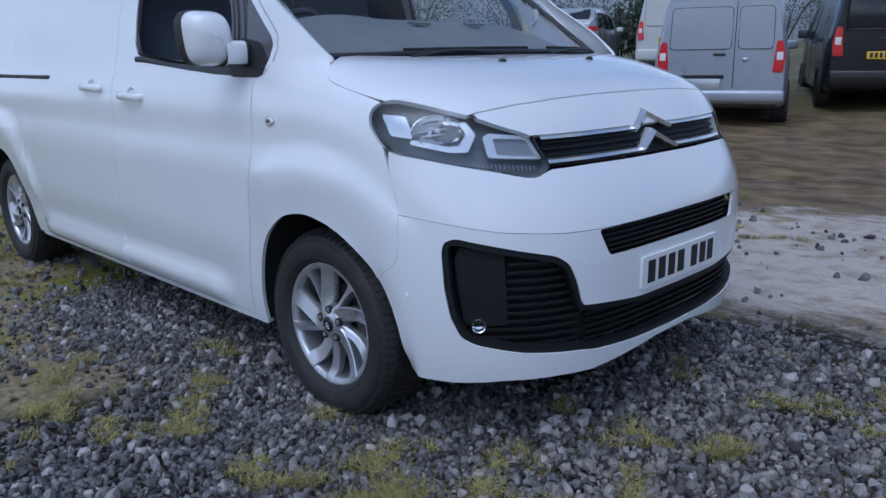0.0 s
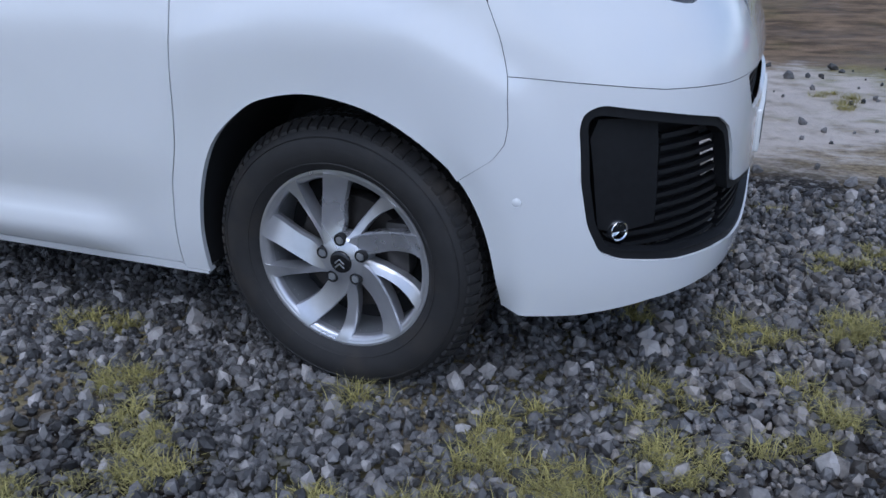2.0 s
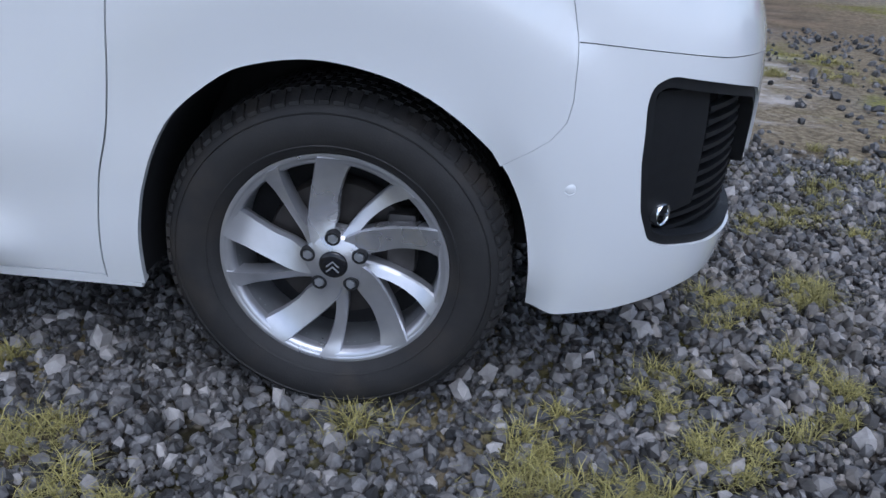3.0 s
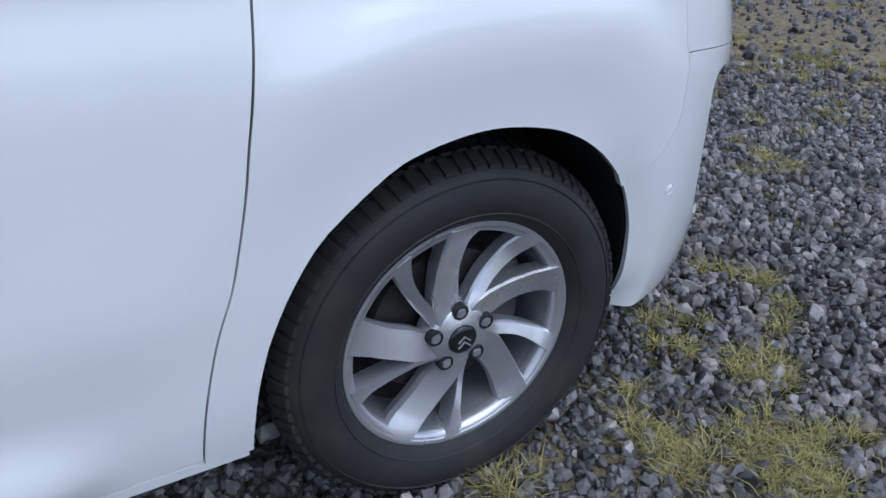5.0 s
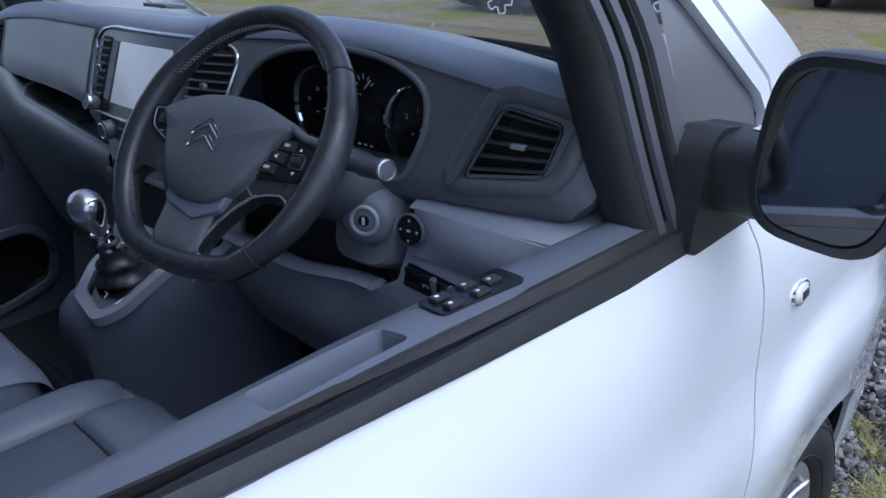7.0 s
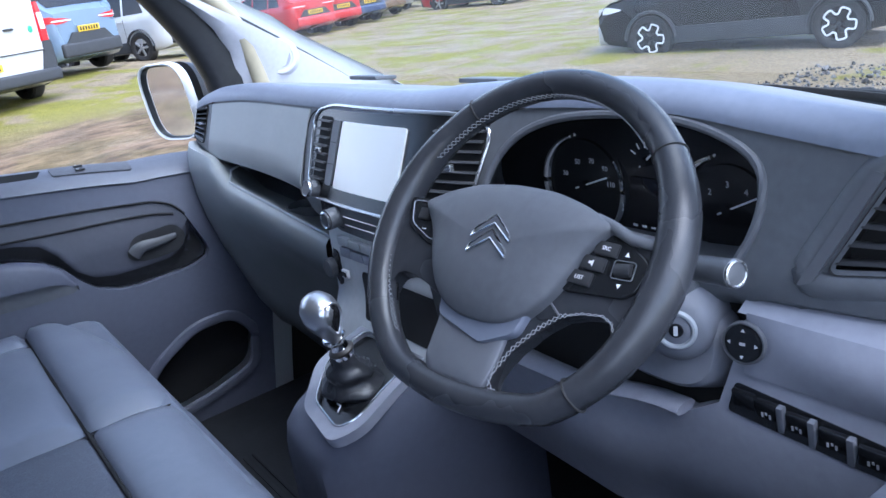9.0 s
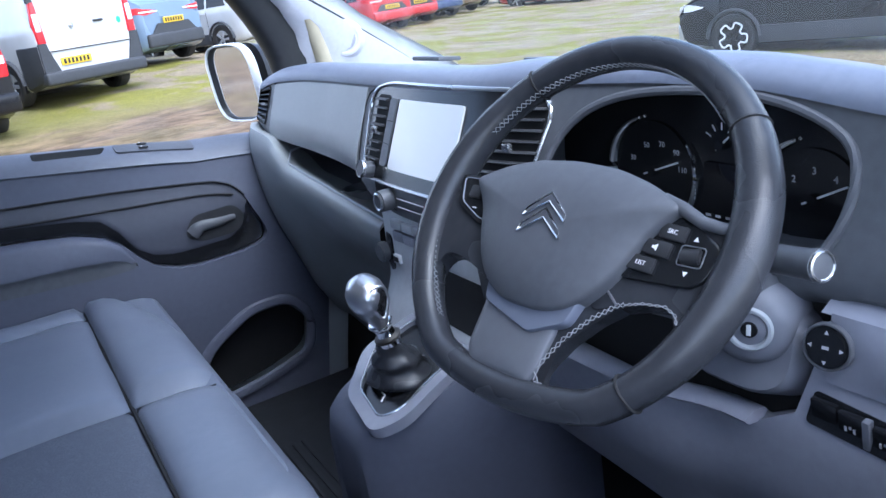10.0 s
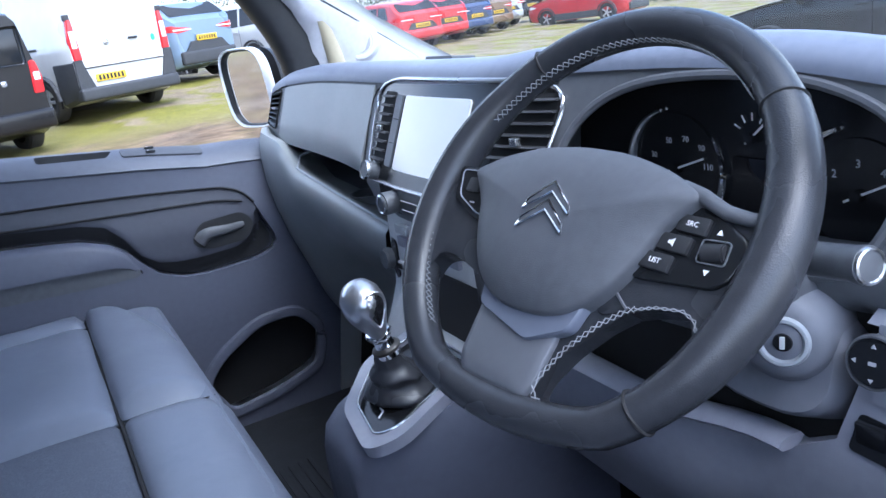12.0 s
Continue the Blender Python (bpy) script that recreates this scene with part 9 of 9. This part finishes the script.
M_STONE = material("gravel_stone", (0.100, 0.096, 0.094), 0.40, vary=0.45, scale=60, bump=0.002, bump_scale=300, island=0.85, dirt=0.25, dirt_color=(0.10, 0.075, 0.05))
M_STONEL = material("pale_stone", (0.30, 0.28, 0.265), 0.6, vary=0.2, scale=60, bump=0.002, bump_scale=300, island=0.4)
scatter_stones("gravel", "wet dark grey gravel round the van", 56000, by_van, 0.0114, M_STONE, 1)
# lighter copy of the gravel: unblocked skylight put into the stone colour
M_STONEF = material("open_lit_stone", (0.190, 0.172, 0.155), 0.5, vary=0.4, scale=60, bump=0.002, bump_scale=300, island=0.75, dirt=0.3, dirt_color=(0.16, 0.12, 0.075))
scatter_stones("gravel", "gravel ahead of the van, open-sky light in its paler colour", 15000, ahead, 0.0132, M_STONEF, 4)
scatter_stones("gravel", "larger pale stones among the gravel", 2400, by_van, 0.0165, M_STONEL, 2)
scatter_stones("gravel", "scattered grey gravel across the yard", 14000, further, 0.019, M_STONE, 3)


def grass():
    """All tufts as one mesh of bent blades."""
    rng = np.random.default_rng(9)
    vs, fs = [], []
    for x, y, h, dry in TUFTS:
        z0 = ground_z(x, y)
        for _ in range(int(60 + 700 * h)):
            a, r = rng.uniform(0, 6.283), abs(rng.normal(0, 0.032)) + 0.003
            bx, by = x + r * math.cos(a), y + r * math.sin(a) * 0.8
            lean = rng.uniform(0.5, 1.5) * h
            hh = h * rng.uniform(0.3, 0.8)
            b = rng.uniform(0, 6.283)
            dx, dy = math.cos(b) * lean, math.sin(b) * lean
            w = rng.uniform(0.0006, 0.0015)
            px, py = -math.sin(b) * w, math.cos(b) * w
            k = len(vs)
            vs += [(bx - px, by - py, z0 - 0.004), (bx + px, by + py, z0 - 0.004), (bx + dx * 0.35 - px * 0.8, by + dy * 0.35 - py * 0.8, z0 + hh * 0.65), (bx + dx * 0.35 + px * 0.8, by + dy * 0.35 + py * 0.8, z0 + hh * 0.65), (bx + dx, by + dy, z0 + hh * 0.9)]
            fs += [(k, k + 1, k + 3, k + 2), (k + 2, k + 3, k + 4)]
    me = bpy.data.meshes.new("grass")
    me.from_pydata(vs, [], fs)
    me.materials.append(M_GRASS)
    return tagged(new("grass", me), "sparse yellow-green grass tufts in gravel", "grass", kind="stuff")


M_GRASS = material("grass_blade", (0.33, 0.29, 0.10), 0.7, vary=0.4, scale=3, island=0.45)
grass()
